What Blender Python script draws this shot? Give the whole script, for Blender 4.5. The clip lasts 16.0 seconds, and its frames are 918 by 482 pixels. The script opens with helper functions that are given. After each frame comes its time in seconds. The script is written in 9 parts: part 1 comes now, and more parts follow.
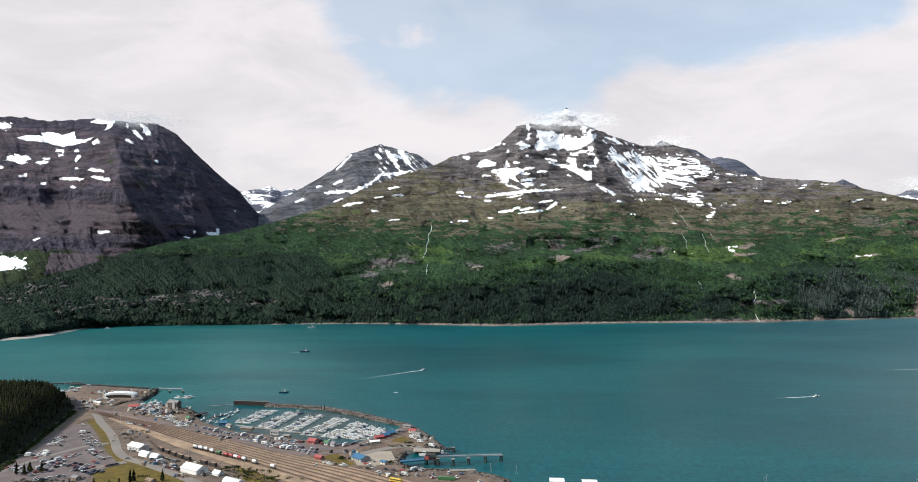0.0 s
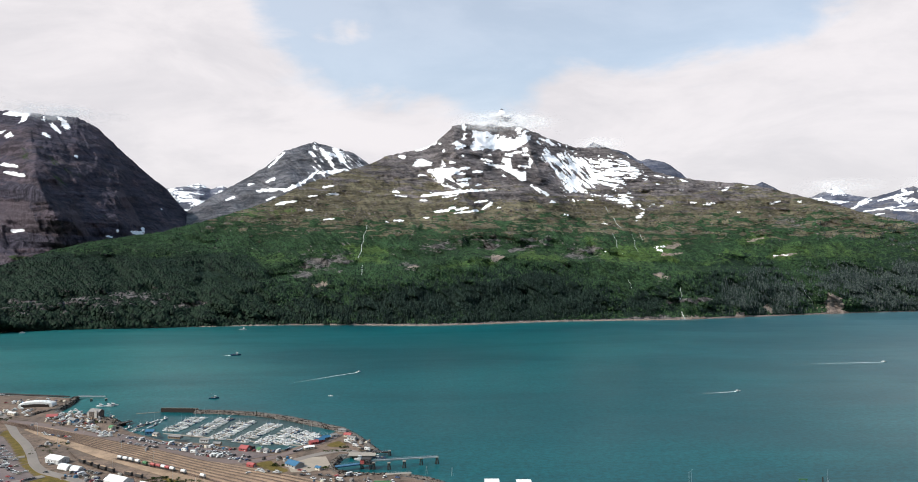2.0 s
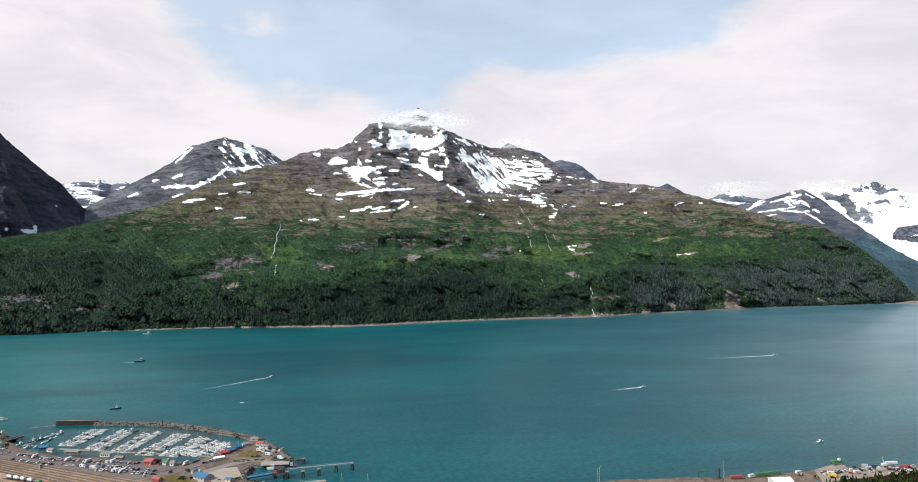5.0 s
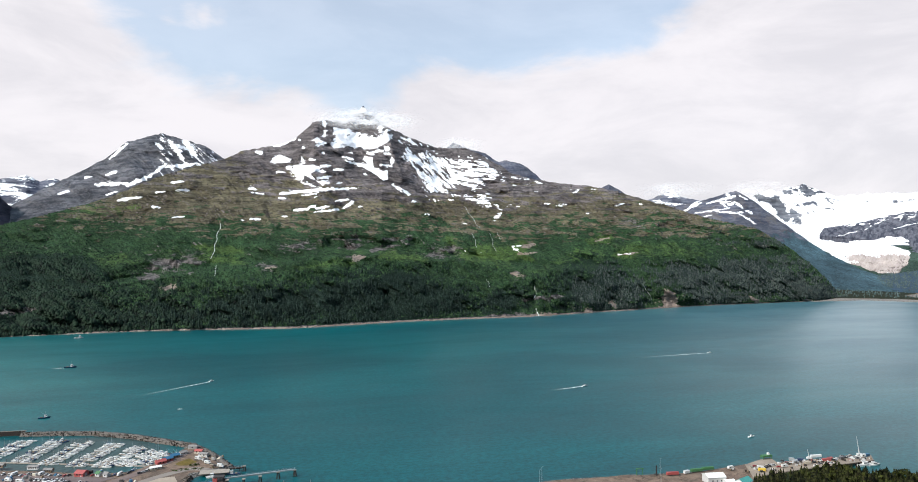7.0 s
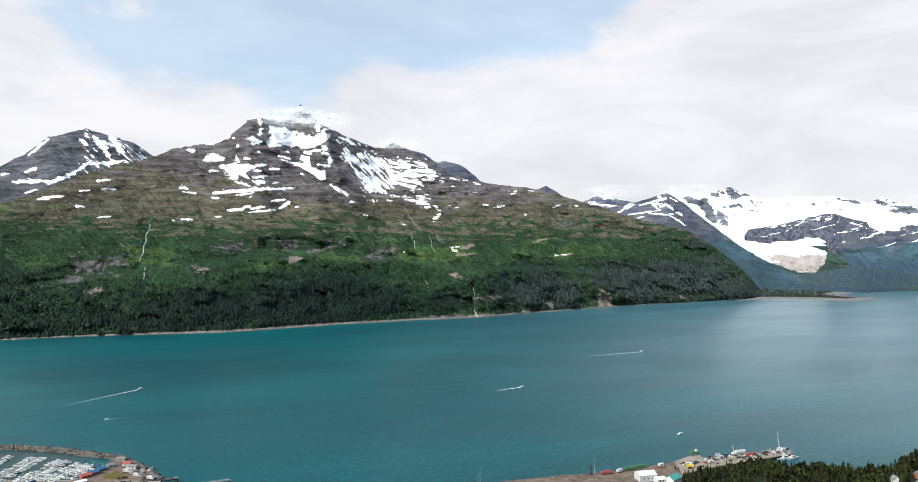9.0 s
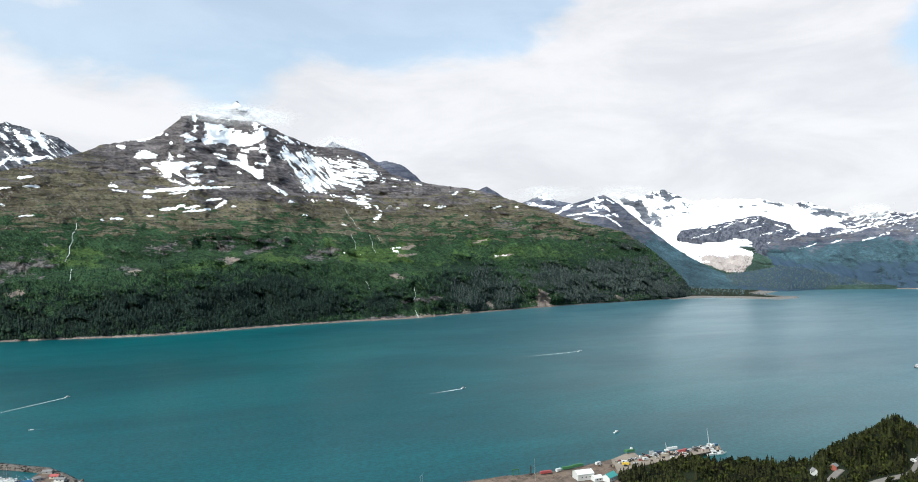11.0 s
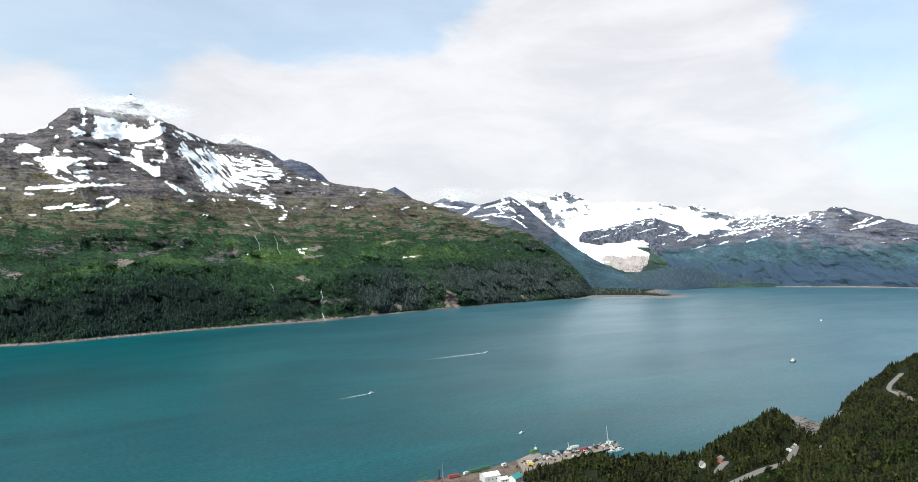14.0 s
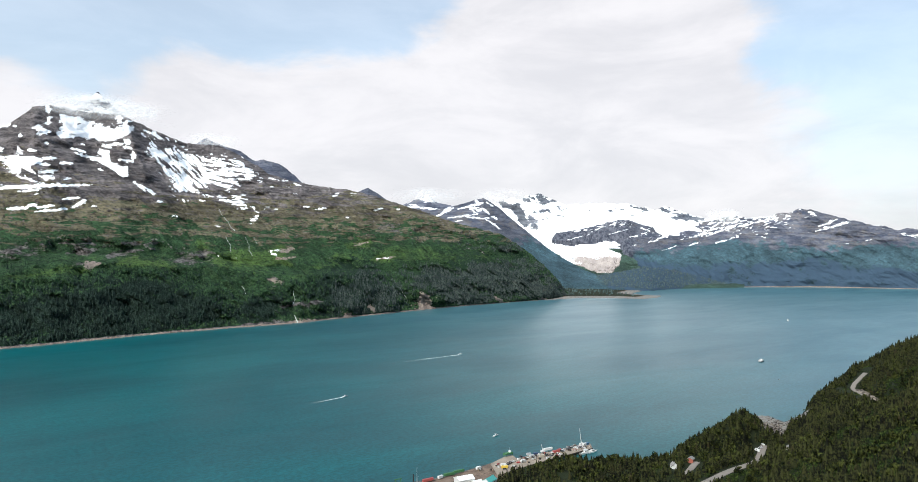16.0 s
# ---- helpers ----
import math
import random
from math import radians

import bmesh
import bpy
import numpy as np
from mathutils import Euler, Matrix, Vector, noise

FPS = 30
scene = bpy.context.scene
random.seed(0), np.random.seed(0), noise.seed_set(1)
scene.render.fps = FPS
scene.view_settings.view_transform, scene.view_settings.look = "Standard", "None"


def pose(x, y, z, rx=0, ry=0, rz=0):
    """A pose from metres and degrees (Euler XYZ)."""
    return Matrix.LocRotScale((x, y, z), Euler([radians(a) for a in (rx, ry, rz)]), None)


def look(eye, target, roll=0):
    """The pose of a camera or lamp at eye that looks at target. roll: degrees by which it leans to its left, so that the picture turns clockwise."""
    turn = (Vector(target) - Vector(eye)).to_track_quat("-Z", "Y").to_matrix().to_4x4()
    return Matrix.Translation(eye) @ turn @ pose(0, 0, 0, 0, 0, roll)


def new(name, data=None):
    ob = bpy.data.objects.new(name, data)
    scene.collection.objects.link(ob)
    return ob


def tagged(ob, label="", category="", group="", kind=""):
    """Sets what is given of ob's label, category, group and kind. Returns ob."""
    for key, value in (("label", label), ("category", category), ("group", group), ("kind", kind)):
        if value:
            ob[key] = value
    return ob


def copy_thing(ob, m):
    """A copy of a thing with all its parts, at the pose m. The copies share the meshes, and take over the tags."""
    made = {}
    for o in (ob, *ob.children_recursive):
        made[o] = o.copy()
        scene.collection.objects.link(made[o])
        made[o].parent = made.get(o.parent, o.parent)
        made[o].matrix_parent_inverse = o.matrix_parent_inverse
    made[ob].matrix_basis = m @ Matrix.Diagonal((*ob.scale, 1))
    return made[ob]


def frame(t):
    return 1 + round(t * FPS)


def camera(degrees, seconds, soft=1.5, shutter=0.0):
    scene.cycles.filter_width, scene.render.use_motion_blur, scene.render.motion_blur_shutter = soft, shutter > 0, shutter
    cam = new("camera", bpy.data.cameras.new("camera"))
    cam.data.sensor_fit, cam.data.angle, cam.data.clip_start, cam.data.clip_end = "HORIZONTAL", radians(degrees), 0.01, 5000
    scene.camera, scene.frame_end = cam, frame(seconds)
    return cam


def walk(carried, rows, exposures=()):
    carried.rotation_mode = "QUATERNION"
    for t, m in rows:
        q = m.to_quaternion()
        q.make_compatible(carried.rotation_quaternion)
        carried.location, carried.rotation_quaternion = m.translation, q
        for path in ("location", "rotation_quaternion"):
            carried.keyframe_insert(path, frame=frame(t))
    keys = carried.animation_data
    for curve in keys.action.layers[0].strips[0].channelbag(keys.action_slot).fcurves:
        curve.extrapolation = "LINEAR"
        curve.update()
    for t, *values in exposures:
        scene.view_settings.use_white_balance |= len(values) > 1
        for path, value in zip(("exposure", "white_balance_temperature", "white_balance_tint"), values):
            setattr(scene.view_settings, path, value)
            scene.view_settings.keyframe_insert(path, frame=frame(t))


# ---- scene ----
cam = camera(68.03, 16.0, 0.9)
walk(cam, [
    (0, pose(-0.00, -0.00, 200.00, 91.137, -0.046, -0.000)),
    (0.5, pose(-0.11, -0.51, 201.15, 91.112, -0.028, -1.460)),
    (1, pose(-0.24, -1.00, 202.28, 91.081, -0.035, -2.743)),
    (1.5, pose(-0.37, -1.47, 203.36, 91.043, -0.030, -4.038)),
    (2, pose(-0.49, -1.93, 204.47, 91.019, -0.010, -5.415)),
    (2.5, pose(-0.58, -2.39, 205.58, 90.993, -0.045, -6.584)),
    (3, pose(-0.63, -2.87, 206.68, 90.959, 0.004, -7.747)),
    (3.5, pose(-0.61, -3.37, 207.83, 90.937, -0.026, -8.905)),
    (4, pose(-0.51, -3.88, 209.00, 90.898, 0.010, -10.104)),
    (6.5, pose(0.43, -6.47, 214.86, 90.731, 0.076, -15.815)),
    (7, pose(0.50, -7.05, 216.04, 90.713, 0.074, -17.003)),
    (7.5, pose(0.49, -7.61, 217.27, 90.706, 0.080, -18.255)),
    (8, pose(0.40, -8.16, 218.59, 90.681, 0.092, -19.465)),
    (8.5, pose(0.09, -8.71, 219.91, 90.690, 0.084, -20.916)),
    (9, pose(-0.49, -9.46, 221.24, 90.680, 0.089, -22.150)),
    (11.5, pose(-4.97, -13.94, 227.88, 90.601, -0.025, -28.530)),
    (12, pose(-5.75, -14.73, 229.21, 90.582, -0.056, -29.923)),
    (12.5, pose(-6.38, -15.47, 230.54, 90.574, -0.027, -31.149)),
    (13, pose(-6.89, -16.06, 231.86, 90.584, -0.024, -32.386)),
    (13.5, pose(-7.30, -16.49, 233.11, 90.591, -0.029, -33.641)),
    (14, pose(-7.61, -16.78, 234.30, 90.570, -0.038, -34.891)),
    (14.5, pose(-7.90, -16.90, 235.38, 90.570, -0.056, -36.140)),
    (15, pose(-8.21, -16.84, 236.36, 90.565, -0.061, -36.585)),
    (15.5, pose(-8.58, -16.82, 237.13, 90.601, -0.064, -36.854)),
    (16, pose(-9.02, -16.80, 237.80, 90.620, -0.033, -37.136)),
], exposures=[(0, -0.14, 6650, 14), (3, -0.11, 6620, 14), (7, -0.05, 6520, 14), (9, -0.03, 6420, 11), (12.5, -0.02, 6360, 9), (16, -0.01, 6450, 11)])

# ---- daylight: broken cloud, afternoon sun from the west ----
SUN_TO = Vector((-0.70, -0.24, 0.67)).normalized()      # towards the sun
SUN_EL = math.asin(SUN_TO.z)
SUN_AZ = math.atan2(SUN_TO.x, SUN_TO.y)


class Nodes:
    """A short way to write node trees."""

    def __init__(self, tree):
        self.t = tree
        tree.nodes.clear()

    def n(self, kind, props=None, **ins):
        nd = self.t.nodes.new(kind)
        p = props or {}
        if "operation" in p:
            nd.operation = p["operation"]
        if "use_clamp" in p:
            nd.use_clamp = p["use_clamp"]
        if "interpolation_type" in p:
            nd.interpolation_type = p["interpolation_type"]
        if "attribute_name" in p:
            nd.attribute_name = p["attribute_name"]
        if "feature" in p:
            nd.feature = p["feature"]
        for k, v in ins.items():
            key = int(k[1:]) if k[0] == "i" and k[1:].isdigit() else k
            self.put(nd.inputs[key], v)
        return nd

    def put(self, sock, v):
        if isinstance(v, bpy.types.NodeSocket):
            self.t.links.new(v, sock)
        elif isinstance(v, bpy.types.Node):
            self.t.links.new(v.outputs[0], sock)
        else:
            if sock.type == "RGBA" and len(v) == 3:
                v = (*v, 1.0)
            sock.default_value = v

    def math(self, op, a, b=0.0, c=0.0, clamp=False):
        return self.n("ShaderNodeMath", dict(operation=op, use_clamp=clamp), i0=a, i1=b, i2=c).outputs[0]

    def ramp(self, v, lo, hi, a=0.0, b=1.0):
        return self.n("ShaderNodeMapRange", dict(interpolation_type="SMOOTHSTEP"), i0=v, i1=lo, i2=hi, i3=a, i4=b).outputs[0]

    def mix(self, f, a, b):
        nd = self.t.nodes.new("ShaderNodeMix")
        nd.data_type = "RGBA"
        self.put(nd.inputs[0], f)
        self.put(nd.inputs[6], a)
        self.put(nd.inputs[7], b)
        return nd.outputs[2]

    def noise(self, vec, scale, detail=4.0, rough=0.55, dist=0.0):
        return self.n("ShaderNodeTexNoise", None, Vector=vec, Scale=scale, Detail=detail, Roughness=rough, Distortion=dist).outputs[0]

    def scaled(self, vec, s, off=(0, 0, 0)):
        return self.n("ShaderNodeMapping", None, i0=vec, i1=off, i3=s).outputs[0]


def unit(az, el):
    a, e = radians(az), radians(el)
    return (math.sin(a) * math.cos(e), math.cos(a) * math.cos(e), math.sin(e))


def build_world():
    world = bpy.data.worlds.new("sky")
    world.use_nodes = True
    scene.world = world
    g = Nodes(world.node_tree)
    sky = g.n("ShaderNodeTexSky")
    sky.sky_type, sky.sun_disc, sky.sun_elevation, sky.sun_rotation = "NISHITA", False, SUN_EL, SUN_AZ
    sky.altitude, sky.air_density, sky.dust_density, sky.ozone_density = 200.0, 0.8, 2.5, 1.0
    way = g.n("ShaderNodeTexCoord").outputs["Generated"]
    flat = g.scaled(way, (1.0, 1.0, 2.4))
    big = g.noise(g.scaled(flat, (1, 1, 1), (3.1, 0.4, 0.0)), 1.7, 5.0, 0.5, 0.4)
    fine = g.noise(g.scaled(way, (1.0, 1.0, 2.3), (0.2, 1.7, 0.3)), 5.5, 9.0, 0.6, 0.35)
    cover = g.math("ADD", g.math("MULTIPLY", big, 0.44), g.math("MULTIPLY", fine, 0.56))
    # thick towards the horizon, thinning overhead, with an open lane of blue above the fjord
    sep = g.n("ShaderNodeSeparateXYZ", None, i0=way)
    low = g.math("ADD", g.ramp(sep.outputs[2], 0.12, 0.36, 0.16, -0.02), g.ramp(sep.outputs[2], 0.40, 0.70, 0.0, -0.45))

    def lobe(az, el, inner, outer, gain):
        dot = g.n("ShaderNodeVectorMath", dict(operation="DOT_PRODUCT"), i0=way, i1=unit(az, el)).outputs["Value"]
        return g.ramp(dot, math.cos(radians(outer)), math.cos(radians(inner)), 0.0, gain)

    field = g.math("ADD", cover, low)
    for az, el, inner, outer, gain in CLOUD_LOBES:
        field = g.math("ADD", field, lobe(az, el, inner, outer, gain))
    mask = g.ramp(field, 0.42, 0.60)
    body = g.ramp(g.noise(g.scaled(way, (1.0, 1.0, 2.8), (0.7, 0.1, 0.9)), 4.0, 8.0, 0.6, 0.4), 0.34, 0.66)
    cloud = g.mix(body, CLOUD_DARK, CLOUD_LIGHT)
    haze = g.n("ShaderNodeVectorMath", dict(operation="MULTIPLY"), i0=sky.outputs[0], i1=(SKY_GAIN * 0.84, SKY_GAIN * 1.15, SKY_GAIN * 1.08)).outputs[0]
    veil = g.math("ADD", g.ramp(sep.outputs[2], 0.36, 0.62, 0.50, 0.0), g.ramp(sep.outputs[2], 0.05, 0.28, 0.32, 0.0))
    col = g.mix(g.math("MULTIPLY_ADD", mask, g.math("SUBTRACT", 0.96, veil), veil), haze, cloud)
    bg = g.n("ShaderNodeBackground", None, Color=col, Strength=1.0)
    out = g.n("ShaderNodeOutputWorld")
    g.t.links.new(bg.outputs[0], out.inputs[0])
    sun = bpy.data.lights.new("sun", "SUN")
    sun.energy, sun.angle, sun.color = SUN_POWER, radians(0.6), (1.0, 0.955, 0.90)
    ob = new("sun", sun)
    ob.matrix_world = look((0, 0, 3000), Vector((0, 0, 3000)) - SUN_TO)


SKY_GAIN = 0.235
CLOUD_DARK, CLOUD_LIGHT = (0.82, 0.815, 0.84), (0.985, 0.968, 0.98)
SUN_POWER = 5.0
CLOUD_LOBES = [(3, 25, 3, 17, -0.30), (24, 24, 3, 15, -0.30), (70, 15, 3, 13, -0.20), (72, 8, 2, 8, -0.12), (50, 22, 4, 17, 0.20), (-28, 14, 6, 18, 0.18), (25, 9, 4, 16, 0.14), (45, 9, 4, 18, 0.14), (-5.0, 17.9, 0.1, 2.4, 0.12), (-3.6, 18.1, 0.1, 2.0, 0.13), (-2.2, 18.2, 0.1, 2.0, 0.12), (-0.7, 18.0, 0.1, 2.4, 0.12), (2, 11, 1, 6, 0.1), (-9, 9, 2, 10, 0.12)]
build_world()

# ---- materials ----
def material(name):
    m = bpy.data.materials.new(name)
    m.use_nodes = True
    g = Nodes(m.node_tree)
    out = g.n("ShaderNodeOutputMaterial")
    bs = g.n("ShaderNodeBsdfPrincipled")
    g.t.links.new(bs.outputs[0], out.inputs[0])
    return m, g, bs


def surf(name, col, rough=0.8, var=0.25, scale=0.5, metal=0.0, island=0.0, spec=0.5, bump=0.0):
    """A plain surface with stains at two scales; island: shift of value from piece to piece."""
    m, g, bs = material(name)
    pos = g.n("ShaderNodeNewGeometry").outputs["Position"]
    a = g.noise(pos, scale, 5.0, 0.6)
    b = g.noise(pos, scale * 9.0, 3.0, 0.6)
    v = g.math("ADD", g.math("MULTIPLY", a, 0.65), g.math("MULTIPLY", b, 0.35))
    f = g.ramp(v, 0.25, 0.75)
    if island:
        r = g.n("ShaderNodeObjectInfo").outputs["Random"]
        f = g.math("ADD", g.math("MULTIPLY", f, 1.0 - island), g.math("MULTIPLY", r, island))
    lo = tuple(c * (1.0 - var) for c in col)
    hi = tuple(min(1.0, c * (1.0 + var)) for c in col)
    g.put(bs.inputs["Base Color"], g.mix(f, lo, hi))
    bs.inputs["Roughness"].default_value = rough
    bs.inputs["Metallic"].default_value = metal
    bs.inputs["Specular IOR Level"].default_value = spec
    if bump:
        bp = g.n("ShaderNodeBump", None, Strength=0.6, Distance=bump, Height=v)
        g.put(bs.inputs["Normal"], bp.outputs[0])
    return m


def attr(g, name):
    return g.n("ShaderNodeAttribute", dict(attribute_name=name)).outputs["Fac"]


def mountain_material(name, rock_lo, rock_hi, heath, green, meadow, wood=(0.016, 0.024, 0.012), size=1.0, con=1.0, scree=(0.34, 0.27, 0.235)):
    m, g, bs = material(name)
    pos = g.scaled(g.n("ShaderNodeNewGeometry").outputs["Position"], (1.0 / size, 1.0 / size, 1.0 / size))
    n1 = g.noise(pos, 0.006, 6.0, 0.6, 0.3)
    n2 = g.noise(pos, 0.028, 6.0, 0.62)
    n3 = g.noise(g.scaled(pos, (0.8, 0.8, 1.5)), 0.11, 5.0, 0.66)
    n4 = g.noise(pos, 0.26, 3.0, 0.7)
    strat = g.noise(g.scaled(pos, (0.14, 0.14, 1.0)), 0.075, 6.0, 0.68, 0.35)
    tone = g.ramp(n1, 0.32, 0.68, 0.72, 1.28)

    def shade(c):
        return g.n("ShaderNodeVectorMath", dict(operation="SCALE"), i0=c, Scale=tone).outputs[0]

    grain = g.math("ADD", g.math("MULTIPLY", n3, 0.55), g.math("MULTIPLY", n4, 0.45))
    rock = shade(g.mix(g.ramp(g.math("ADD", g.math("MULTIPLY", strat, 0.5), g.math("MULTIPLY", grain, 0.5)), 0.42, 0.58), rock_lo, rock_hi))
    heath_c = shade(g.mix(g.ramp(g.math("ADD", g.math("MULTIPLY", strat, 0.45), g.math("MULTIPLY", grain, 0.55)), 0.41, 0.59), tuple(c * (1 - 0.5 * con) for c in heath), tuple(c * (1 + 0.6 * con) for c in heath)))
    shrub = g.math("ADD", g.math("MULTIPLY", n2, 0.3), g.math("ADD", g.math("MULTIPLY", n3, 0.35), g.math("MULTIPLY", n4, 0.35)))
    green_c = shade(g.mix(g.ramp(shrub, 0.38, 0.64), tuple(c * (1 - 0.8 * con) for c in green), tuple(c * (1 + 0.75 * con) for c in green)))
    meadow_c = g.mix(g.ramp(grain, 0.36, 0.64), tuple(c * 0.55 for c in meadow), tuple(c * 1.3 for c in meadow))
    wob = g.math("ADD", g.math("MULTIPLY", g.math("SUBTRACT", n1, 0.5), 0.8), g.math("ADD", g.math("MULTIPLY", g.math("SUBTRACT", n2, 0.5), 1.0), g.math("MULTIPLY", g.math("SUBTRACT", n3, 0.5), 0.7)))
    col = rock
    for key, c, lo, hi, top in (("heath", heath_c, 0.38, 0.62, 0.92), ("green", green_c, 0.40, 0.60, 1.0), ("meadow", meadow_c, 0.30, 0.85, 0.75)):
        col = g.mix(g.ramp(g.math("ADD", attr(g, key), wob), lo, hi, 0.0, top), col, c)
    col = g.mix(g.ramp(g.math("ADD", attr(g, "wood"), wob), 0.42, 0.58), col, wood)
    bare = g.math("ADD", attr(g, "bare"), g.math("ADD", g.math("MULTIPLY", g.math("SUBTRACT", strat, 0.5), 0.9), g.math("MULTIPLY", g.math("SUBTRACT", n3, 0.5), 0.7)))
    cliff = g.math("ADD", g.math("MULTIPLY", g.noise(g.scaled(pos, (1.0, 1.0, 0.22)), 0.07, 5.0, 0.65, 0.4), 0.7), g.math("MULTIPLY", grain, 0.3))
    col = g.mix(g.ramp(bare, 0.44, 0.62, 0.0, 0.92), col, g.mix(g.ramp(cliff, 0.38, 0.62), tuple(c * 0.6 for c in rock_lo), tuple(c * 1.0 for c in rock_hi)))
    loose = g.mix(g.ramp(g.math("ADD", g.math("MULTIPLY", cliff, 0.5), g.math("MULTIPLY", grain, 0.5)), 0.36, 0.64), tuple(c * 0.6 for c in scree), tuple(c * 1.15 for c in scree))
    col = g.mix(g.ramp(g.math("ADD", attr(g, "scree"), g.math("MULTIPLY", wob, 0.5)), 0.42, 0.60), col, loose)
    ns = g.math("ADD", g.math("MULTIPLY", g.noise(g.scaled(pos, (0.6, 0.6, 2.2)), 0.05, 8.0, 0.72, 0.6), 0.7), g.math("MULTIPLY", g.noise(g.scaled(pos, (0.5, 0.5, 2.0)), 0.25, 4.0, 0.7), 0.3))
    snow = g.math("ADD", attr(g, "snow"), g.math("MULTIPLY", g.math("SUBTRACT", ns, 0.5), 1.15))
    sm = g.ramp(snow, 0.49, 0.54)
    col = g.mix(sm, col, g.mix(g.ramp(n2, 0.3, 0.7), (0.78, 0.80, 0.84), (0.92, 0.92, 0.92)))
    g.put(bs.inputs["Base Color"], col)
    g.put(bs.inputs["Roughness"], g.math("MULTIPLY_ADD", sm, -0.25, 0.95))
    bs.inputs["Specular IOR Level"].default_value = 0.15
    hgt = g.math("ADD", g.math("MULTIPLY", n2, 0.8), g.math("ADD", g.math("MULTIPLY", grain, 0.7), g.math("MULTIPLY", strat, 0.6)))
    bp = g.n("ShaderNodeBump", None, Strength=g.math("MULTIPLY_ADD", sm, -0.88, 1.0), Distance=24.0 * size * con, Height=hgt)
    g.put(bs.inputs["Normal"], bp.outputs[0])
    return m


BASIN = (-170.0, 795.0)      # marina centre; its water colour is darkened for shade and reflections


def water_material():
    m, g, bs = material("fjord_water")
    pos = g.n("ShaderNodeNewGeometry").outputs["Position"]
    # eastward grade of colour and gloss, standing in for reflected bright sky
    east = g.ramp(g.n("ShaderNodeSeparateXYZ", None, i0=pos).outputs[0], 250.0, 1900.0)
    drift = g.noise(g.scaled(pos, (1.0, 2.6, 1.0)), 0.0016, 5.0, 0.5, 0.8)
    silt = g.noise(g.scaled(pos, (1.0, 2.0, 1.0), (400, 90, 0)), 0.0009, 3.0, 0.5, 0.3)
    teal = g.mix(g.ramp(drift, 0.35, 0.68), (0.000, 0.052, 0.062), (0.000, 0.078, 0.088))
    # paler blue with the sky's sheen mixed in
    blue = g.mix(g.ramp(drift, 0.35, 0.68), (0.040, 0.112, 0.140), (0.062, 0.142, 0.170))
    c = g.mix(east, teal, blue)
    west = g.ramp(g.math("ADD", g.n("ShaderNodeSeparateXYZ", None, i0=pos).outputs[0], g.math("MULTIPLY", g.math("SUBTRACT", silt, 0.5), 1500.0)), -60.0, -560.0)
    c = g.mix(g.math("MULTIPLY", west, g.ramp(drift, 0.3, 0.65, 0.45, 0.85)), c, (0.014, 0.116, 0.116))
    # shade and dark reflections among the moored boats, as a darker colour
    basin = g.n("ShaderNodeVectorMath", dict(operation="DISTANCE"), i0=pos, i1=(BASIN[0], BASIN[1], 0.0)).outputs["Value"]
    c = g.mix(g.ramp(g.math("ADD", basin, g.math("MULTIPLY", g.math("SUBTRACT", silt, 0.5), 60.0)), 62.0, 92.0, 0.8, 0.0), c, (0.030, 0.050, 0.048))
    # light and dark of the waves, painted into the colour
    painted_chop = g.noise(g.scaled(pos, (1.0, 2.2, 1.0)), 0.03, 3.0, 0.6)
    c = g.n("ShaderNodeVectorMath", dict(operation="SCALE"), i0=c, Scale=g.ramp(painted_chop, 0.3, 0.7, 0.9, 1.1)).outputs[0]
    # finer ripple glints and shade as colour too, fading out with range
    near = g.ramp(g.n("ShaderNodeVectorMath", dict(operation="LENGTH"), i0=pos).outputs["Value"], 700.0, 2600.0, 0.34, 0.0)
    painted_ripple = g.math("ADD", g.math("MULTIPLY", g.noise(g.scaled(pos, (0.8, 1.0, 1.0)), 0.22, 2.0, 0.6), 0.6), g.math("MULTIPLY", g.noise(pos, 0.6, 2.0, 0.6), 0.4))
    c = g.n("ShaderNodeVectorMath", dict(operation="SCALE"), i0=c, Scale=g.math("MULTIPLY_ADD", g.ramp(painted_ripple, 0.36, 0.64, -1.0, 1.0), near, 1.0)).outputs[0]
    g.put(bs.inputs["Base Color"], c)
    rough = g.ramp(g.noise(g.scaled(pos, (1.0, 3.0, 1.0), (70, 20, 0)), 0.0022, 5.0, 0.6, 0.7), 0.3, 0.75, 0.31, 0.37)
    rough = g.math("SUBTRACT", rough, g.math("MULTIPLY", east, 0.02))
    g.put(bs.inputs["Roughness"], rough)
    bs.inputs["IOR"].default_value = 1.33
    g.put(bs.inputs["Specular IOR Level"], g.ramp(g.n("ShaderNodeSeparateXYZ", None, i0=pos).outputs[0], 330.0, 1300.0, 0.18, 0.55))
    return m


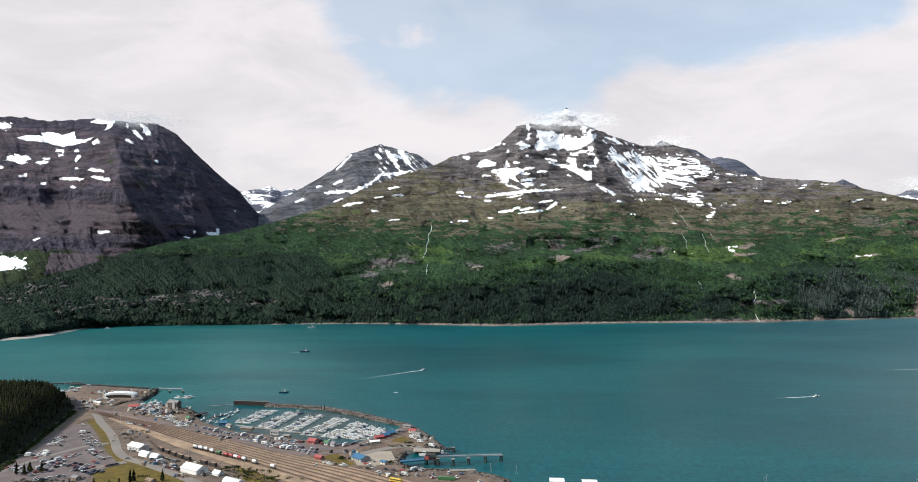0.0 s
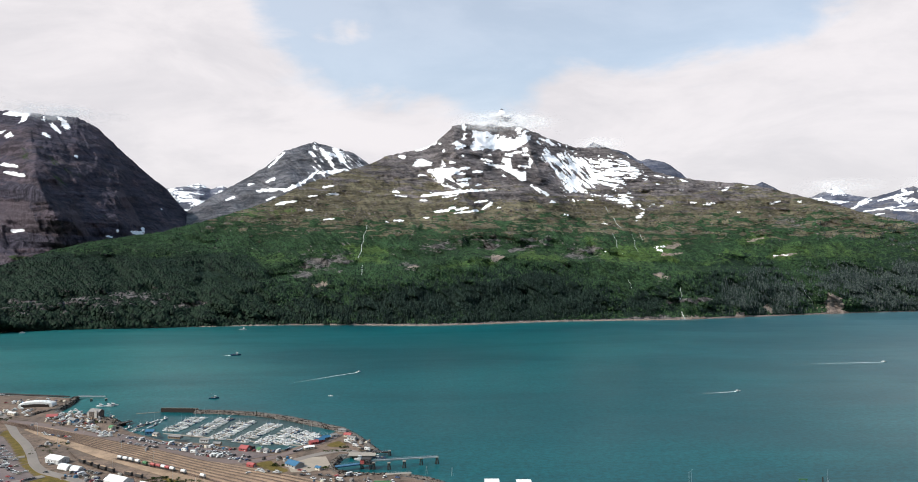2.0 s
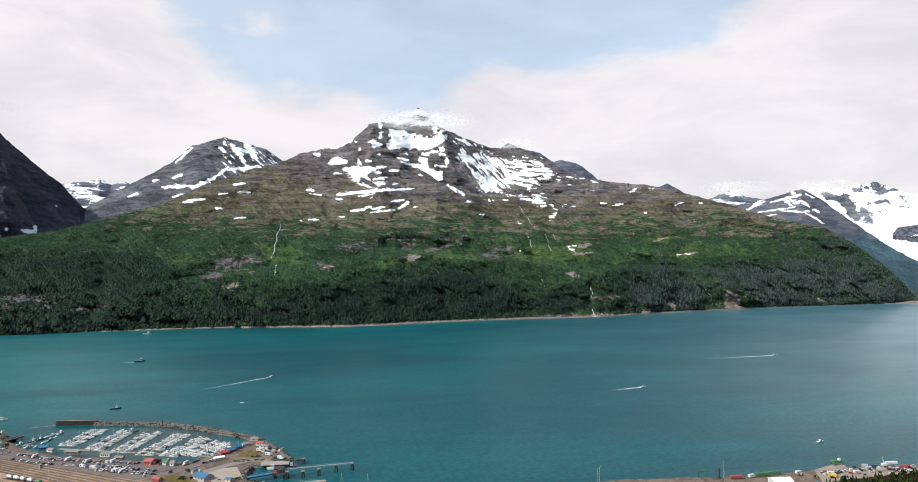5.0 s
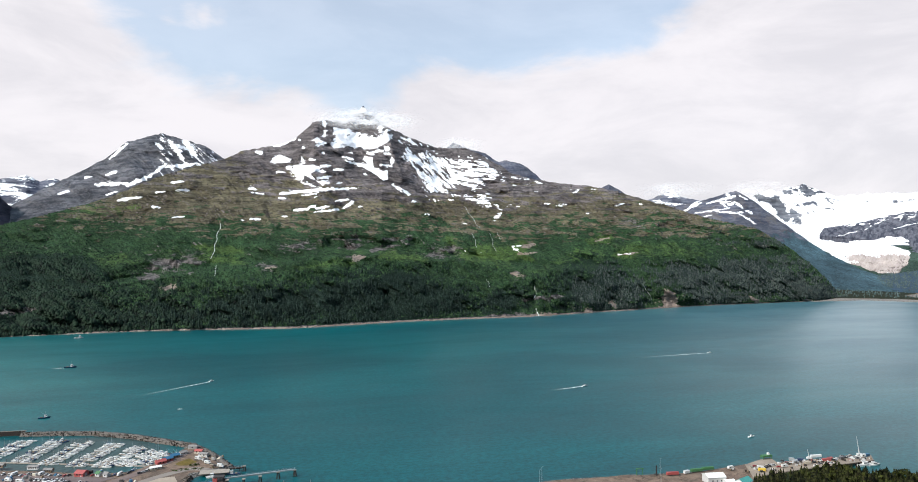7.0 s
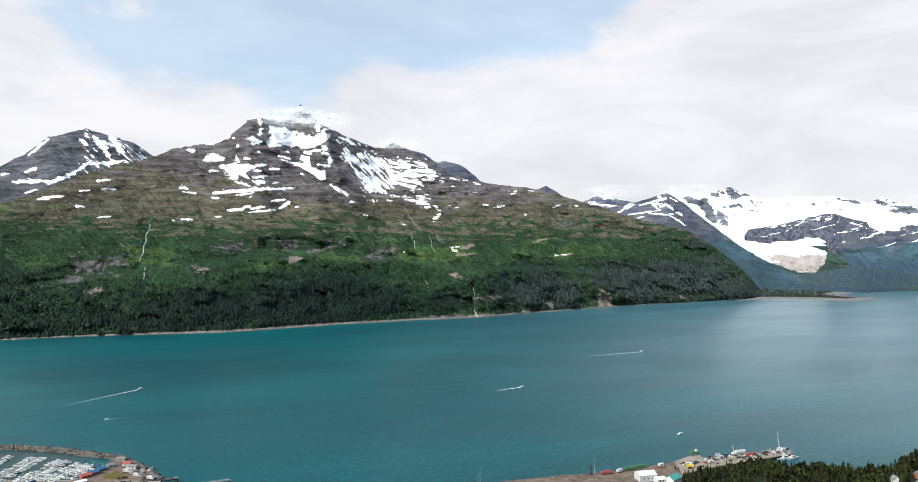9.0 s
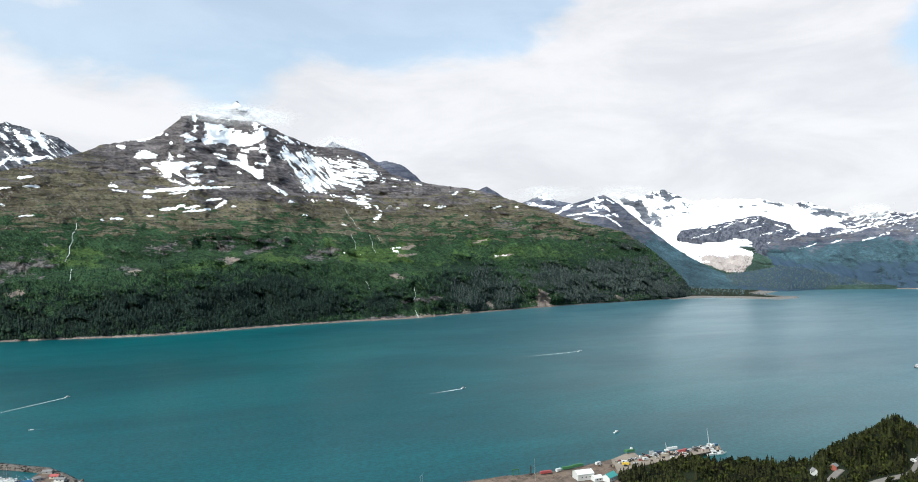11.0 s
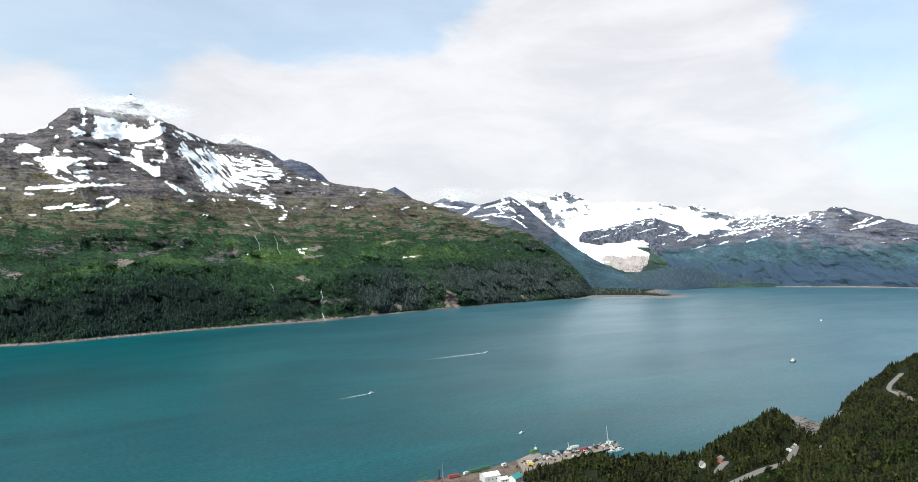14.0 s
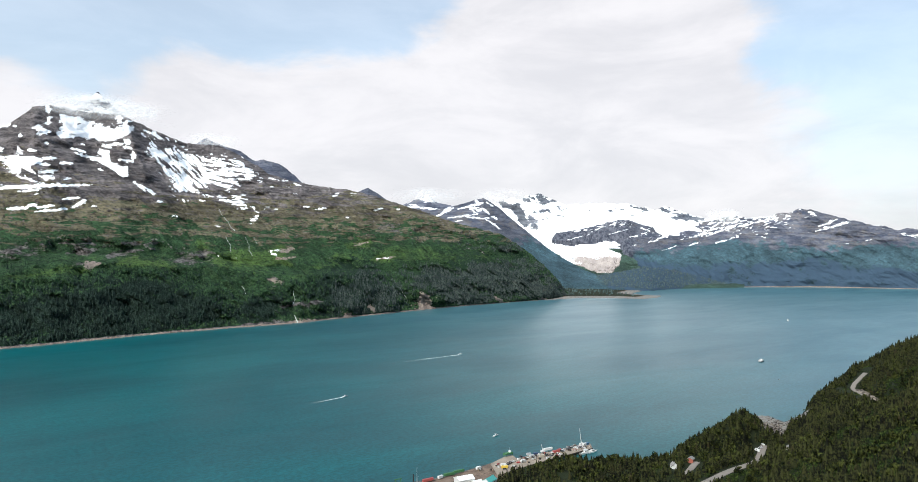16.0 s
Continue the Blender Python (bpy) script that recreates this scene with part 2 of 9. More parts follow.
MAT_WATER = water_material()
MAT_SHINGLE = surf("shingle", (0.30, 0.26, 0.23), 0.95, 0.3, 0.05)
MAT_MAIN = mountain_material("green_mountain", (0.056, 0.050, 0.053), (0.225, 0.198, 0.200), (0.117, 0.103, 0.063), (0.026, 0.062, 0.027), (0.092, 0.155, 0.040), wood=(0.012, 0.028, 0.018), size=1.25)
MAT_LEFT = mountain_material("slate_mountain", (0.030, 0.029, 0.045), (0.094, 0.082, 0.112), (0.088, 0.068, 0.082), (0.030, 0.046, 0.020), (0.08, 0.1, 0.04), size=1.7, scree=(0.118, 0.094, 0.112))
MAT_SECOND = mountain_material("grey_peak", (0.052, 0.057, 0.071), (0.185, 0.184, 0.204), (0.120, 0.108, 0.104), (0.04, 0.06, 0.04), (0.08, 0.1, 0.05), size=1.8)
# rock, brush and wood colours carry the blue of distant haze
MAT_FAR = mountain_material("haze_tinted_mountain", (0.056, 0.066, 0.102), (0.150, 0.156, 0.190), (0.124, 0.116, 0.124), (0.052, 0.096, 0.120), (0.085, 0.142, 0.120), wood=(0.046, 0.078, 0.120), size=1.3, con=0.6)
MAT_ICE = mountain_material("icefield", (0.080, 0.092, 0.12), (0.21, 0.22, 0.25), (0.30, 0.252, 0.240), (0.046, 0.080, 0.064), (0.3, 0.28, 0.26), size=1.3, con=0.6)

# ---- terrain: sheets between a shore line and a ridge line, in bearings and heights as seen from over the harbour ----
EYE = 200.0
_perm = np.random.RandomState(7).permutation(256)
_perm = np.concatenate([_perm, _perm, _perm])


def vnoise(x, y):
    """Smooth gradient noise, about -1..1, on numpy arrays."""
    x, y = np.asarray(x, float), np.asarray(y, float)
    x, y = 0.8 * x + 0.6 * y, 0.8 * y - 0.6 * x
    xi, yi = np.floor(x).astype(int), np.floor(y).astype(int)
    fx, fy = x - xi, y - yi
    sx, sy = fx * fx * fx * (fx * (fx * 6 - 15) + 10), fy * fy * fy * (fy * (fy * 6 - 15) + 10)

    def h(i, j):
        a = _perm[_perm[(xi + i) & 255] + ((yi + j) & 255)] * (2 * math.pi / 256)
        return np.cos(a) * (fx - i) + np.sin(a) * (fy - j)

    return 1.7 * ((h(0, 0) * (1 - sx) + h(1, 0) * sx) * (1 - sy) + (h(0, 1) * (1 - sx) + h(1, 1) * sx) * sy)


def fbm(x, y, octaves=5, gain=0.5, ridged=False):
    s, amp, total = np.zeros_like(np.asarray(x, float)), 1.0, 0.0
    for k in range(octaves):
        v = vnoise(x + 17.3 * k, y - 9.1 * k)
        s += amp * (1.0 - 2.0 * np.abs(v) if ridged else v)
        total += amp
        amp *= gain
        x, y = x * 1.93 + 0.55 * y, y * 1.93 - 0.55 * x
    return s / total


def curve(pts, k, az):
    p = sorted(pts)
    return np.interp(az, [q[0] for q in p], [q[k] for q in p])


def mesh_grid(name, P, mat, attrs=None, smooth=True):
    """A grid of points (rows, columns, 3) as one mesh."""
    R, Cn = P.shape[:2]
    me = bpy.data.meshes.new(name)
    idx = np.arange(R * Cn).reshape(R, Cn)
    q = np.stack([idx[:-1, :-1], idx[:-1, 1:], idx[1:, 1:], idx[1:, :-1]], -1).reshape(-1, 4)
    me.vertices.add(R * Cn)
    me.vertices.foreach_set("co", P.reshape(-1).astype(np.float32))
    me.loops.add(q.size)
    me.loops.foreach_set("vertex_index", q.reshape(-1).astype(np.int32))
    me.polygons.add(len(q))
    me.polygons.foreach_set("loop_start", (np.arange(len(q)) * 4).astype(np.int32))
    me.update(calc_edges=True)
    if smooth:
        me.polygons.foreach_set("use_smooth", np.ones(len(q), bool))
    for key, v in (attrs or {}).items():
        at = me.attributes.new(key, "FLOAT", "POINT")
        at.data.foreach_set("value", np.clip(v, -1, 2).reshape(-1).astype(np.float32))
    me.materials.append(mat)
    return new(name, me)


def seg_dist(X, Y, pts, closed=False):
    """Distance to a polyline, and the share of the way along it."""
    best = np.full(np.shape(X), 1e9)
    n = len(pts)
    for i in range(n if closed else n - 1):
        (ax, ay), (bx, by) = pts[i][:2], pts[(i + 1) % n][:2]
        dx, dy = bx - ax, by - ay
        t = np.clip(((X - ax) * dx + (Y - ay) * dy) / (dx * dx + dy * dy + 1e-9), 0, 1)
        best = np.minimum(best, np.hypot(X - ax - t * dx, Y - ay - t * dy))
    return best


def inside(X, Y, pts):
    r = np.zeros(np.shape(X), bool)
    n = len(pts)
    for i in range(n):
        (ax, ay), (bx, by) = pts[i][:2], pts[(i + 1) % n][:2]
        c = (ay > Y) != (by > Y)
        with np.errstate(divide="ignore", invalid="ignore"):
            r ^= c & (X < (bx - ax) * (Y - ay) / (by - ay + 1e-12) + ax)
    return r


def fields(A, E, polys, width=0.12):
    """1 inside a set of outlines (bearing, height), 0.5 at their ragged rims."""
    out = np.zeros_like(A)
    A, E = A + 0.16 * fbm(A * 1.9 + 3, E * 3.6, 6, 0.66), E + 0.10 * fbm(A * 1.9 - 17, E * 4.2 + 5, 6, 0.66)
    for poly in polys:
        x, y = [q[0] for q in poly], [q[1] for q in poly]
        sel = (A > min(x) - 0.6) & (A < max(x) + 0.6) & (E > min(y) - 0.6) & (E < max(y) + 0.6)
        d = seg_dist(A[sel], E[sel], poly, True)
        out[sel] = np.maximum(out[sel], np.clip(0.5 + 0.5 * np.where(inside(A[sel], E[sel], poly), d, -d) / width, 0, 1))
    return out


def blob(A, E, strokes, soft=0.5):
    """1 inside a set of strokes (bearing, height, bearing, height, half-width in degrees), 0.5 at their rims."""
    out = np.zeros_like(A)
    A, E = (A + 0.15 * fbm(A * 2.2 + 7, E * 4.6, 6, 0.68),
            E + 0.10 * fbm(A * 2.2 - 31, E * 5.0 + 11, 6, 0.68))
    girth = np.clip(0.90 + 0.5 * vnoise(A * 2.3 + 3, E * 4.3) + 0.45 * vnoise(A * 5.1, E * 14.0 + 8) + 0.25 * vnoise(A * 13.0, E * 30.0 - 4), 0.45, 2.2)
    for a0, e0, a1, e1, w in strokes:
        w = w * (1.25 if w > 0.19 else 1.05)
        pad = w * 3
        sel = (A > min(a0, a1) - pad) & (A < max(a0, a1) + pad) & (E > min(e0, e1) - pad) & (E < max(e0, e1) + pad)
        if not sel.any():
            continue
        x, y = A[sel] - a0, E[sel] - e0
        dx, dy = a1 - a0, e1 - e0
        t = np.clip((x * dx + y * dy) / max(dx * dx + dy * dy, 1e-9), 0, 1)
        d = np.hypot(x - t * dx, (y - t * dy) * 1.45) * girth[sel] / (0.5 + 0.6 * np.sqrt(np.clip(1.0 - (2 * t - 1) ** 2, 0.0, 1)) if abs(dx) + abs(dy) > 3 * w else 1.0)
        out[sel] = np.maximum(out[sel], 1.0 - soft * d / w)
    return np.clip(out, 0, 1)


def sheet(name, mat, ridge, base, span, cols, rows, bend, relief, paint, jag=0.12, seed=0.0, back=500.0, cell=300.0, spur=(), lie=2.4, ledge=0.05, flute=0.0, steps=(), carve=(), cliffs=(), foot=120.0):
    """ridge: (bearing, height angle, range); base: (bearing, height angle or None for the waterline, range).
    bend: (share of the climb, share of the way back) pairs. paint(A, E, V, N): surface attributes."""
    az = np.linspace(span[0], span[1], cols)
    er, rr = curve(ridge, 1, az), curve(ridge, 2, az)
    rb = curve(base, 2, az)
    eb = np.array([math.degrees(math.atan2(0.6 - EYE, r)) for r in rb]) if base[0][1] is None else curve(base, 1, az)
    er = np.maximum(er, eb + 0.05)
    teeth = jag * fbm(az * 1.9 + seed, az * 0 + seed * 3.7, 5, 0.6) * np.clip((er - eb) / 2.0, 0, 1)
    v = np.linspace(0, 1, rows)[:, None]
    A = np.broadcast_to(az, (rows, cols))
    E = eb + (er - eb) * v + teeth * v ** 9
    g = np.interp(v, [b[0] for b in bend], [b[1] for b in bend])
    r = rb + (rr - rb) * g
    u, w = A * 52.4, E * 52.4
    edge = np.clip(v * 12, 0, 1) * np.clip((1 - v) * 10, 0.25, 1) * np.clip((er - eb) / 3.0, 0.1, 1)
    wx = u + 30 * fbm(u / 200 + 5, w / 200 + seed, 3)
    wl = w * lie                                                   # way up the slope, as the foot goes
    hill = 0.7 * fbm(wx / cell + seed, wl / cell - seed, 4, 0.5) + 0.3 * fbm((wx + 0.35 * wl) / (cell * 0.45) + seed, wl / (cell * 0.7) - seed, 2, 0.5, True)
    crag = fbm(wx / 58 + seed, wl / 58 + 3, 3, 0.55)
    rise = fbm(wx / 150 + seed, wl / 38 + 3 + wx / 300, 3, 0.55)
    gut = fbm((wx + 0.45 * wl) / 110 + seed, wl / 620 - seed, 4, 0.6, True)
    r = r - relief * edge * (1.7 * hill + (0.15 + 0.9 * np.clip(v - 0.5, 0, 1)) * crag + ledge * rise + flute * gut)
    for az0, lean, wid, amp in spur:
        r = r - amp * np.exp(-np.abs((A - az0 + lean * E + 0.7 * fbm(E * 0.35 + seed, A * 0.05, 2)) / wid) ** 1.3) * np.clip(4 * v * (1.02 - v), 0, 1)
    # ledges: treads and risers along the strata
    step = np.zeros_like(E)
    for per, amp, lo, hi in steps:
        ph = (E + 0.35 * fbm(A * 0.45 + seed, E * 0.5, 4, 0.55) + 0.03 * A) * per
        fr = ph - np.floor(ph)
        body = np.clip(0.55 + 0.9 * fbm(A * 0.8 - 5 + 3 * np.floor(ph), np.floor(ph) * 7.7 + seed, 3), 0, 1.2) * smooth(E, lo, lo + 0.8) * smooth(E, hi, hi - 1.0)
        r = r + amp * body * edge * (smooth(fr, 0.0, 0.45) - fr)
        step = np.maximum(step, body * smooth(fr, 0.5, 0.75))
    if cliffs:
        face = blob(A, E, cliffs, 0.42)
        r = r - 5 * smooth(face, 0.3, 0.7) * fbm(A * 3.2 + seed, E * 0.7, 4, 0.6, True) - 10 * smooth(face, 0.25, 0.8) * np.clip(fbm(A * 0.9, E * 1.4 + 5, 3), -0.5, 1)
    # ravines down the slope
    for line, wid, deep in carve:
        ev = [q[1] for q in line][::-1]
        mid = np.interp(E, ev, [q[0] for q in line][::-1]) + 0.12 * fbm(E * 2.0 + seed, A * 0.2, 3)
        fall = smooth(E, ev[0] - 0.8, ev[0] + 0.3) * smooth(E, ev[-1] + 0.9, ev[-1] - 0.2)
        r = r + deep * fall * np.exp(-np.abs((A - mid) / wid) ** 1.4)
    N = dict(hill=hill, crag=crag, rise=rise, wl=wl, wide=fbm(u / 420 + 9 + seed, w / 210, 4), fine=fbm(u / 45 + 2, w / 22 + seed, 4), band=fbm(u / 130, w / 24 + u / 500 + seed * 2, 5, 0.6), streak=fbm((u + w) / 24, (u - w) / 150 + seed, 5, 0.6))
    a = np.radians(A)
    P = np.stack([r * np.sin(a), r * np.cos(a), EYE + r * np.tan(np.radians(E))], -1)
    du, dv = np.gradient(P, axis=1), np.gradient(P, axis=0)
    nrm = np.cross(du, dv)
    N["steep"] = 1.0 - np.abs(nrm[..., 2]) / (np.linalg.norm(nrm, axis=-1) + 1e-9)      # 0 level, 1 sheer
    N["riser"] = step
    at = paint(A, E, np.broadcast_to(v, A.shape), N)
    # the far side falls away behind the ridge
    tail = []
    for k in (1, 2, 3):
        rk = r[-1] + back * k / 3
        zk = P[-1, :, 2] * (1 - (k / 3) ** 1.3) - 4 * k
        tail.append(np.stack([rk * np.sin(a[-1]), rk * np.cos(a[-1]), zk], -1))
    # and the foot runs out below the lowland
    rf = r[0] - (foot if base[0][1] is not None else 6)
    toe = np.stack([rf * np.sin(a[0]), rf * np.cos(a[0]), np.minimum(P[0, :, 2] - 60, -4) if base[0][1] is not None else P[0, :, 2] - 6], -1)
    full = np.concatenate([toe[None], P, np.array(tail)], 0)
    ob = mesh_grid(name, full, mat, {k: np.concatenate([q[:1], q, np.repeat(q[-1:], 3, 0)], 0) for k, q in at.items()})
    return ob, P, at


def smooth(x, lo, hi):
    t = np.clip((x - lo) / (hi - lo), 0, 1)
    return t * t * (3 - 2 * t)


# the green mountain across the water
MAIN_RIDGE = [(-40, -3.0, 2350), (-33.98, -2.47, 2400), (-31.9, -1.99, 2450), (-28.6, -0.88, 2550), (-25.9, 0.2, 2600), (-22.6, 1.03, 2650),
              (-18.3, 1.72, 2750), (-16, 2.36, 2800), (-12.8, 3.36, 2880), (-10, 4.36, 2960), (-7.1, 5.86, 3080), (-4.64, 6.72, 3150),
              (-1.93, 7.52, 3230), (-0.7, 8.2, 3280), (1.77, 8.69, 3330), (3.25, 9.16, 3370), (4.24, 10.02, 3400), (4.98, 10.73, 3420),
              (5.96, 10.85, 3440), (8.64, 10.6, 3560)]
MAIN_RIDGE += [(10.56, 10.64, 3480), (12.7, 9.72, 3500), (14.1, 9.15, 3560), (15.25, 8.77, 3600), (17.53, 8.77, 3600), (18.87, 8.24, 3560), (20.6, 7.24, 3500),
               (21.5, 6.66, 3450), (24, 6.0, 3420), (26, 5.73, 3400), (28.7, 5.38, 3380), (31, 4.75, 3350), (32.75, 4.2, 3330), (34, 3.85, 3320),
               (36.2, 3.01, 3300), (38.5, 2.41, 3300), (40.7, 1.92, 3300), (42, 1.07, 3310), (43.3, 0.15, 3320), (44.55, -0.98, 3340),
               (45.4, -1.88, 3360), (46.2, -2.98, 3420), (46.9, -3.3, 3440)]
MAIN_SHORE = [(-40, None, 1780), (-33.9, None, 1929), (-31.9, None, 1995), (-29.7, None, 2060), (-28.2, None, 2125), (-24.6, None, 2095), (-19.1, None, 2035), (-12.8, None, 2002), (-9, None, 1990),
              (-4.1, None, 1955), (-0.4, None, 1928), (3, None, 1914), (5.7, None, 1935), (9, None, 1980), (12, None, 2026), (14.4, None, 2060), (16.8, None, 2090), (21.8, None, 2170), (23.8, None, 2203),
              (28, None, 2352), (31.5, None, 2488), (34.7, None, 2642), (39.3, None, 2870), (40.7, None, 2940), (45, None, 3190), (46.2, None, 3370), (46.9, None, 3430)]


def paint_main(A, E, V, N):
    line = 2.9 + 1.1 * N["wide"] + 0.4 * N["band"]                    # where brush gives way to heath
    green = 0.5 + (line - E) * 0.24 + 0.3 * N["fine"] + 0.25 * N["rise"] + 0.45 * N["band"] * smooth(E, 0.5, 2.0) - 0.5 * smooth(N["riser"], 0.3, 0.9) * smooth(E, 0.0, 1.5)
    green += 0.35 * smooth(A, -4, -16) * smooth(E, 6.2, 3.0)
    heath = 0.60 + (5.6 - E) * 0.16 + 0.75 * N["band"] + 0.3 * N["rise"] - 0.25 * smooth(A, 3, 8) * smooth(E, 3.6, 5) - 0.25 * N["riser"] + 0.25 * smooth(A, 2, -4)
    # bright grass on the gentle treads and fans below the cliffs
    meadow = blob(A, E, MEADOWS, 0.4) * (0.62 + 0.5 * N["fine"]) + 0.34 * smooth(np.abs(E - 0.1 + 0.6 * N["wide"]), 1.1, 0.1) + 0.3 * smooth(N["wide"] + 0.5 * N["fine"], 0.15, 0.6) * smooth(E, 3.5, 2.0)
    # extra meadow lightens the eastern half, in place of fuller sun there
    meadow += 0.30 * smooth(N["hill"], 0.0, 0.35) * smooth(A, 12, 22) * smooth(E, -4.5, -1.5) * smooth(E, 3.0, 1.0)
    # conifers, plus a dark wood tone in the west standing in for cloud shade
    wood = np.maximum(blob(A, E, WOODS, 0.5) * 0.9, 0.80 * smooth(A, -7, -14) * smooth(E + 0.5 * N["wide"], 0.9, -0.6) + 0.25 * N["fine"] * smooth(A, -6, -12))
    wood = np.maximum(wood, (0.50 + 0.5 * N["fine"] + 0.4 * N["wide"]) * smooth(E, -1.0, -3.0) * smooth(A, 22, 16))
    wood = np.maximum(wood, (0.30 + 0.6 * N["fine"] + 0.6 * N["wide"]) * smooth(E, -1.6, -3.4) * smooth(A, 31, 26))
    cliff = smooth(N["steep"], 0.48, 0.68)
    bare = blob(A, E, CRAGS, 0.42) * (0.62 + 0.45 * N["crag"] + 0.2 * N["rise"]) + 0.75 * smooth(V, 0.022, 0.004) + 0.22 * smooth(N["rise"], 0.25, 0.6) * smooth(E, -0.3, 0.6)
    bare = np.maximum(bare, (0.05 + 0.4 * N["crag"] + 0.42 * cliff) * smooth(E, -0.9, 0.2) + 0.22 * smooth(E, 6.0, 8.0) * smooth(A, -3, 2))
    bare = np.maximum(bare, blob(A, E, SCARS) * 1.15)
    wood = wood * smooth(blob(A, E, SCARS), 0.45, 0.3)
    snow = np.maximum(blob(A, E, SNOW_MAIN), 0.96 * fields(A, E, SNOW_FIELDS))
    snow = snow - 0.22 * smooth(N["riser"], 0.45, 0.9) * (snow < 0.9)
    zone = smooth(A, 20, 22) * smooth(E, 4.6, 5.2) * smooth(A, 34, 29)
    snow = np.maximum(snow, zone * (0.32 + 0.55 * N["band"] + 0.2 * N["fine"]))
    # specks left on the high ledges
    snow = np.maximum(snow, (0.26 + 0.30 * smooth(N["band"] + 0.6 * N["fine"], 0.25, 0.6)) * smooth(E, 5.2, 6.4) * smooth(A, -1, 2) * smooth(N["riser"], 0.6, 0.2))
    u, w = A * 52.4, E * 52.4
    rib = fbm((u + 1.0 * w + 8 * N["fine"]) / 15, (u - w) / 120, 5, 0.6)       # rock ribs showing through, down the fall line
    rib = rib * smooth(A, 17.5, 15.5) + fbm((w + 0.12 * u) / 9, (u - 0.12 * w) / 60, 5, 0.6) * smooth(A, 15.5, 17.5)
    snow = snow - 0.72 * smooth(rib, -0.04, 0.16) * smooth(A, 11.8, 12.8) - 0.5 * smooth(N["fine"] + 0.6 * N["crag"], 0.3, 0.7) * smooth(A, 12.8, 11.8)
    scree = np.maximum(np.maximum(blob(A, E, SCARS) * 1.25, blob(A, E, SCREES, 0.45) * (0.8 + 0.3 * N["fine"])), 0.95 * smooth(V, 0.011, 0.003))
    wood = wood * smooth(scree, 0.45, 0.3)
    wood = wood * (1.0 - 0.12 * smooth(A, 30, 35))
    bare = bare * (1.0 - 0.03 * smooth(A, -14, -18))       # slightly weaker in the west
    return dict(green=green, heath=heath, meadow=meadow, wood=wood, bare=bare, snow=snow, scree=scree)


SNOW_A1 = [
    (6.72, 10.11, 7.12, 9.51, 0.24), (7.12, 9.41, 8.33, 9.59, 0.41), (7.92, 9.99, 8.12, 9.69, 0.22), (8.33, 9.45, 9.92, 9.33, 0.39), (9.92, 9.35, 11.2, 9.7, 0.33), (9.52, 8.87, 10.31, 9.04, 0.2),
    (10.81, 9.91, 10.97, 10.2, 0.16), (10.41, 10.51, 10.51, 10.02, 0.16), (6.51, 8.93, 7.12, 8.76, 0.18), (7.12, 8.92, 9.12, 8.87, 0.16), (5.71, 10.82, 5.91, 10.37, 0.14), (5.87, 9.93, 5.81, 9.54, 0.12),
    (5.0, 9.25, 5.91, 9.04, 0.2), (5.26, 8.95, 5.34, 8.91, 0.12), (4.04, 8.46, 4.18, 8.76, 0.1), (5.7, 8.28, 5.75, 8.26, 0.1), (1.74, 7.68, 2.96, 7.67, 0.26), (3.98, 7.86, 4.18, 7.4, 0.14),
]
SNOW_A2 = [
    (4.59, 7.66, 5.14, 7.69, 0.12), (0.37, 8.12, 0.92, 8.12, 0.16), (1.84, 8.68, 2.86, 9.01, 0.16), (2.86, 9.01, 3.57, 9.4, 0.1), (3.78, 9.26, 3.8, 9.24, 0.08), (2.86, 7.07, 5.09, 7.05, 0.16),
    (3.67, 6.86, 3.87, 6.25, 0.29), (4.18, 6.76, 4.89, 6.95, 0.2), (5.6, 7.21, 6.31, 7.24, 0.12), (5.3, 6.7, 5.91, 6.78, 0.12), (6.41, 6.88, 7.35, 6.96, 0.12), (5.2, 6.18, 6.41, 6.37, 0.14),
    (5.6, 5.94, 6.31, 5.77, 0.16), (1.94, 6.61, 2.61, 6.61, 0.1), (3.87, 5.85, 5.09, 5.54, 0.1), (2.25, 4.95, 3.87, 5.04, 0.12), (3.87, 5.04, 6.91, 5.42, 0.18), (3.98, 4.8, 5.19, 4.93, 0.08),
]
SNOW_A3 = [
    (6.91, 5.32, 8.71, 5.46, 0.1), (6.61, 5.73, 7.27, 5.86, 0.08), (6.71, 4.35, 7.81, 4.51, 0.1), (4.99, 3.45, 7.31, 3.74, 0.1), (7.31, 3.74, 8.21, 4.34, 0.14), (3.37, 3.56, 4.58, 3.72, 0.12),
    (4.48, 3.76, 5.09, 3.96, 0.1), (5.19, 3.76, 6.21, 3.95, 0.14), (4.89, 4.63, 5.3, 4.73, 0.06), (-0.2, 5.25, 0.41, 5.15, 0.16), (0.0, 4.95, 1.02, 4.83, 0.08), (2.14, 4.54, 2.76, 4.54, 0.08),
    (-0.2, 2.81, 0.72, 2.85, 0.08), (2.45, 3.08, 2.86, 3.08, 0.06), (8.51, 3.9, 9.01, 3.93, 0.06), (7.32, 8.02, 7.62, 7.68, 0.14), (7.62, 7.62, 8.52, 7.46, 0.1), (8.52, 7.4, 9.51, 7.28, 0.2),
]
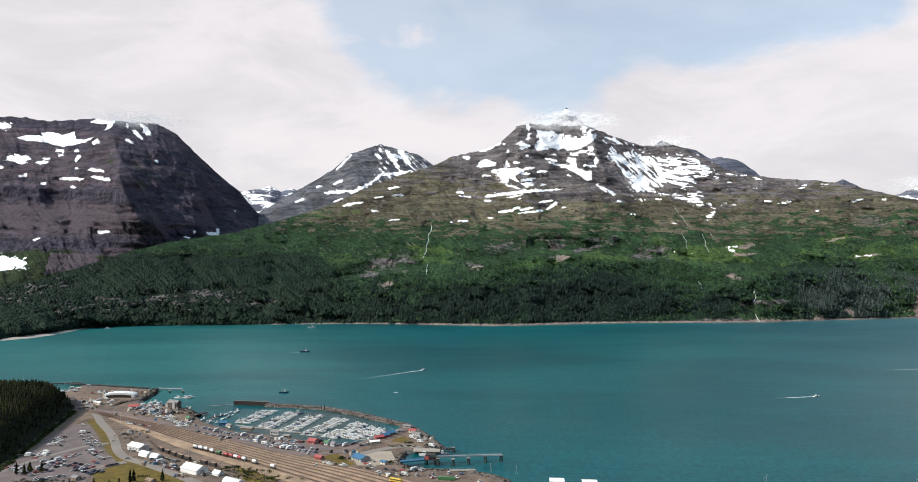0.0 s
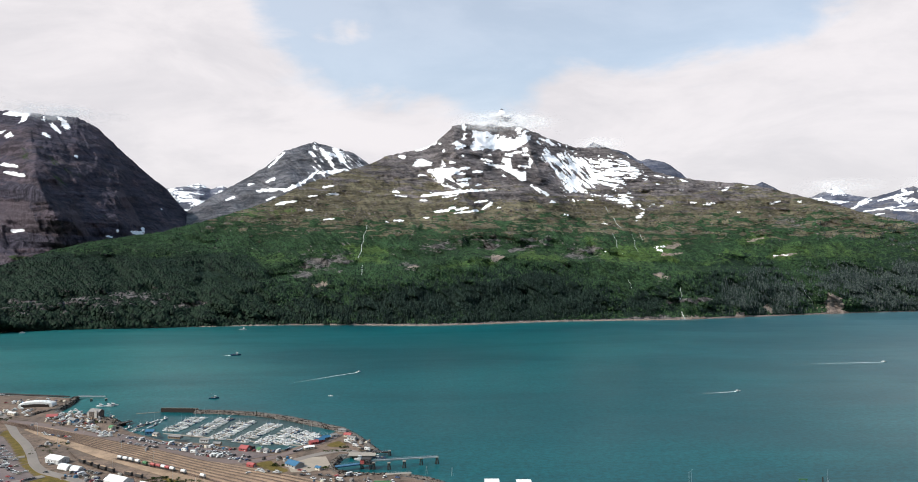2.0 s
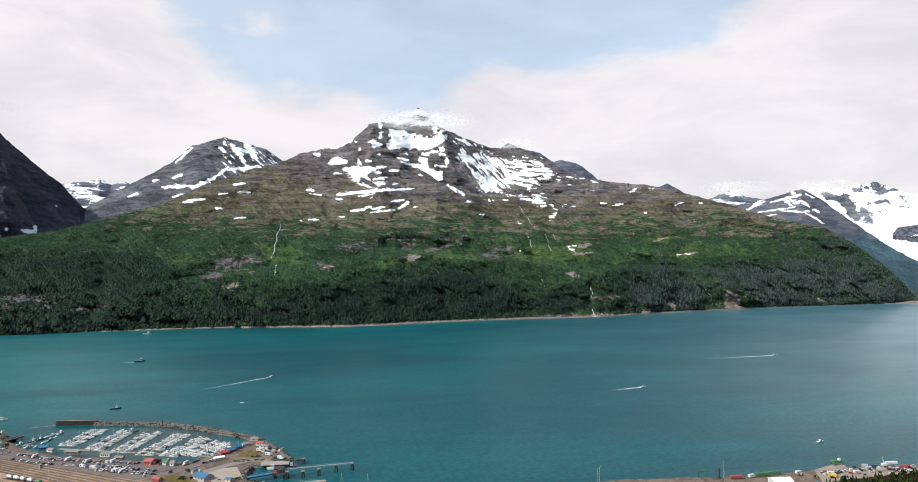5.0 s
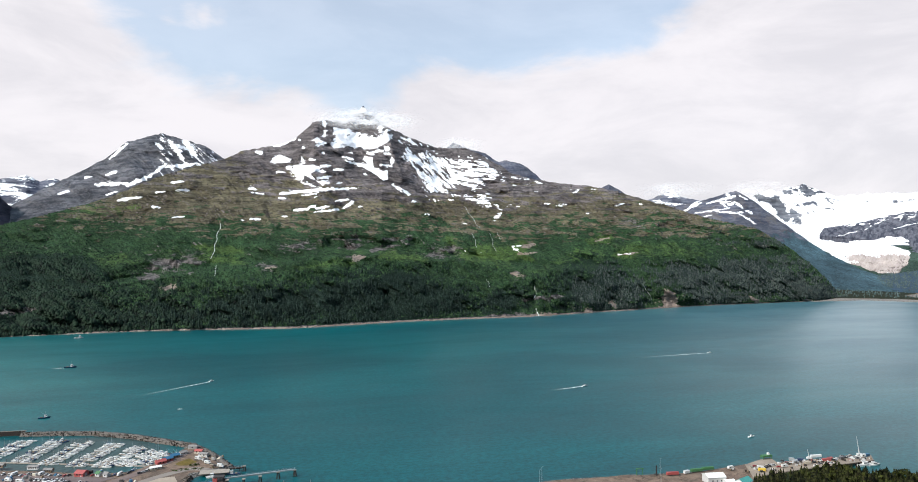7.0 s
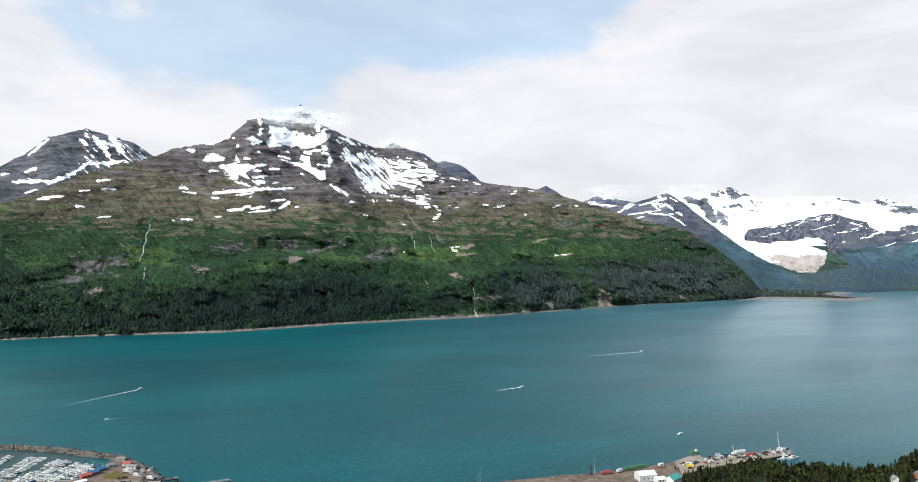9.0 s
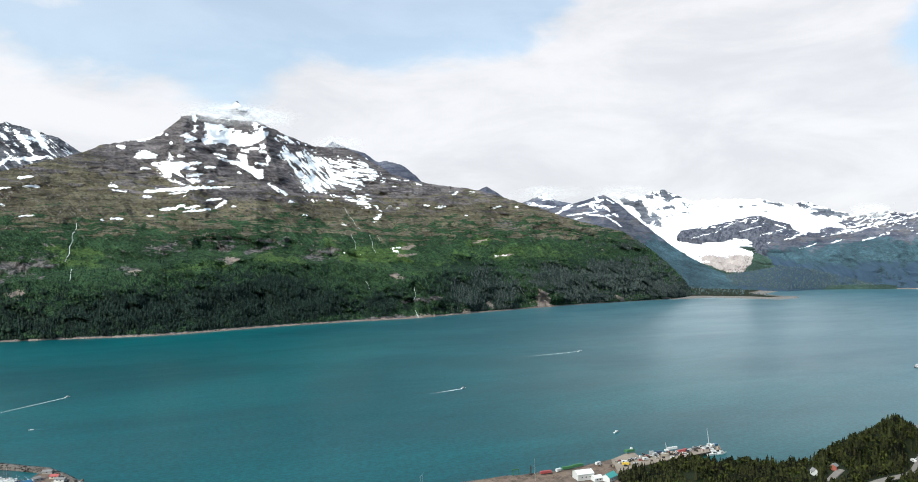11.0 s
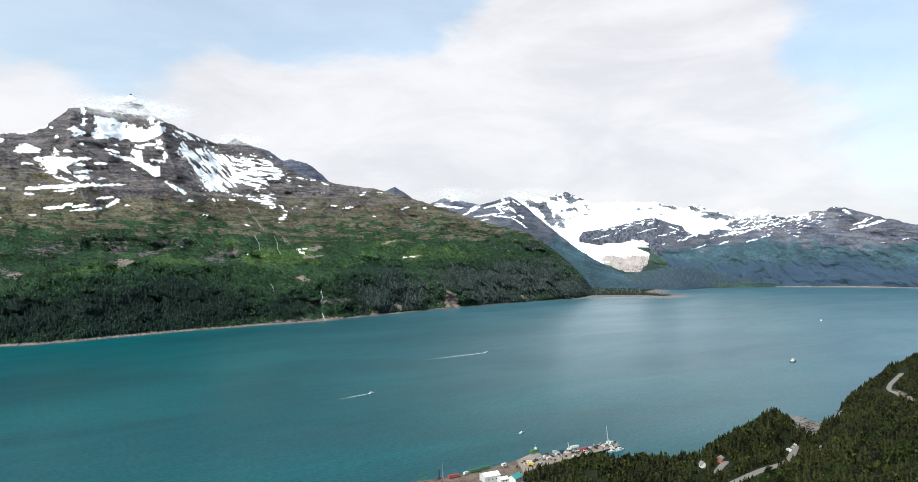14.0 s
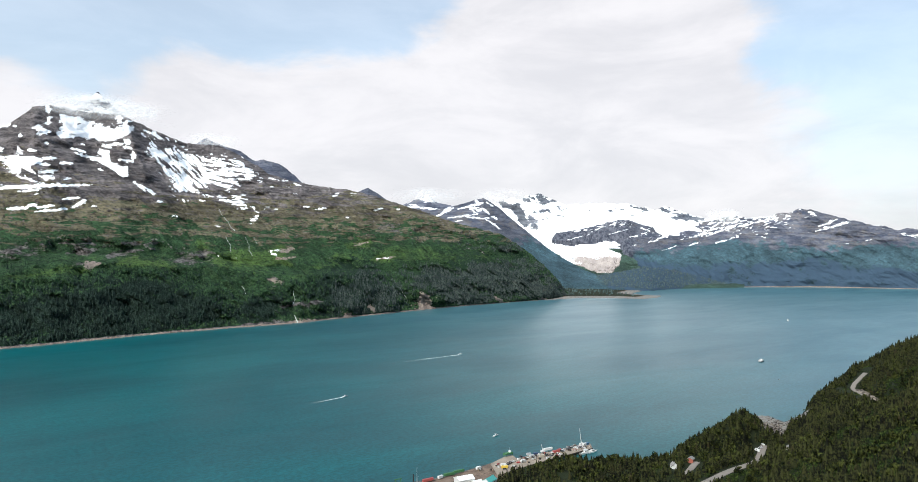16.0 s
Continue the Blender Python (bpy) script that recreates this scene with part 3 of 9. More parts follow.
SNOW_A4 = [
    (9.22, 7.98, 9.61, 7.38, 0.2), (9.52, 8.27, 9.91, 8.17, 0.14), (9.32, 8.28, 10.7, 8.54, 0.14), (10.7, 8.34, 11.29, 8.23, 0.14), (10.81, 8.83, 11.1, 8.53, 0.18), (10.4, 7.36, 11.39, 7.28, 0.14),
    (11.39, 8.03, 11.45, 7.34, 0.12), (9.61, 6.98, 10.9, 6.46, 0.18), (10.21, 6.63, 10.8, 6.16, 0.18), (10.9, 6.86, 10.9, 6.26, 0.12), (8.02, 8.34, 8.06, 8.3, 0.12), (9.01, 6.59, 9.41, 6.53, 0.08),
    (11.39, 5.76, 12.27, 5.34, 0.1), (12.27, 5.34, 13.24, 4.87, 0.14), (13.08, 4.33, 13.62, 4.31, 0.12), (14.19, 3.39, 14.54, 3.23, 0.08), (15.56, 3.14, 15.6, 3.11, 0.06), (14.58, 4.51, 15.34, 4.43, 0.12),
]
SNOW_A5 = [
    (16.1, 4.48, 16.57, 4.45, 0.1), (14.39, 4.81, 14.43, 4.79, 0.1), (12.28, 9.57, 13.45, 9.14, 0.24), (13.45, 9.14, 14.6, 8.9, 0.18), (11.99, 9.38, 12.32, 9.08, 0.08), (12.67, 8.87, 13.05, 8.08, 0.14),
    (12.37, 8.1, 13.05, 7.49, 0.1), (12.86, 7.89, 13.82, 6.88, 0.16), (13.44, 7.97, 14.59, 6.95, 0.29), (14.59, 6.95, 15.73, 5.75, 0.26), (13.83, 8.15, 15.74, 7.5, 0.41), (15.74, 7.6, 17.24, 7.64, 0.35),
    (15.16, 7.23, 16.3, 6.51, 0.37), (16.11, 7.1, 17.61, 7.14, 0.18), (16.87, 7.46, 18.72, 7.48, 0.29), (18.35, 7.59, 18.99, 7.85, 0.18), (18.72, 7.19, 20.17, 6.85, 0.2), (19.44, 6.88, 20.88, 6.25, 0.2),
]
SNOW_A6 = [
    (20.17, 6.28, 20.88, 6.06, 0.16), (17.6, 6.56, 19.26, 6.6, 0.12), (16.3, 6.22, 17.04, 6.29, 0.2), (16.86, 5.92, 17.6, 5.7, 0.12), (17.69, 5.69, 19.16, 5.65, 0.29), (18.16, 6.07, 18.71, 6.24, 0.1),
    (15.54, 5.95, 16.67, 5.53, 0.24), (13.63, 6.59, 14.2, 5.79, 0.12), (14.2, 6.18, 15.53, 5.17, 0.12), (13.91, 5.6, 14.68, 5.09, 0.12), (14.77, 5.42, 15.72, 5.07, 0.14), (15.72, 5.16, 17.22, 4.74, 0.1),
    (12.95, 6.81, 13.63, 6.3, 0.08), (16.38, 4.86, 17.04, 4.75, 0.1), (17.5, 4.79, 18.43, 4.56, 0.18), (18.33, 4.42, 19.7, 3.95, 0.18), (19.16, 4.78, 19.43, 4.2, 0.33), (20.15, 4.28, 20.42, 3.7, 0.08),
]
SNOW_A7 = [
    (20.42, 3.7, 20.68, 3.6, 0.08), (20.59, 3.41, 19.96, 2.75, 0.18), (20.95, 3.97, 21.66, 4.09, 0.12), (22.01, 3.89, 22.1, 3.87, 0.08), (21.5, 6.32, 22.03, 6.26, 0.1), (22.12, 6.29, 22.99, 6.11, 0.1),
    (22.12, 6.58, 23.85, 6.18, 0.1), (23.51, 5.95, 24.0, 5.74, 0.12), (21.5, 5.71, 21.94, 5.66, 0.1), (22.38, 5.85, 22.43, 5.83, 0.08), (23.41, 5.16, 23.76, 5.07, 0.08), (19.36, 7.96, 19.63, 7.88, 0.1),
    (17.89, 7.99, 17.94, 7.92, 0.16), (20.44, 7.27, 20.49, 7.23, 0.1), (17.31, 2.54, 17.68, 2.48, 0.12), (21.55, 0.26, 22.34, 0.64, 0.16), (21.73, 0.46, 21.81, 0.36, 0.18), (17.48, 0.27, 17.54, 0.23, 0.08),
]
SNOW_A8 = [
    (18.9, 0.15, 18.95, 0.13, 0.08),
]
SNOW_C = [
    (-9.73, 4.03, -8.05, 4.39, 0.16), (-5.62, 4.95, -4.64, 4.96, 0.12), (-5.86, 5.53, -5.13, 5.64, 0.12), (-7.08, 4.74, -6.35, 4.85, 0.08), (-7.32, 3.66, -6.69, 3.62, 0.08), (-5.85, 2.84, -5.02, 2.95, 0.08),
    (-0.79, 2.71, -0.45, 2.71, 0.06),
]
SNOW_E = [
    (24.18, 4.16, 24.71, 4.1, 0.12), (25.4, 3.99, 25.68, 3.98, 0.08), (25.81, 4.02, 26.0, 4.01, 0.08), (30.04, 3.87, 30.78, 4.05, 0.08), (31.86, 4.0, 32.22, 3.95, 0.08), (27.57, 3.3, 27.81, 3.3, 0.08),
    (26.61, 5.0, 27.2, 5.24, 0.1), (30.26, -0.1, 31.28, -0.02, 0.08), (24.8, 3.96, 25.8, 3.93, 0.08),
]
MEADOWS = [
    (17.48, -0.22, 22.28, -0.12, 0.39), (21.43, 0.48, 22.91, 0.7, 0.39), (27.94, 1.03, 29.83, 1.27, 0.25), (22.28, -0.34, 23.32, -0.48, 0.15), (30.01, -0.19, 31.64, -0.02, 0.2), (10.53, -0.23, 14.29, -0.46, 0.25),
    (3.25, -0.98, 8.61, -0.72, 0.25), (-4.13, -0.25, -0.2, -0.74, 0.25), (16.14, 1.44, 16.58, 0.25, 0.25), (-12.82, 2.88, -8.05, 3.66, 0.39), (-4.14, 0.74, -1.18, 0.25, 0.25), (-17.39, -1.19, -11.85, -2.18, 0.34),
]
WOODS = [
    (-2.65, -4.17, 5.7, -4.15, 1.18), (4.72, -3.67, 16.57, -3.75, 1.87), (10.53, -2.17, 13.36, -2.14, 0.74), (27.91, -2.8, 29.42, -3.62, 1.97), (27.14, -1.51, 28.68, -1.49, 1.08), (29.03, -4.48, 31.6, -4.37, 0.59),
    (-10.89, -4.83, -4.12, -4.65, 0.89), (-29.7, -4.5, -16.91, -4.71, 0.99), (20.11, -3.9, 21.4, -3.87, 0.69),
]
WOODS2 = [
    (35.31, -1.7, 37.14, -2.64, 1.67), (38.51, -1.2, 41.6, -2.1, 2.17), (42.03, -1.64, 44.56, -3.18, 1.28), (36.22, -3.6, 39.84, -3.53, 0.69), (40.74, 0.67, 42.47, -0.25, 0.69), (27.67, -2.24, 30.57, -3.19, 1.38),
]
CRAGS = [
    (7.65, 0.99, 8.37, 0.5, 0.69), (7.89, -0.23, 8.85, -0.23, 0.3), (2.27, 0.5, 5.7, 0.74, 0.44), (-7.06, -0.98, -4.62, -0.49, 0.79), (-6.33, -2.59, -5.84, -2.45, 0.3), (0.54, -0.98, 1.53, -0.98, 0.39),
    (14.76, 0.01, 16.58, 0.25, 0.59), (21.42, -1.59, 22.69, -1.8, 0.34), (19.67, -5.2, 25.13, -5.0, 0.25), (21.83, -3.86, 25.55, -3.53, 0.39), (30.95, 2.56, 31.67, 2.42, 0.49), (-28.58, -3.69, -25.46, -3.57, 0.69),
    (-31.18, -2.76, -29.71, -3.65, 0.59), (-32.95, -2.29, -31.55, -2.25, 0.39), (-22.59, -2.74, -19.15, -3.26, 0.49), (10.54, 1.22, 13.37, 1.21, 0.39), (9.58, 0.25, 11.96, 0.74, 0.3), (-8.03, -1.71, -7.06, -1.71, 0.39),
]
CRAGS2 = [
    (-33.97, -3.16, -31.18, -2.97, 0.69), (-28.58, -3.9, -25.05, -3.71, 0.84), (-25.46, -3.57, -21.31, -3.54, 0.99), (-21.32, -2.99, -17.82, -3.43, 0.69), (-31.9, -2.32, -29.35, -2.17, 0.39), (-17.37, -4.0, -15.1, -3.81, 0.39),
    (-30.44, -4.05, -29.33, -4.0, 0.39),
]
SCARS = [
    (34.14, -3.15, 34.37, -4.3, 0.34), (33.9, -4.21, 34.83, -4.29, 0.25), (43.93, -3.52, 44.56, -3.59, 0.1), (27.86, -4.68, 27.96, -4.97, 0.2), (40.28, -3.42, 40.93, -3.87, 0.15), (29.61, -3.93, 30.09, -4.41, 0.15),
]
SCREES = [
    (8.3, -0.3, 9.0, -0.25, 0.2), (-6.4, -2.62, -5.9, -2.4, 0.24), (1.2, -1.1, 1.9, -1.05, 0.16), (22.4, 0.55, 23.3, 0.75, 0.22), (22.0, -0.05, 23.6, 0.1, 0.12), (30.3, -0.15, 31.8, 0.05, 0.1), (28.4, 1.0, 29.6, 1.25, 0.1),
    (23.2, -5.1, 25.3, -5.0, 0.2), (21.4, -1.65, 22.5, -1.85, 0.14), (34.0, -3.0, 34.2, -3.4, 0.22), (20.6, -5.2, 21.1, -5.2, 0.1), (14.6, -5.45, 15.0, -5.45, 0.1), (37.5, -4.3, 37.8, -4.3, 0.1),
]
SNOW_L1 = [
    (-33.0, 8.24, -31.87, 8.28, 0.18), (-31.87, 8.38, -31.1, 8.56, 0.24), (-31.1, 8.34, -29.72, 8.46, 0.34), (-30.31, 7.96, -30.12, 7.98, 0.24), (-29.72, 8.35, -28.41, 8.5, 0.16), (-28.53, 9.85, -27.7, 9.89, 0.18),
    (-27.7, 9.66, -26.87, 10.07, 0.34), (-27.59, 9.32, -27.38, 9.34, 0.16), (-28.3, 8.12, -28.06, 8.53, 0.13), (-30.61, 7.49, -30.31, 7.47, 0.13), (-30.4, 7.21, -30.37, 7.19, 0.11), (-33.45, 6.72, -32.71, 6.73, 0.24),
    (-32.98, 6.53, -32.7, 6.51, 0.16), (-31.81, 6.51, -31.28, 6.59, 0.18), (-31.38, 6.83, -31.24, 6.84, 0.13), (-29.51, 6.78, -29.21, 7.25, 0.11), (-29.42, 7.58, -29.37, 7.56, 0.11), (-28.59, 6.22, -27.66, 6.2, 0.13),
]
SNOW_L2 = [
    (-29.5, 6.32, -29.24, 6.27, 0.08), (-28.48, 5.74, -27.24, 5.53, 0.13), (-30.39, 5.47, -28.99, 5.55, 0.13), (-29.65, 4.95, -29.57, 4.93, 0.11), (-32.88, 5.55, -32.64, 5.57, 0.11), (-31.49, 5.08, -31.41, 5.08, 0.11),
    (-34.11, 8.93, -33.84, 8.95, 0.21), (-34.08, 6.01, -33.99, 6.02, 0.11), (-28.03, 1.63, -27.25, 1.69, 0.13), (-32.02, 1.03, -31.64, 1.12, 0.11), (-26.0, 8.59, -25.87, 8.46, 0.13), (-25.75, 9.36, -25.1, 8.75, 0.08),
    (-24.82, 9.43, -24.6, 9.21, 0.18), (-25.15, 9.82, -24.98, 9.7, 0.13), (-26.12, 9.84, -26.05, 9.52, 0.08), (-24.15, 7.23, -23.92, 7.05, 0.07), (-34.0, -0.53, -32.9, -0.65, 0.34), (-34.0, -0.97, -33.45, -0.93, 0.24),
]
SNOW_L3 = [
    (-20.13, 1.64, -19.78, 1.52, 0.16), (-19.55, 2.02, -19.48, 1.6, 0.08), (-22.04, 1.38, -21.63, 1.28, 0.08), (-21.34, 1.87, -21.24, 1.63, 0.07), (-16.34, 3.45, -15.97, 3.33, 0.11), (-18.31, 3.47, -18.26, 3.44, 0.05),
    (-34.01, -0.2, -33.64, -0.24, 0.08),
]
SNOW_P = [
    (-12.6, 5.9, -11.65, 6.36, 0.12), (-10.23, 7.01, -9.03, 8.24, 0.1), (-11.17, 5.07, -9.02, 5.3, 0.16), (-9.02, 5.1, -7.33, 6.0, 0.16), (-11.89, 5.54, -11.41, 5.64, 0.08), (-10.46, 5.8, -9.74, 6.16, 0.12),
    (-7.33, 6.0, -6.35, 6.84, 0.12), (-6.12, 8.64, -5.13, 7.34, 0.2), (-4.89, 8.56, -4.15, 7.5, 0.2), (-7.09, 8.43, -6.5, 7.95, 0.12), (-5.38, 6.61, -4.15, 7.01, 0.12), (-4.15, 8.81, -3.17, 8.48, 0.08),
    (-10.45, 4.36, -9.74, 4.61, 0.08), (-6.35, 6.6, -4.64, 6.96, 0.12), (-2.77, 7.37, -2.57, 7.27, 0.08), (-13.52, 4.3, -12.82, 4.56, 0.12), (-5.63, 8.31, -4.64, 8.08, 0.16),
]
SNOW_G = [
    (39.45, 4.43, 40.05, 4.08, 0.1), (39.35, 3.1, 39.75, 3.1, 0.12), (38.71, 3.69, 39.06, 3.79, 0.15), (38.21, 4.08, 38.71, 4.28, 0.1),
]
SNOW_G2 = [
    (35.85, 3.63, 37.1, 4.46, 0.12), (34.81, 3.0, 36.68, 3.92, 0.12), (37.1, 3.83, 39.19, 4.33, 0.12), (38.56, 4.58, 38.85, 4.17, 0.12), (39.15, 3.92, 39.77, 3.42, 0.12), (36.27, 3.09, 38.77, 3.42, 0.08),
    (37.69, 3.21, 39.36, 3.0, 0.08), (39.98, 3.21, 40.39, 3.0, 0.12), (35.19, 2.67, 36.02, 2.92, 0.08), (36.85, 2.8, 37.48, 2.92, 0.08), (38.1, 3.92, 38.6, 3.5, 0.1), (39.43, 3.0, 40.68, 2.17, 0.08),
]
SNOW_R2 = [
    (46.03, 1.1, 47.97, 1.63, 0.12), (47.97, 1.63, 49.17, 2.32, 0.17), (49.57, 1.63, 51.14, 2.02, 0.12), (51.14, 1.29, 52.7, 1.77, 0.12), (52.7, 0.89, 54.99, 1.76, 0.17), (54.23, 1.88, 56.49, 2.46, 0.17),
    (51.54, 0.69, 52.12, 0.89, 0.08), (53.85, 0.29, 54.99, 0.69, 0.08), (56.11, 1.28, 57.95, 2.05, 0.17), (57.22, 1.47, 59.39, 2.23, 0.17), (57.95, 0.88, 59.75, 1.45, 0.12), (55.74, 0.69, 56.85, 0.96, 0.08),
]
NUNATAKS = [
    (41.91, 4.02, 42.9, 2.4, 0.2), (43.14, 3.13, 43.63, 2.15, 0.2), (40.44, 4.37, 41.67, 3.88, 0.15), (42.65, 4.61, 43.14, 4.36, 0.15), (43.88, 4.7, 44.61, 4.35, 0.2), (53.83, 3.61, 54.51, 3.41, 0.15),
    (54.73, 3.26, 55.63, 3.02, 0.15), (52.22, 3.68, 52.68, 3.53, 0.1), (54.73, 2.93, 56.95, 2.76, 0.15),
]
SNOW_R = [
    (49.65, 2.37, 50.59, 2.61, 0.12), (51.29, 1.4, 52.22, 1.49, 0.12), (46.55, 1.9, 48.23, 2.04, 0.2), (52.22, 2.11, 52.91, 1.87, 0.16), (64.44, 3.22, 65.02, 2.86, 0.16), (65.02, 1.76, 67.11, 2.38, 0.24),
    (65.21, 2.07, 66.36, 2.61, 0.2), (56.95, 1.84, 59.54, 2.28, 0.16), (59.12, 2.05, 62.45, 2.82, 0.16), (54.28, 1.63, 56.07, 1.99, 0.16), (55.18, 1.15, 58.26, 1.83, 0.12), (61.21, 1.35, 61.62, 1.21, 0.08),
    (62.85, 2.9, 63.45, 3.24, 0.08), (66.73, 0.75, 67.11, 0.84, 0.06), (68.21, 1.0, 68.57, 1.09, 0.06), (59.33, 2.51, 61.22, 2.84, 0.12),
]
WOODS += WOODS2
CRAGS += SCARS + CRAGS2
SNOW_G += SNOW_G2
SNOW_R += SNOW_R2
SNOW_L = SNOW_L1 + SNOW_L2 + SNOW_L3
SNOW_MAIN = SNOW_A1 + SNOW_A2 + SNOW_A3 + SNOW_A4 + SNOW_A5 + SNOW_A6 + SNOW_A7 + SNOW_A8 + SNOW_C + SNOW_E
# the large summit snowfields, by their outlines
SNOW_FIELDS = [
    [(6.49, 10.33), (7.45, 10.22), (8.26, 9.75), (9.29, 9.55), (10.31, 9.63), (11.32, 9.76), (11.21, 9.38), (10.64, 8.95), (9.74, 8.59), (9.05, 8.54), (8.14, 8.85), (7.22, 9.03), (6.53, 8.59), (6.35, 8.98), (6.99, 9.26), (7.22, 9.64), (6.76, 9.94)],
    [(9.05, 8.08), (9.78, 8.00), (9.92, 7.16), (10.64, 6.91), (11.09, 7.02), (11.04, 6.11), (10.64, 6.07), (9.85, 6.70), (9.17, 7.06), (8.71, 7.52), (7.45, 7.77), (7.34, 8.12), (8.14, 7.87), (8.94, 7.29), (9.28, 7.62)],
    [(12.55, 8.78), (13.11, 8.31), (13.77, 8.29), (14.10, 7.83), (15.52, 8.00), (16.60, 7.74), (17.67, 7.70), (19.14, 7.74), (20.07, 6.94), (20.89, 6.37), (20.78, 6.00), (19.96, 6.08), (19.13, 6.00), (18.92, 5.57), (18.08, 5.26), (17.23, 5.84), (16.37, 5.76), (16.26, 5.20), (15.51, 5.11), (14.64, 5.13), (14.09, 5.37), (14.42, 5.92), (13.76, 6.39), (13.32, 7.07), (12.77, 7.54), (12.10, 8.01)],
    [(17.23, 4.85), (18.28, 4.71), (18.70, 4.81), (19.33, 4.90), (19.74, 4.34), (19.64, 3.79), (19.12, 4.14), (18.39, 4.31), (17.65, 4.50)],
    [(2.62, 7.07), (3.55, 7.18), (4.72, 7.28), (5.64, 7.11), (5.29, 6.77), (4.48, 6.55), (3.67, 6.16), (3.44, 6.55), (2.74, 6.79)],
    [(2.15, 4.82), (3.32, 5.17), (4.71, 5.32), (5.69, 5.38), (5.41, 5.04), (4.02, 4.93), (2.85, 4.82)],
    [(1.34, 7.42), (1.69, 7.60), (2.27, 8.06), (2.74, 7.82), (3.09, 7.41), (2.39, 7.37), (1.80, 7.28)],
    [(3.75, 7.17), (4.68, 7.35), (5.49, 7.11), (5.37, 6.77), (4.68, 6.55), (5.14, 6.08), (6.06, 5.84), (5.72, 5.54), (5.14, 5.97), (4.21, 6.39), (3.75, 6.32)],
    [(11.31, 5.81), (11.76, 5.64), (12.54, 5.17), (13.27, 4.87), (12.87, 4.81), (12.20, 5.07), (11.65, 5.46)],
]
FALLS = [
    ([(-2.27, 2.42), (-2.52, 1.63), (-2.76, 0.49), (-3.00, -0.39)], 4),
    ([(-2.61, -0.84), (-2.80, -1.72)], 4),
    ([(18.17, 1.75), (18.38, 1.19), (18.60, 0.44)], 2.5),
    ([(19.71, 1.64), (19.92, 0.81), (20.14, 0.16)], 2.5),
    ([(23.39, -2.60), (23.55, -3.14), (23.30, -3.91)], 5),
    ([(23.58, -4.53), (23.74, -5.23)], 5),
    ([(17.51, 3.92), (18.17, 2.97), (18.83, 2.12)], 2.5),
    ([(32.33, -2.68), (32.67, -3.28), (33.01, -3.89)], 3),
    ([(20.36, 1.73), (20.49, 1.08)], 2),
    ([(19.40, -2.10), (19.65, -2.79)], 3),
]


RAVINES = [(FALLS[0][0], 0.5, 12), (FALLS[2][0] + [(18.9, -1.0)], 0.4, 26), (FALLS[3][0], 0.35, 24), (FALLS[4][0] + [(23.6, -5.0)], 0.4, 26), (FALLS[6][0], 0.45, 26), (FALLS[7][0], 0.35, 18),
           ([(15.9, 2.6), (16.6, 0.2), (16.2, -2.0)], 0.5, 30), ([(11.2, 4.4), (12.9, 2.0), (13.6, 0.2)], 0.5, 26), ([(-14.0, 1.5), (-15.5, -2.5), (-15.8, -4.6)], 0.7, 34), ([(-21.0, -0.2), (-22.0, -3.5)], 0.7, 30),
           ([(27.5, 3.2), (28.6, 1.2), (28.3, -0.6)], 0.5, 24), ([(36.5, 1.6), (37.5, -1.0), (37.0, -3.0)], 0.6, 22), ([(40.5, 0.6), (41.4, -1.5), (41.2, -3.4)], 0.5, 18), ([(6.0, 1.8), (6.5, -0.6)], 0.45, 20),
           ([(11.0, 10.3), (11.6, 8.0), (12.2, 6.2)], 0.5, -55), ([(5.4, 10.6), (4.2, 9.0), (3.4, 7.6)], 0.6, -40), ([(18.5, 8.2), (19.6, 6.9), (20.9, 5.6)], 0.6, -35), ([(8.6, 10.0), (8.4, 8.4)], 0.9, 40), ([(14.5, 8.2), (16.0, 6.0)], 1.2, 45)]
MAIN, MAIN_P, MAIN_AT = sheet("mountain", MAT_MAIN, MAIN_RIDGE, MAIN_SHORE, (-40, 46.9), 1560, 300,
                              [(0, 0), (0.05, 0.03), (0.22, 0.12), (0.34, 0.20), (0.38, 0.30), (0.46, 0.35), (0.58, 0.50), (0.8, 0.77), (1, 1)], 40, paint_main, seed=1.3, flute=0.95, cell=340.0,
                              steps=[(1.15, 17, 0.2, 9.5), (2.9, 8, 0.4, 9.5), (6.5, 3.5, 1.0, 9)], carve=RAVINES, cliffs=CRAGS)
tagged(MAIN, "green mountain across the fjord with snowfields and a bare rocky summit", "mountain")

SNOW_SHELF = [
    [(-33.15, 8.20), (-32.45, 8.47), (-31.59, 8.47), (-31.67, 8.75), (-30.95, 8.78), (-30.28, 8.63), (-29.54, 8.99), (-29.46, 8.40), (-28.90, 8.45), (-28.33, 8.71), (-28.78, 8.20), (-30.31, 7.75), (-31.48, 8.02), (-32.55, 7.97)],
    [(-28.64, 9.70), (-27.96, 10.11), (-26.79, 10.30), (-26.86, 9.90), (-27.36, 9.26), (-27.64, 9.15), (-27.45, 9.64), (-28.03, 9.63)],
    [(-34.41, -0.23), (-33.67, -0.06), (-33.49, -0.39), (-32.70, -0.48), (-32.97, -0.81), (-34.40, -1.32)],
    [(-25.58, 9.49), (-24.93, 8.75), (-25.09, 8.65), (-25.66, 9.31)],
    [(-20.06, 1.70), (-19.71, 1.80), (-19.40, 1.52), (-19.97, 1.33)],
]
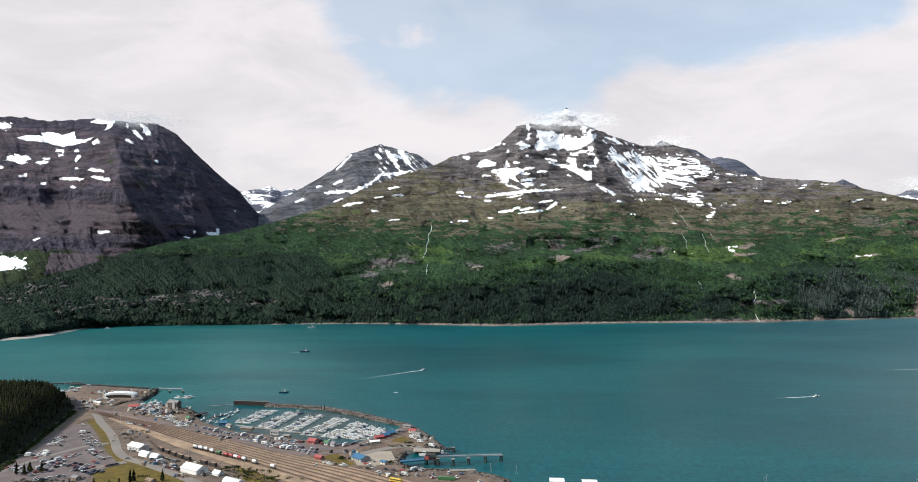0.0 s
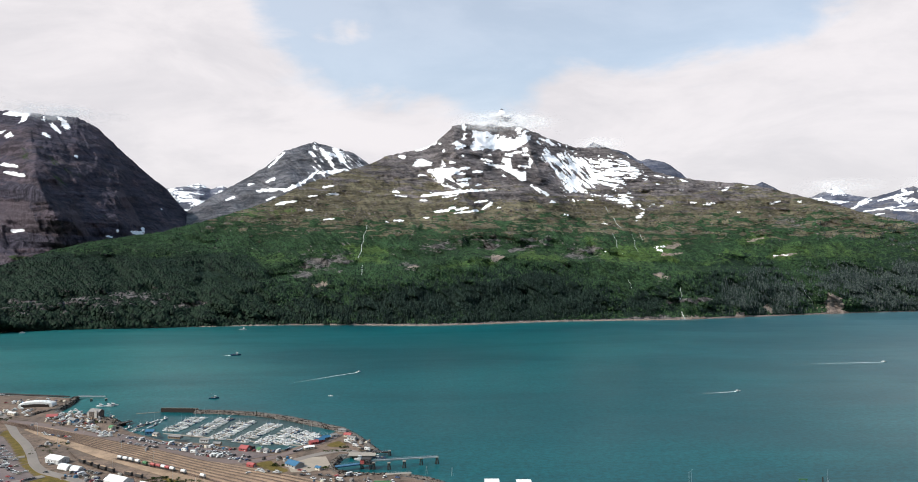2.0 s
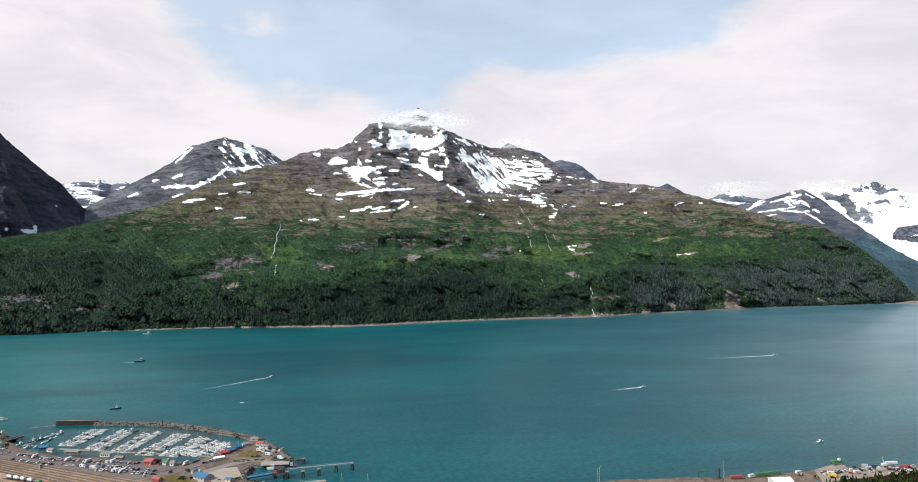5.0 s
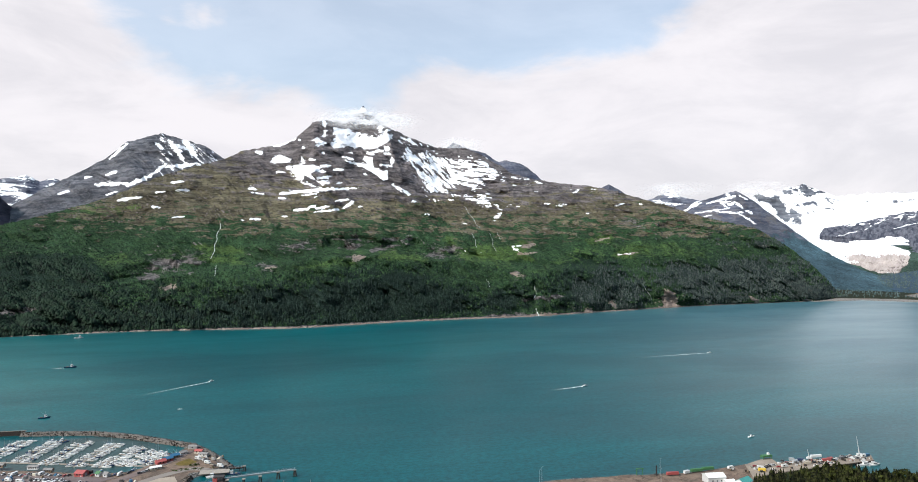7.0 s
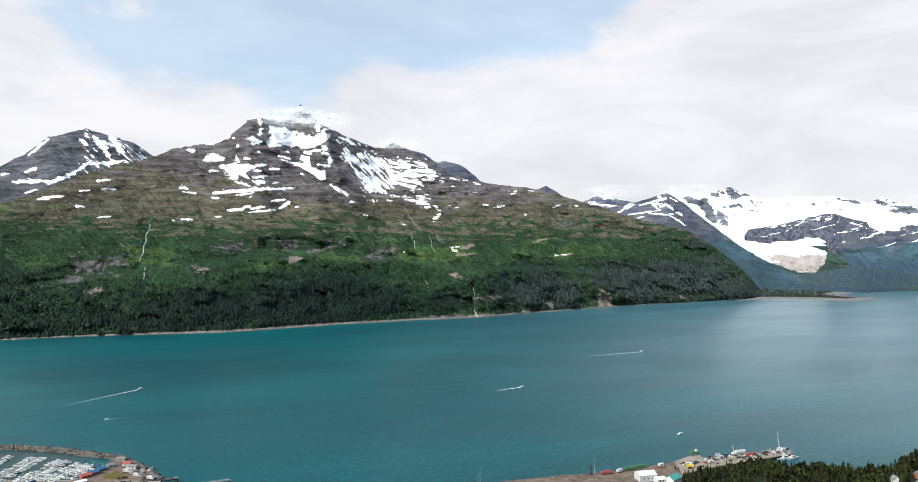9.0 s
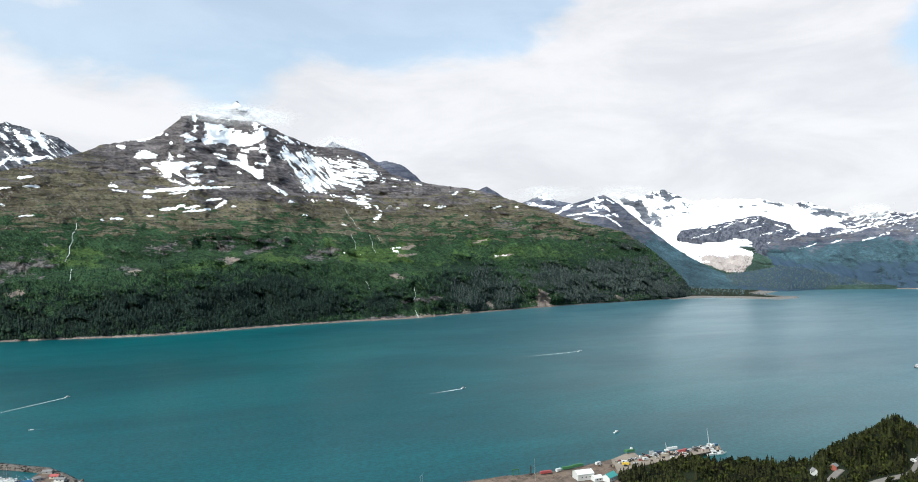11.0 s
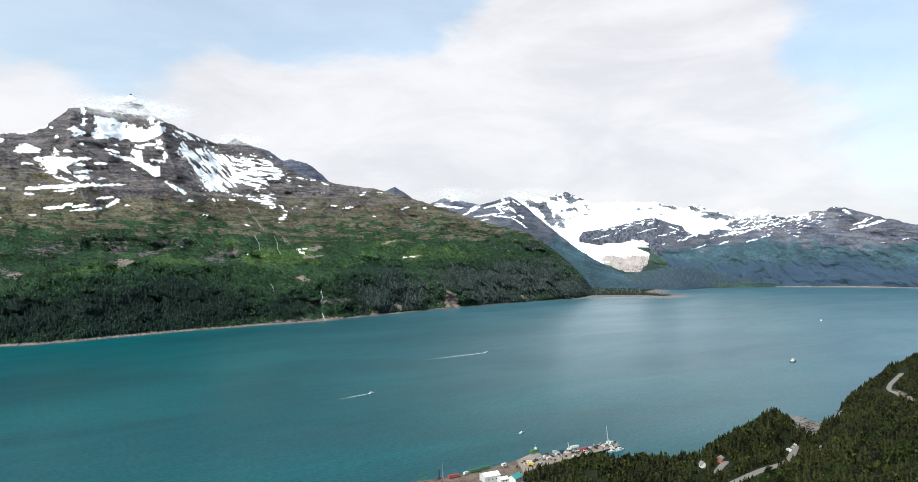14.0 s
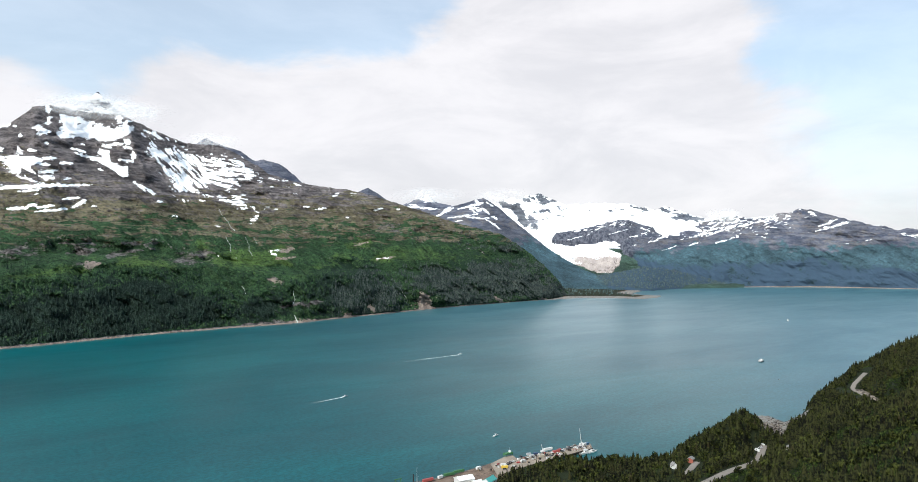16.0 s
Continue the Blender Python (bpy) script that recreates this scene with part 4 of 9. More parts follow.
TALUS = [
    [(-34.72, 3.42), (-27.11, 3.80), (-26.11, 1.53), (-30.50, 1.55), (-34.71, 2.00)],
    [(-31.03, 0.11), (-28.62, 0.11), (-27.66, -0.46), (-29.36, -1.09), (-31.38, -1.49)],
    [(-21.59, 4.80), (-20.95, 4.91), (-19.41, 1.99), (-19.97, 1.79)],
    [(-24.51, 3.35), (-23.97, 3.14), (-23.05, 1.35), (-23.87, 1.20)],
]
# drifts that the outlines above already cover
SNOW_L = [q for q in SNOW_L if not (-33.2 < q[0] < -28.3 and 7.9 < q[1] < 8.6) and not (-28.6 < q[0] < -27.0 and q[1] > 9.2)]


def paint_left(A, E, V, N):
    snow = np.maximum(np.maximum(blob(A, E, SNOW_L), 0.9 * fields(A, E, SNOW_SHELF)), smooth(E, 8.6, 9.6) * smooth(A, -24, -29) * (0.32 + 0.4 * N["band"]))
    green = 0.9 - (E + 0.2) * 0.55 - 0.5 * smooth(A, -31.5, -28) + 0.3 * N["fine"]
    # cliff bands across the face, broken cliffs on the shaded side, smooth talus between
    cliffs = np.maximum(smooth(np.abs(E - 4.4 + 0.6 * N["wide"] + 0.3 * N["fine"]), 0.75, 0.25) * smooth(A, -24, -26.5), smooth(np.abs(E - 0.6 + 0.7 * N["wide"]), 0.8, 0.3))
    cliffs = np.maximum(cliffs, smooth(E, 8.6, 9.3) * 0.8)
    cliffs = np.maximum(cliffs, smooth(A + 0.35 * (E - 5), -26.5, -24.0) * (0.55 + 0.7 * N["streak"]))
    green = np.maximum(green, (0.20 + 0.5 * N["streak"] + 0.4 * N["wide"]) * smooth(A, -29, -27) * smooth(A, -19, -22) * smooth(E, 9, 7))
    return dict(green=green, heath=0.62 + 0.5 * N["band"] - 0.35 * cliffs, meadow=0 * A, wood=0 * A, bare=0.06 + 0.35 * N["crag"] + 0.62 * cliffs, snow=snow, scree=0.8 * fields(A, E, TALUS) + 0.25 * smooth(np.abs(E - 2.6 + 0.5 * N["wide"]), 1.2, 0.5) * smooth(A, -24.5, -27.5) + 0.45 * N["streak"] * smooth(A, -24, -20) + 0.5 * smooth(np.abs(E - 6.8), 1.0, 0.4) * smooth(A, -26, -29))


LEFT_RIDGE = [(-46, 9.2, 4300), (-34.1, 9.52, 4300), (-32.7, 9.67, 4250), (-31.3, 9.53, 4250), (-29.5, 9.79, 4200), (-28.3, 9.99, 4150), (-26.8, 9.95, 4050), (-24, 9.97, 4000),
              (-22.7, 9.35, 4000), (-21.4, 8.08, 4050), (-19.7, 6.48, 4100), (-17.9, 5.01, 4150), (-16.5, 3.3, 4200), (-15.6, 2.6, 4250), (-14.7, 2.0, 4300)]
LEFT_BASE = [(-46, -3.6, 2700), (-34, -3.0, 2700), (-30, -1.9, 2800), (-26, -0.6, 2900), (-22, 0.2, 3000), (-17, 0.8, 3300), (-14.5, 1.0, 3500)]
LEFT, _, _ = sheet("mountain", MAT_LEFT, LEFT_RIDGE, LEFT_BASE, (-46, -14.7), 560, 210, [(0, 0), (0.4, 0.45), (1, 1)], 42, paint_left, seed=5.1, spur=[(-24.5, 0.31, 3.0, 640), (-21.2, 0.0, 1.0, 120), (-31.5, 0.0, 1.6, 110)], ledge=0.03, flute=1.1, lie=1.1, steps=[(0.55, 90, 0.5, 9), (1.9, 26, -1, 9.5)])
tagged(LEFT, "steep dark slate-grey mountain with thin snow patches, summit in cloud", "mountain")


def paint_second(A, E, V, N):
    snow = np.maximum(blob(A, E, [(*q[:4], q[4] * 0.85) for q in SNOW_P]), np.maximum(0.14 + 0.45 * N["band"], smooth(A, -8, -6.5) * smooth(A, -1.5, -3) * (0.38 + 0.7 * N["streak"])))
    return dict(green=0 * A, heath=0.25 + 0.3 * N["band"] + 0 * A, meadow=0 * A, wood=0 * A, bare=0.2 + 0.3 * N["crag"], snow=snow)


SECOND_RIDGE = [(-18.3, 1.86, 4250), (-16.5, 3.3, 4300), (-14.2, 4.77, 4350), (-11.9, 6.11, 4400), (-10.2, 7.25, 4450), (-9.03, 8.38, 4480), (-7.82, 8.75, 4500), (-6.61, 9.16, 4500),
                (-4.65, 8.66, 4500), (-3.41, 8.33, 4500), (-2.43, 7.71, 4480), (-1.19, 6.89, 4450), (0.3, 5.67, 4400)]
SECOND_BASE = [(-18.3, 0.8, 3500), (-10, 2.6, 3450), (-5, 4.4, 3500), (0.3, 4.8, 3600)]
ob, _, _ = sheet("mountain", MAT_SECOND, SECOND_RIDGE, SECOND_BASE, (-18.3, 0.3), 420, 130, [(0, 0), (1, 1)], 55, paint_second, seed=8.8, back=350, flute=1.5, spur=[(-8.6, 0.0, 1.2, 160)])
tagged(ob, "grey rocky peak with snow streaks behind the green mountain", "mountain")


def paint_peaks(A, E, V, N):
    return dict(green=0 * A, heath=0.1 + 0 * A, meadow=0 * A, wood=0 * A, bare=0.1 + 0 * A, snow=0.44 + 0.5 * N["band"] + 0.15 * N["fine"])


def paint_hump(A, E, V, N):
    return dict(green=0 * A, heath=0.1 + 0 * A, meadow=0 * A, wood=0 * A, bare=0.3 * N["crag"], snow=0.18 + 0.3 * N["band"])


FAR_PEAKS = [
    ([(-19.2, 4.41, 4850), (-17.9, 5.01, 4850), (-17, 5.17, 4850), (-15.5, 5.54, 4850), (-14.7, 5.09, 4850), (-13.8, 5.4, 4850), (-12.4, 4.57, 4850), (-10.9, 3.6, 4850)], 2.2, 4450, paint_peaks, "blue-grey far peaks with snow between two mountains"),
    ([(15.2, 8.2, 4300), (16.6, 9.15, 4300), (17.5, 8.77, 4300), (19.3, 8.22, 4300), (20.4, 7.53, 4300), (21.05, 7.68, 4300), (22.5, 7.29, 4300), (23.4, 6.57, 4300), (24, 6.0, 4300), (25.2, 5.1, 4300)], 4.6, 3950, paint_hump, "dark rounded rock summit behind the snowy shoulder"),
    ([(27.9, 4.7, 4600), (28.9, 5.29, 4600), (29.5, 5.56, 4600), (30.4, 5.0, 4600), (31.4, 4.3, 4600)], 3.8, 4300, paint_hump, "small far dark summit behind the ridge"),
    ([(7.5, 10.6, 3900), (8.4, 11.35, 3900), (8.8, 11.85, 3900), (8.97, 12.08, 3900), (9.2, 11.9, 3900), (9.5, 11.6, 3900), (10.6, 10.6, 3900)], 9.5, 3850, paint_peaks, "tip of a rocky peak showing above the cloud"),
    ([(30.0, 4.2, 4850), (32.5, 4.12, 4850), (33.7, 4.62, 4850), (34.5, 4.97, 4850), (35.2, 4.38, 4850), (36.5, 4.04, 4850), (38, 3.64, 4850)], 2.6, 4550, paint_peaks, "snowy far peaks under low cloud"),
]
for k, (ridge, eb, rb, fn, label) in enumerate(FAR_PEAKS):
    lo, hi = ridge[0][0], ridge[-1][0]
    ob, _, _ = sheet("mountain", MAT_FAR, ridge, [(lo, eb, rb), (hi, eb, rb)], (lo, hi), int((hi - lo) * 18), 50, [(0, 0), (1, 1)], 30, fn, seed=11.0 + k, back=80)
    tagged(ob, label, "mountain")


def paint_ice(A, E, V, N):
    snow = 0.86 + 0.4 * N["band"] - 0.4 * smooth(N["crag"], 0.05, 0.5) * smooth(E, 2.4, 3.6)
    snow = snow - 0.75 * smooth(N["streak"] + 0.5 * N["crag"], 0.12, 0.42) * smooth(E, 1.6, 2.8) * smooth(A, 47.0, 44.5) - 0.7 * smooth(N["crag"] + N["fine"], 0.15, 0.6) * smooth(V, 0.86, 0.97) * (smooth(A, 46.5, 45.5) + smooth(A, 52.5, 54))
    snow = snow - 0.8 * blob(A, E, NUNATAKS)
    A2 = A + 0.25 * N["fine"]
    left = np.interp(E, [-2.4, -1.52, -0.8, -0.27, 0.66, 1.3], [50.0, 48.75, 46.84, 45.8, 44.2, 43.6])
    right = np.interp(E, [-2.4, -1.36, -0.5, 0.09, 0.4, 0.7], [49.0, 50.0, 50.6, 50.6, 49.6, 48.4])
    off = np.maximum(smooth(A2, left + 0.2, left - 0.2) * smooth(E, 1.5, 1.2), np.maximum(smooth(A2, right - 0.15, right + 0.2) * smooth(E, 0.6, 0.3), smooth(E, -1.45, -1.6)))
    dirty = smooth(E + 0.25 * N["fine"], 0.0, -0.5) * smooth(A2 + 0.7 * E, 45.9, 47.0)
    snow = snow * (1 - dirty) + dirty * (0.30 + 0.5 * N["fine"] + 0.3 * N["crag"])
    return dict(green=0.95 * off, heath=0.9 * dirty, meadow=0 * A, wood=0 * A, bare=0 * A, snow=np.where(off > 0.4, 0, snow))


ICE_RIDGE = [(38, 3.7, 4900), (39, 4.13, 4950), (40.9, 4.37, 4950), (41.57, 4.76, 4950), (42.1, 4.52, 4950), (42.65, 4.62, 4950), (43.14, 4.94, 4950), (43.5, 4.86, 4950), (43.88, 5.13, 4950), (44.66, 4.73, 4950), (45.39, 4.34, 4950), (46.35, 4.04, 4950),
             (47.75, 4.2, 4950), (49.13, 4.16, 4960), (51.15, 4.12, 4970), (52.3, 3.72, 4970), (52.6, 3.86, 4970), (53.14, 3.57, 4980), (54.28, 3.81, 4980), (55.45, 3.34, 4980), (56.42, 3.0, 4980), (57.34, 2.75, 4985), (60, 2.0, 4985)]
GLACIER, ICE_P, ICE_AT = sheet("glacier", MAT_ICE, ICE_RIDGE, [(38, -2.3, 4000), (50, -2.35, 4000), (60, -2.5, 4480)], (38, 60), 620, 220,
                 [(0, 0), (0.1, 0.28), (0.35, 0.5), (1, 1)], 34, paint_ice, jag=0.22, seed=17.0, back=60, flute=0.7, steps=[(4.5, 26, -2.2, 1.4)])
tagged(GLACIER, "white icefield with a tumbling grey glacier snout above the valley", "glacier")


# broken ice blocks of the snout
sr = np.random.RandomState(5)
hit_r, hit_c = np.where((ICE_AT["heath"][:len(ICE_P)] * (0.35 + sr.uniform(size=ICE_P.shape[:2]) + 0.6 * vnoise(ICE_P[..., 0] / 60, ICE_P[..., 2] / 25)) > 0.6) & (ICE_AT["green"][:len(ICE_P)] < 0.2))
pick = sr.choice(len(hit_r), min(900, len(hit_r)), replace=False)
bm = bmesh.new()
for i in pick:
    c, s = ICE_P[hit_r[i], hit_c[i]], sr.uniform(3.0, 9.0)
    base = [bm.verts.new((c[0] + s * math.cos(a) * sr.uniform(.6, 1.2), c[1] + s * math.sin(a) * sr.uniform(.6, 1.2), c[2] - 4)) for a in (0.3, 1.9, 3.4, 5.0)]
    top = [bm.verts.new((v.co.x * 0.4 + c[0] * 0.6 + sr.uniform(-1, 1), v.co.y * 0.4 + c[1] * 0.6, c[2] + s * sr.uniform(0.6, 1.3))) for v in base]
    bm.faces.new(top)
    for k in range(4):
        bm.faces.new((base[k], base[(k + 1) % 4], top[(k + 1) % 4], top[k]))
me = bpy.data.meshes.new("icefall")
bm.to_mesh(me)
bm.free()
me.materials.append(surf("dirty_ice", (0.40, 0.35, 0.335), 0.7, 0.4, 0.02))
new("icefall", me).parent = GLACIER
GLACIER.children[0]["label"] = "jumbled pinkish-grey ice blocks"


def paint_grey(A, E, V, N):
    snow = blob(A, E, [(*q[:4], q[4] * 0.7) for q in SNOW_G]) + 0 * A
    snow = np.maximum(snow, (0.30 + 0.5 * N["band"]) * smooth(E, 2.0, 3.4) * smooth(A, 40.3, 39.0))
    green = 0.5 + (1.2 - E) * 0.35 + 0.3 * N["fine"]
    return dict(green=green, heath=0.45 + 0.3 * N["band"], meadow=0 * A, wood=0 * A, bare=0.1 * A * 0, snow=snow)


GREY_RIDGE = [(32, 3.1, 4300), (33, 3.42, 4300), (36, 3.92, 4350), (38, 4.42, 4400), (39.2, 4.76, 4400), (40.2, 4.17, 4380), (41.4, 3.18, 4350), (42.9, 1.94, 4300),
              (44.4, 0.71, 4230), (45.8, -0.27, 4180), (47.75, -1.33, 4120), (49.6, -2.0, 4080), (50.9, -2.5, 4050)]
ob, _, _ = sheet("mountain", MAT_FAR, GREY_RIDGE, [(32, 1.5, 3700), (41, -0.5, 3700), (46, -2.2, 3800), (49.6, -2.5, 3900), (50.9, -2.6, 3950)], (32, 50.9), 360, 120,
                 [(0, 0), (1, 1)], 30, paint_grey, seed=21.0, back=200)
tagged(ob, "grey mountain flank beside the glacier with a thin waterfall", "mountain")


def paint_right(A, E, V, N):
    u, w = A * 52.4, E * 52.4
    line = 0.95 + 0.5 * N["wide"] - 0.25 * smooth(A, 54, 47) - 0.4 * smooth(A, 66, 70)
    green = 0.5 + (line - E) * 0.5 + 0.35 * N["fine"] + 0.5 * N["wide"] - 0.8 * smooth(A, 51.0, 50.2)
    # scattered drifts lying slantwise in the hollows, closing up towards the crest
    drift = fbm((u + 1.2 * w) / 26, (w - 0.42 * u) / 7.5, 5, 0.62)
    far = smooth(A, 51.5, 53) * smooth(A, 68, 60)
    snow = (0.30 + 0.55 * drift + 0.25 * N["hill"]) * smooth(E, line - 0.1, line + 0.5) * (0.55 + 0.45 * far) + 0.15 * far * smooth(E, line + 0.5, line + 1.8)
    snow = np.maximum(snow, blob(A, E, [(*q[:4], q[4] * (0.5 if q[0] > 52 else 0.3)) for q in SNOW_R]) - 0.45 * smooth(drift, 0.1, -0.2))
    snow = np.maximum(snow, 0.9 * smooth(drift, -0.05, 0.35) * smooth(A, 52, 51.2) * smooth(E, 1.9, 2.4))
    wood = 0.8 * smooth(V + 0.12 * N["wide"], 0.50, 0.22) + 0.15 * N["fine"]
    # bare is raised on the western buttress to colour in its shade
    return dict(green=green, heath=0.42 + 0.4 * N["band"], meadow=0.35 * smooth(N["wide"] + 0.5 * N["fine"], 0.15, 0.5) * smooth(E, 0.8, -0.4), wood=wood * 0.85 * smooth(A, 50.6, 51.2), bare=0.12 * N["crag"] + 0.8 * smooth(A, 52.5, 51.2), snow=snow, scree=0.75 * smooth(V, 0.014, 0.004) * smooth(A, 54, 58))


RIGHT_RIDGE = [(45.0, 1.3, 4590), (45.3, 1.76, 4600), (47.0, 2.0, 4640), (48.2, 2.24, 4660), (49.4, 2.57, 4680), (50.4, 2.8, 4700), (51.15, 2.89, 4720), (52, 2.45, 4760), (53.1, 2.2, 4800), (54.3, 2.1, 4860), (55.6, 2.27, 4900), (57, 2.54, 4920), (58.8, 2.88, 4940), (59.5, 3.01, 4950),
               (60.2, 2.8, 4950), (61.6, 2.88, 4950), (62.7, 3.17, 4960), (63.3, 3.16, 4960), (63.85, 3.45, 4960), (64.7, 3.34, 4970), (65.8, 2.93, 4975), (67, 2.6, 4980), (68.4, 2.19, 4985), (70.1, 1.53, 4990), (71.3, 1.15, 4990), (80, 0.6, 4995)]
RIGHT_BASE = [(45.0, 1.2, 4560), (45.8, 1.05, 4560), (47.3, 0.86, 4560), (48.5, 0.66, 4560), (49.65, 0.47, 4560), (50.45, 0.3, 4540), (50.7, -0.3, 4500), (51.0, -1.2, 4430), (51.6, -1.75, 4380), (52.6, -2.1, 4330), (53.8, -2.4, 4300), (55.5, -2.62, 4290), (59.1, -2.55, 4485), (65.2, -2.39, 4700), (71.3, -2.38, 4800), (80, -2.35, 4850)]
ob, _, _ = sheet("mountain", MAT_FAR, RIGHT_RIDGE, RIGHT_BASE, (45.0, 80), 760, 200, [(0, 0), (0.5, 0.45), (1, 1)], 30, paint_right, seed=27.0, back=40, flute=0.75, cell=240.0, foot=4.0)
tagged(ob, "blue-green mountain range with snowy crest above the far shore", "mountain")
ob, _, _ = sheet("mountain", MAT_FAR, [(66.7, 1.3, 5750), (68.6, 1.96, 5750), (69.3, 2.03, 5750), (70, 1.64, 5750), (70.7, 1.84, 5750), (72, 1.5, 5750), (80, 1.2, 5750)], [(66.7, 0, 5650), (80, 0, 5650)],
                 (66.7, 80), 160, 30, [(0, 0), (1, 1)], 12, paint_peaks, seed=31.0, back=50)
tagged(ob, "snowy far summits behind the range", "mountain")



def paint_moraine(A, E, V, N):
    return dict(green=0.7 + 0.3 * N["fine"], heath=0.3 + 0 * A, meadow=0.3 * smooth(N["wide"], 0.1, 0.5), wood=0.62 + 0.5 * N["fine"], bare=0 * A, snow=0 * A)


MORAINE, MORAINE_P, _ = sheet("moraine", MAT_FAR, [(45.5, -2.3, 4050), (46.5, -2.1, 4060), (47.76, -1.86, 4080), (50.6, -1.4, 4150), (52.46, -1.02, 4200), (54.74, -1.26, 4330), (56.96, -1.84, 4430), (59, -2.4, 4500)],
                              [(45.5, -2.6, 3900), (50, -2.6, 3880), (53, -2.85, 3950), (55, -2.72, 4190), (56.5, -2.64, 4320), (59, -2.56, 4480)], (45.5, 59), 240, 40, [(0, 0), (1, 1)], 14, paint_moraine, jag=0.1, seed=41.0, back=200, foot=4.0)
tagged(MORAINE, "low wooded moraine ridge below the glacier", "hill")

# ---- low cloud caught on the summits ----
def cloud_mat():
    m, g, bs = material("summit_cloud")
    pos = g.n("ShaderNodeNewGeometry").outputs["Position"]
    n = g.math("ADD", g.math("MULTIPLY", g.noise(g.scaled(pos, (1, 1, 1.8)), 0.006, 6.0, 0.6, 0.5), 0.7), g.math("MULTIPLY", g.noise(pos, 0.03, 5.0, 0.6), 0.3))
    bs.inputs["Base Color"].default_value = (0.56, 0.56, 0.57, 1)
    bs.inputs["Roughness"].default_value = 1.0
    bs.inputs["Specular IOR Level"].default_value = 0.0
    g.put(bs.inputs["Alpha"], g.math("MULTIPLY", attr(g, "thick"), g.ramp(n, 0.36, 0.62, 0.05, 1.2), clamp=True))
    return m


MAT_CLOUD = cloud_mat()


def cloud_bank(az0, az1, e0, e1, dist, dense, label):
    """A lumpy veil of cloud, bellied towards the fjord, thinning to nothing at its rims."""
    p, q = np.meshgrid(np.linspace(-1, 1, 60), np.linspace(-1, 1, 24))
    A, E = np.radians((az0 + az1) / 2 + (az1 - az0) / 2 * p), (e0 + e1) / 2 + (e1 - e0) / 2 * q
    rr = dist - 25 * (1 - p ** 2) * (1 - q ** 2) + 60 * q + 6 * fbm(p * 3, q * 2 + az0, 3)
    P = np.stack([rr * np.sin(A), rr * np.cos(A), EYE + rr * np.tan(np.radians(E))], -1)
    rim = np.clip(1.0 - np.hypot(np.abs(p) ** 1.2, np.abs(q) ** 1.2), 0, 1)
    tagged(mesh_grid("cloud", P, MAT_CLOUD, dict(thick=np.clip(dense * smooth(rim + 0.25 * fbm(p * 2.5 + az0, q * 1.5, 4, 0.6), 0.0, 0.9), 0, 1.2))), label, "cloud", "clouds on the summits")


for bank in [(4.5, 14.0, 10.1, 11.5, 3330, 0.75), (4.5, 14.5, 9.9, 12.1, 3720, 1.1), (-29.5, -20.5, 9.3, 11.0, 3900, 0.75), (14.5, 19.5, 8.2, 9.7, 4150, 0.55), (38.0, 43.5, 4.0, 5.6, 4860, 0.5), (57.0, 60.0, 2.3, 3.6, 4930, 0.9), (31.0, 38.0, 4.2, 5.7, 4520, 0.45)]:
    cloud_bank(*bank, "thin white cloud clinging to a mountain summit")

# the pale gravel beach at the fjord's head
ba = np.linspace(-37, -25.5, 120)
bw = 60 * np.exp(-((ba + 31.2) / 2.3) ** 2) + 26 * smooth(ba, -29, -33) + 6 + 5 * vnoise(ba * 3, ba * 0)
br = curve(MAIN_SHORE, 2, ba)
rows_b = []
for f, z in ((-0.25, -3.0), (0.0, 0.15), (0.35, 1.2), (0.8, 2.0), (1.15, 2.6)):
    rk = br + 12 - bw * (1.0 - f)
    rows_b.append(np.stack([rk * np.sin(np.radians(ba)), rk * np.cos(np.radians(ba)), np.full_like(ba, z)], -1))
tagged(mesh_grid("beach", np.array(rows_b), MAT_SHINGLE), "pale grey gravel beach at the foot of the slope", "beach", kind="structure")

# ---- water ----
me = bpy.data.meshes.new("water")
me.from_pydata([(-6500, -300, 0), (6500, -300, 0), (6500, 6000, 0), (-6500, 6000, 0)], [], [(0, 1, 2, 3)])
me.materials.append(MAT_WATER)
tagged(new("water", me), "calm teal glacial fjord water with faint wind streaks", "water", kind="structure")

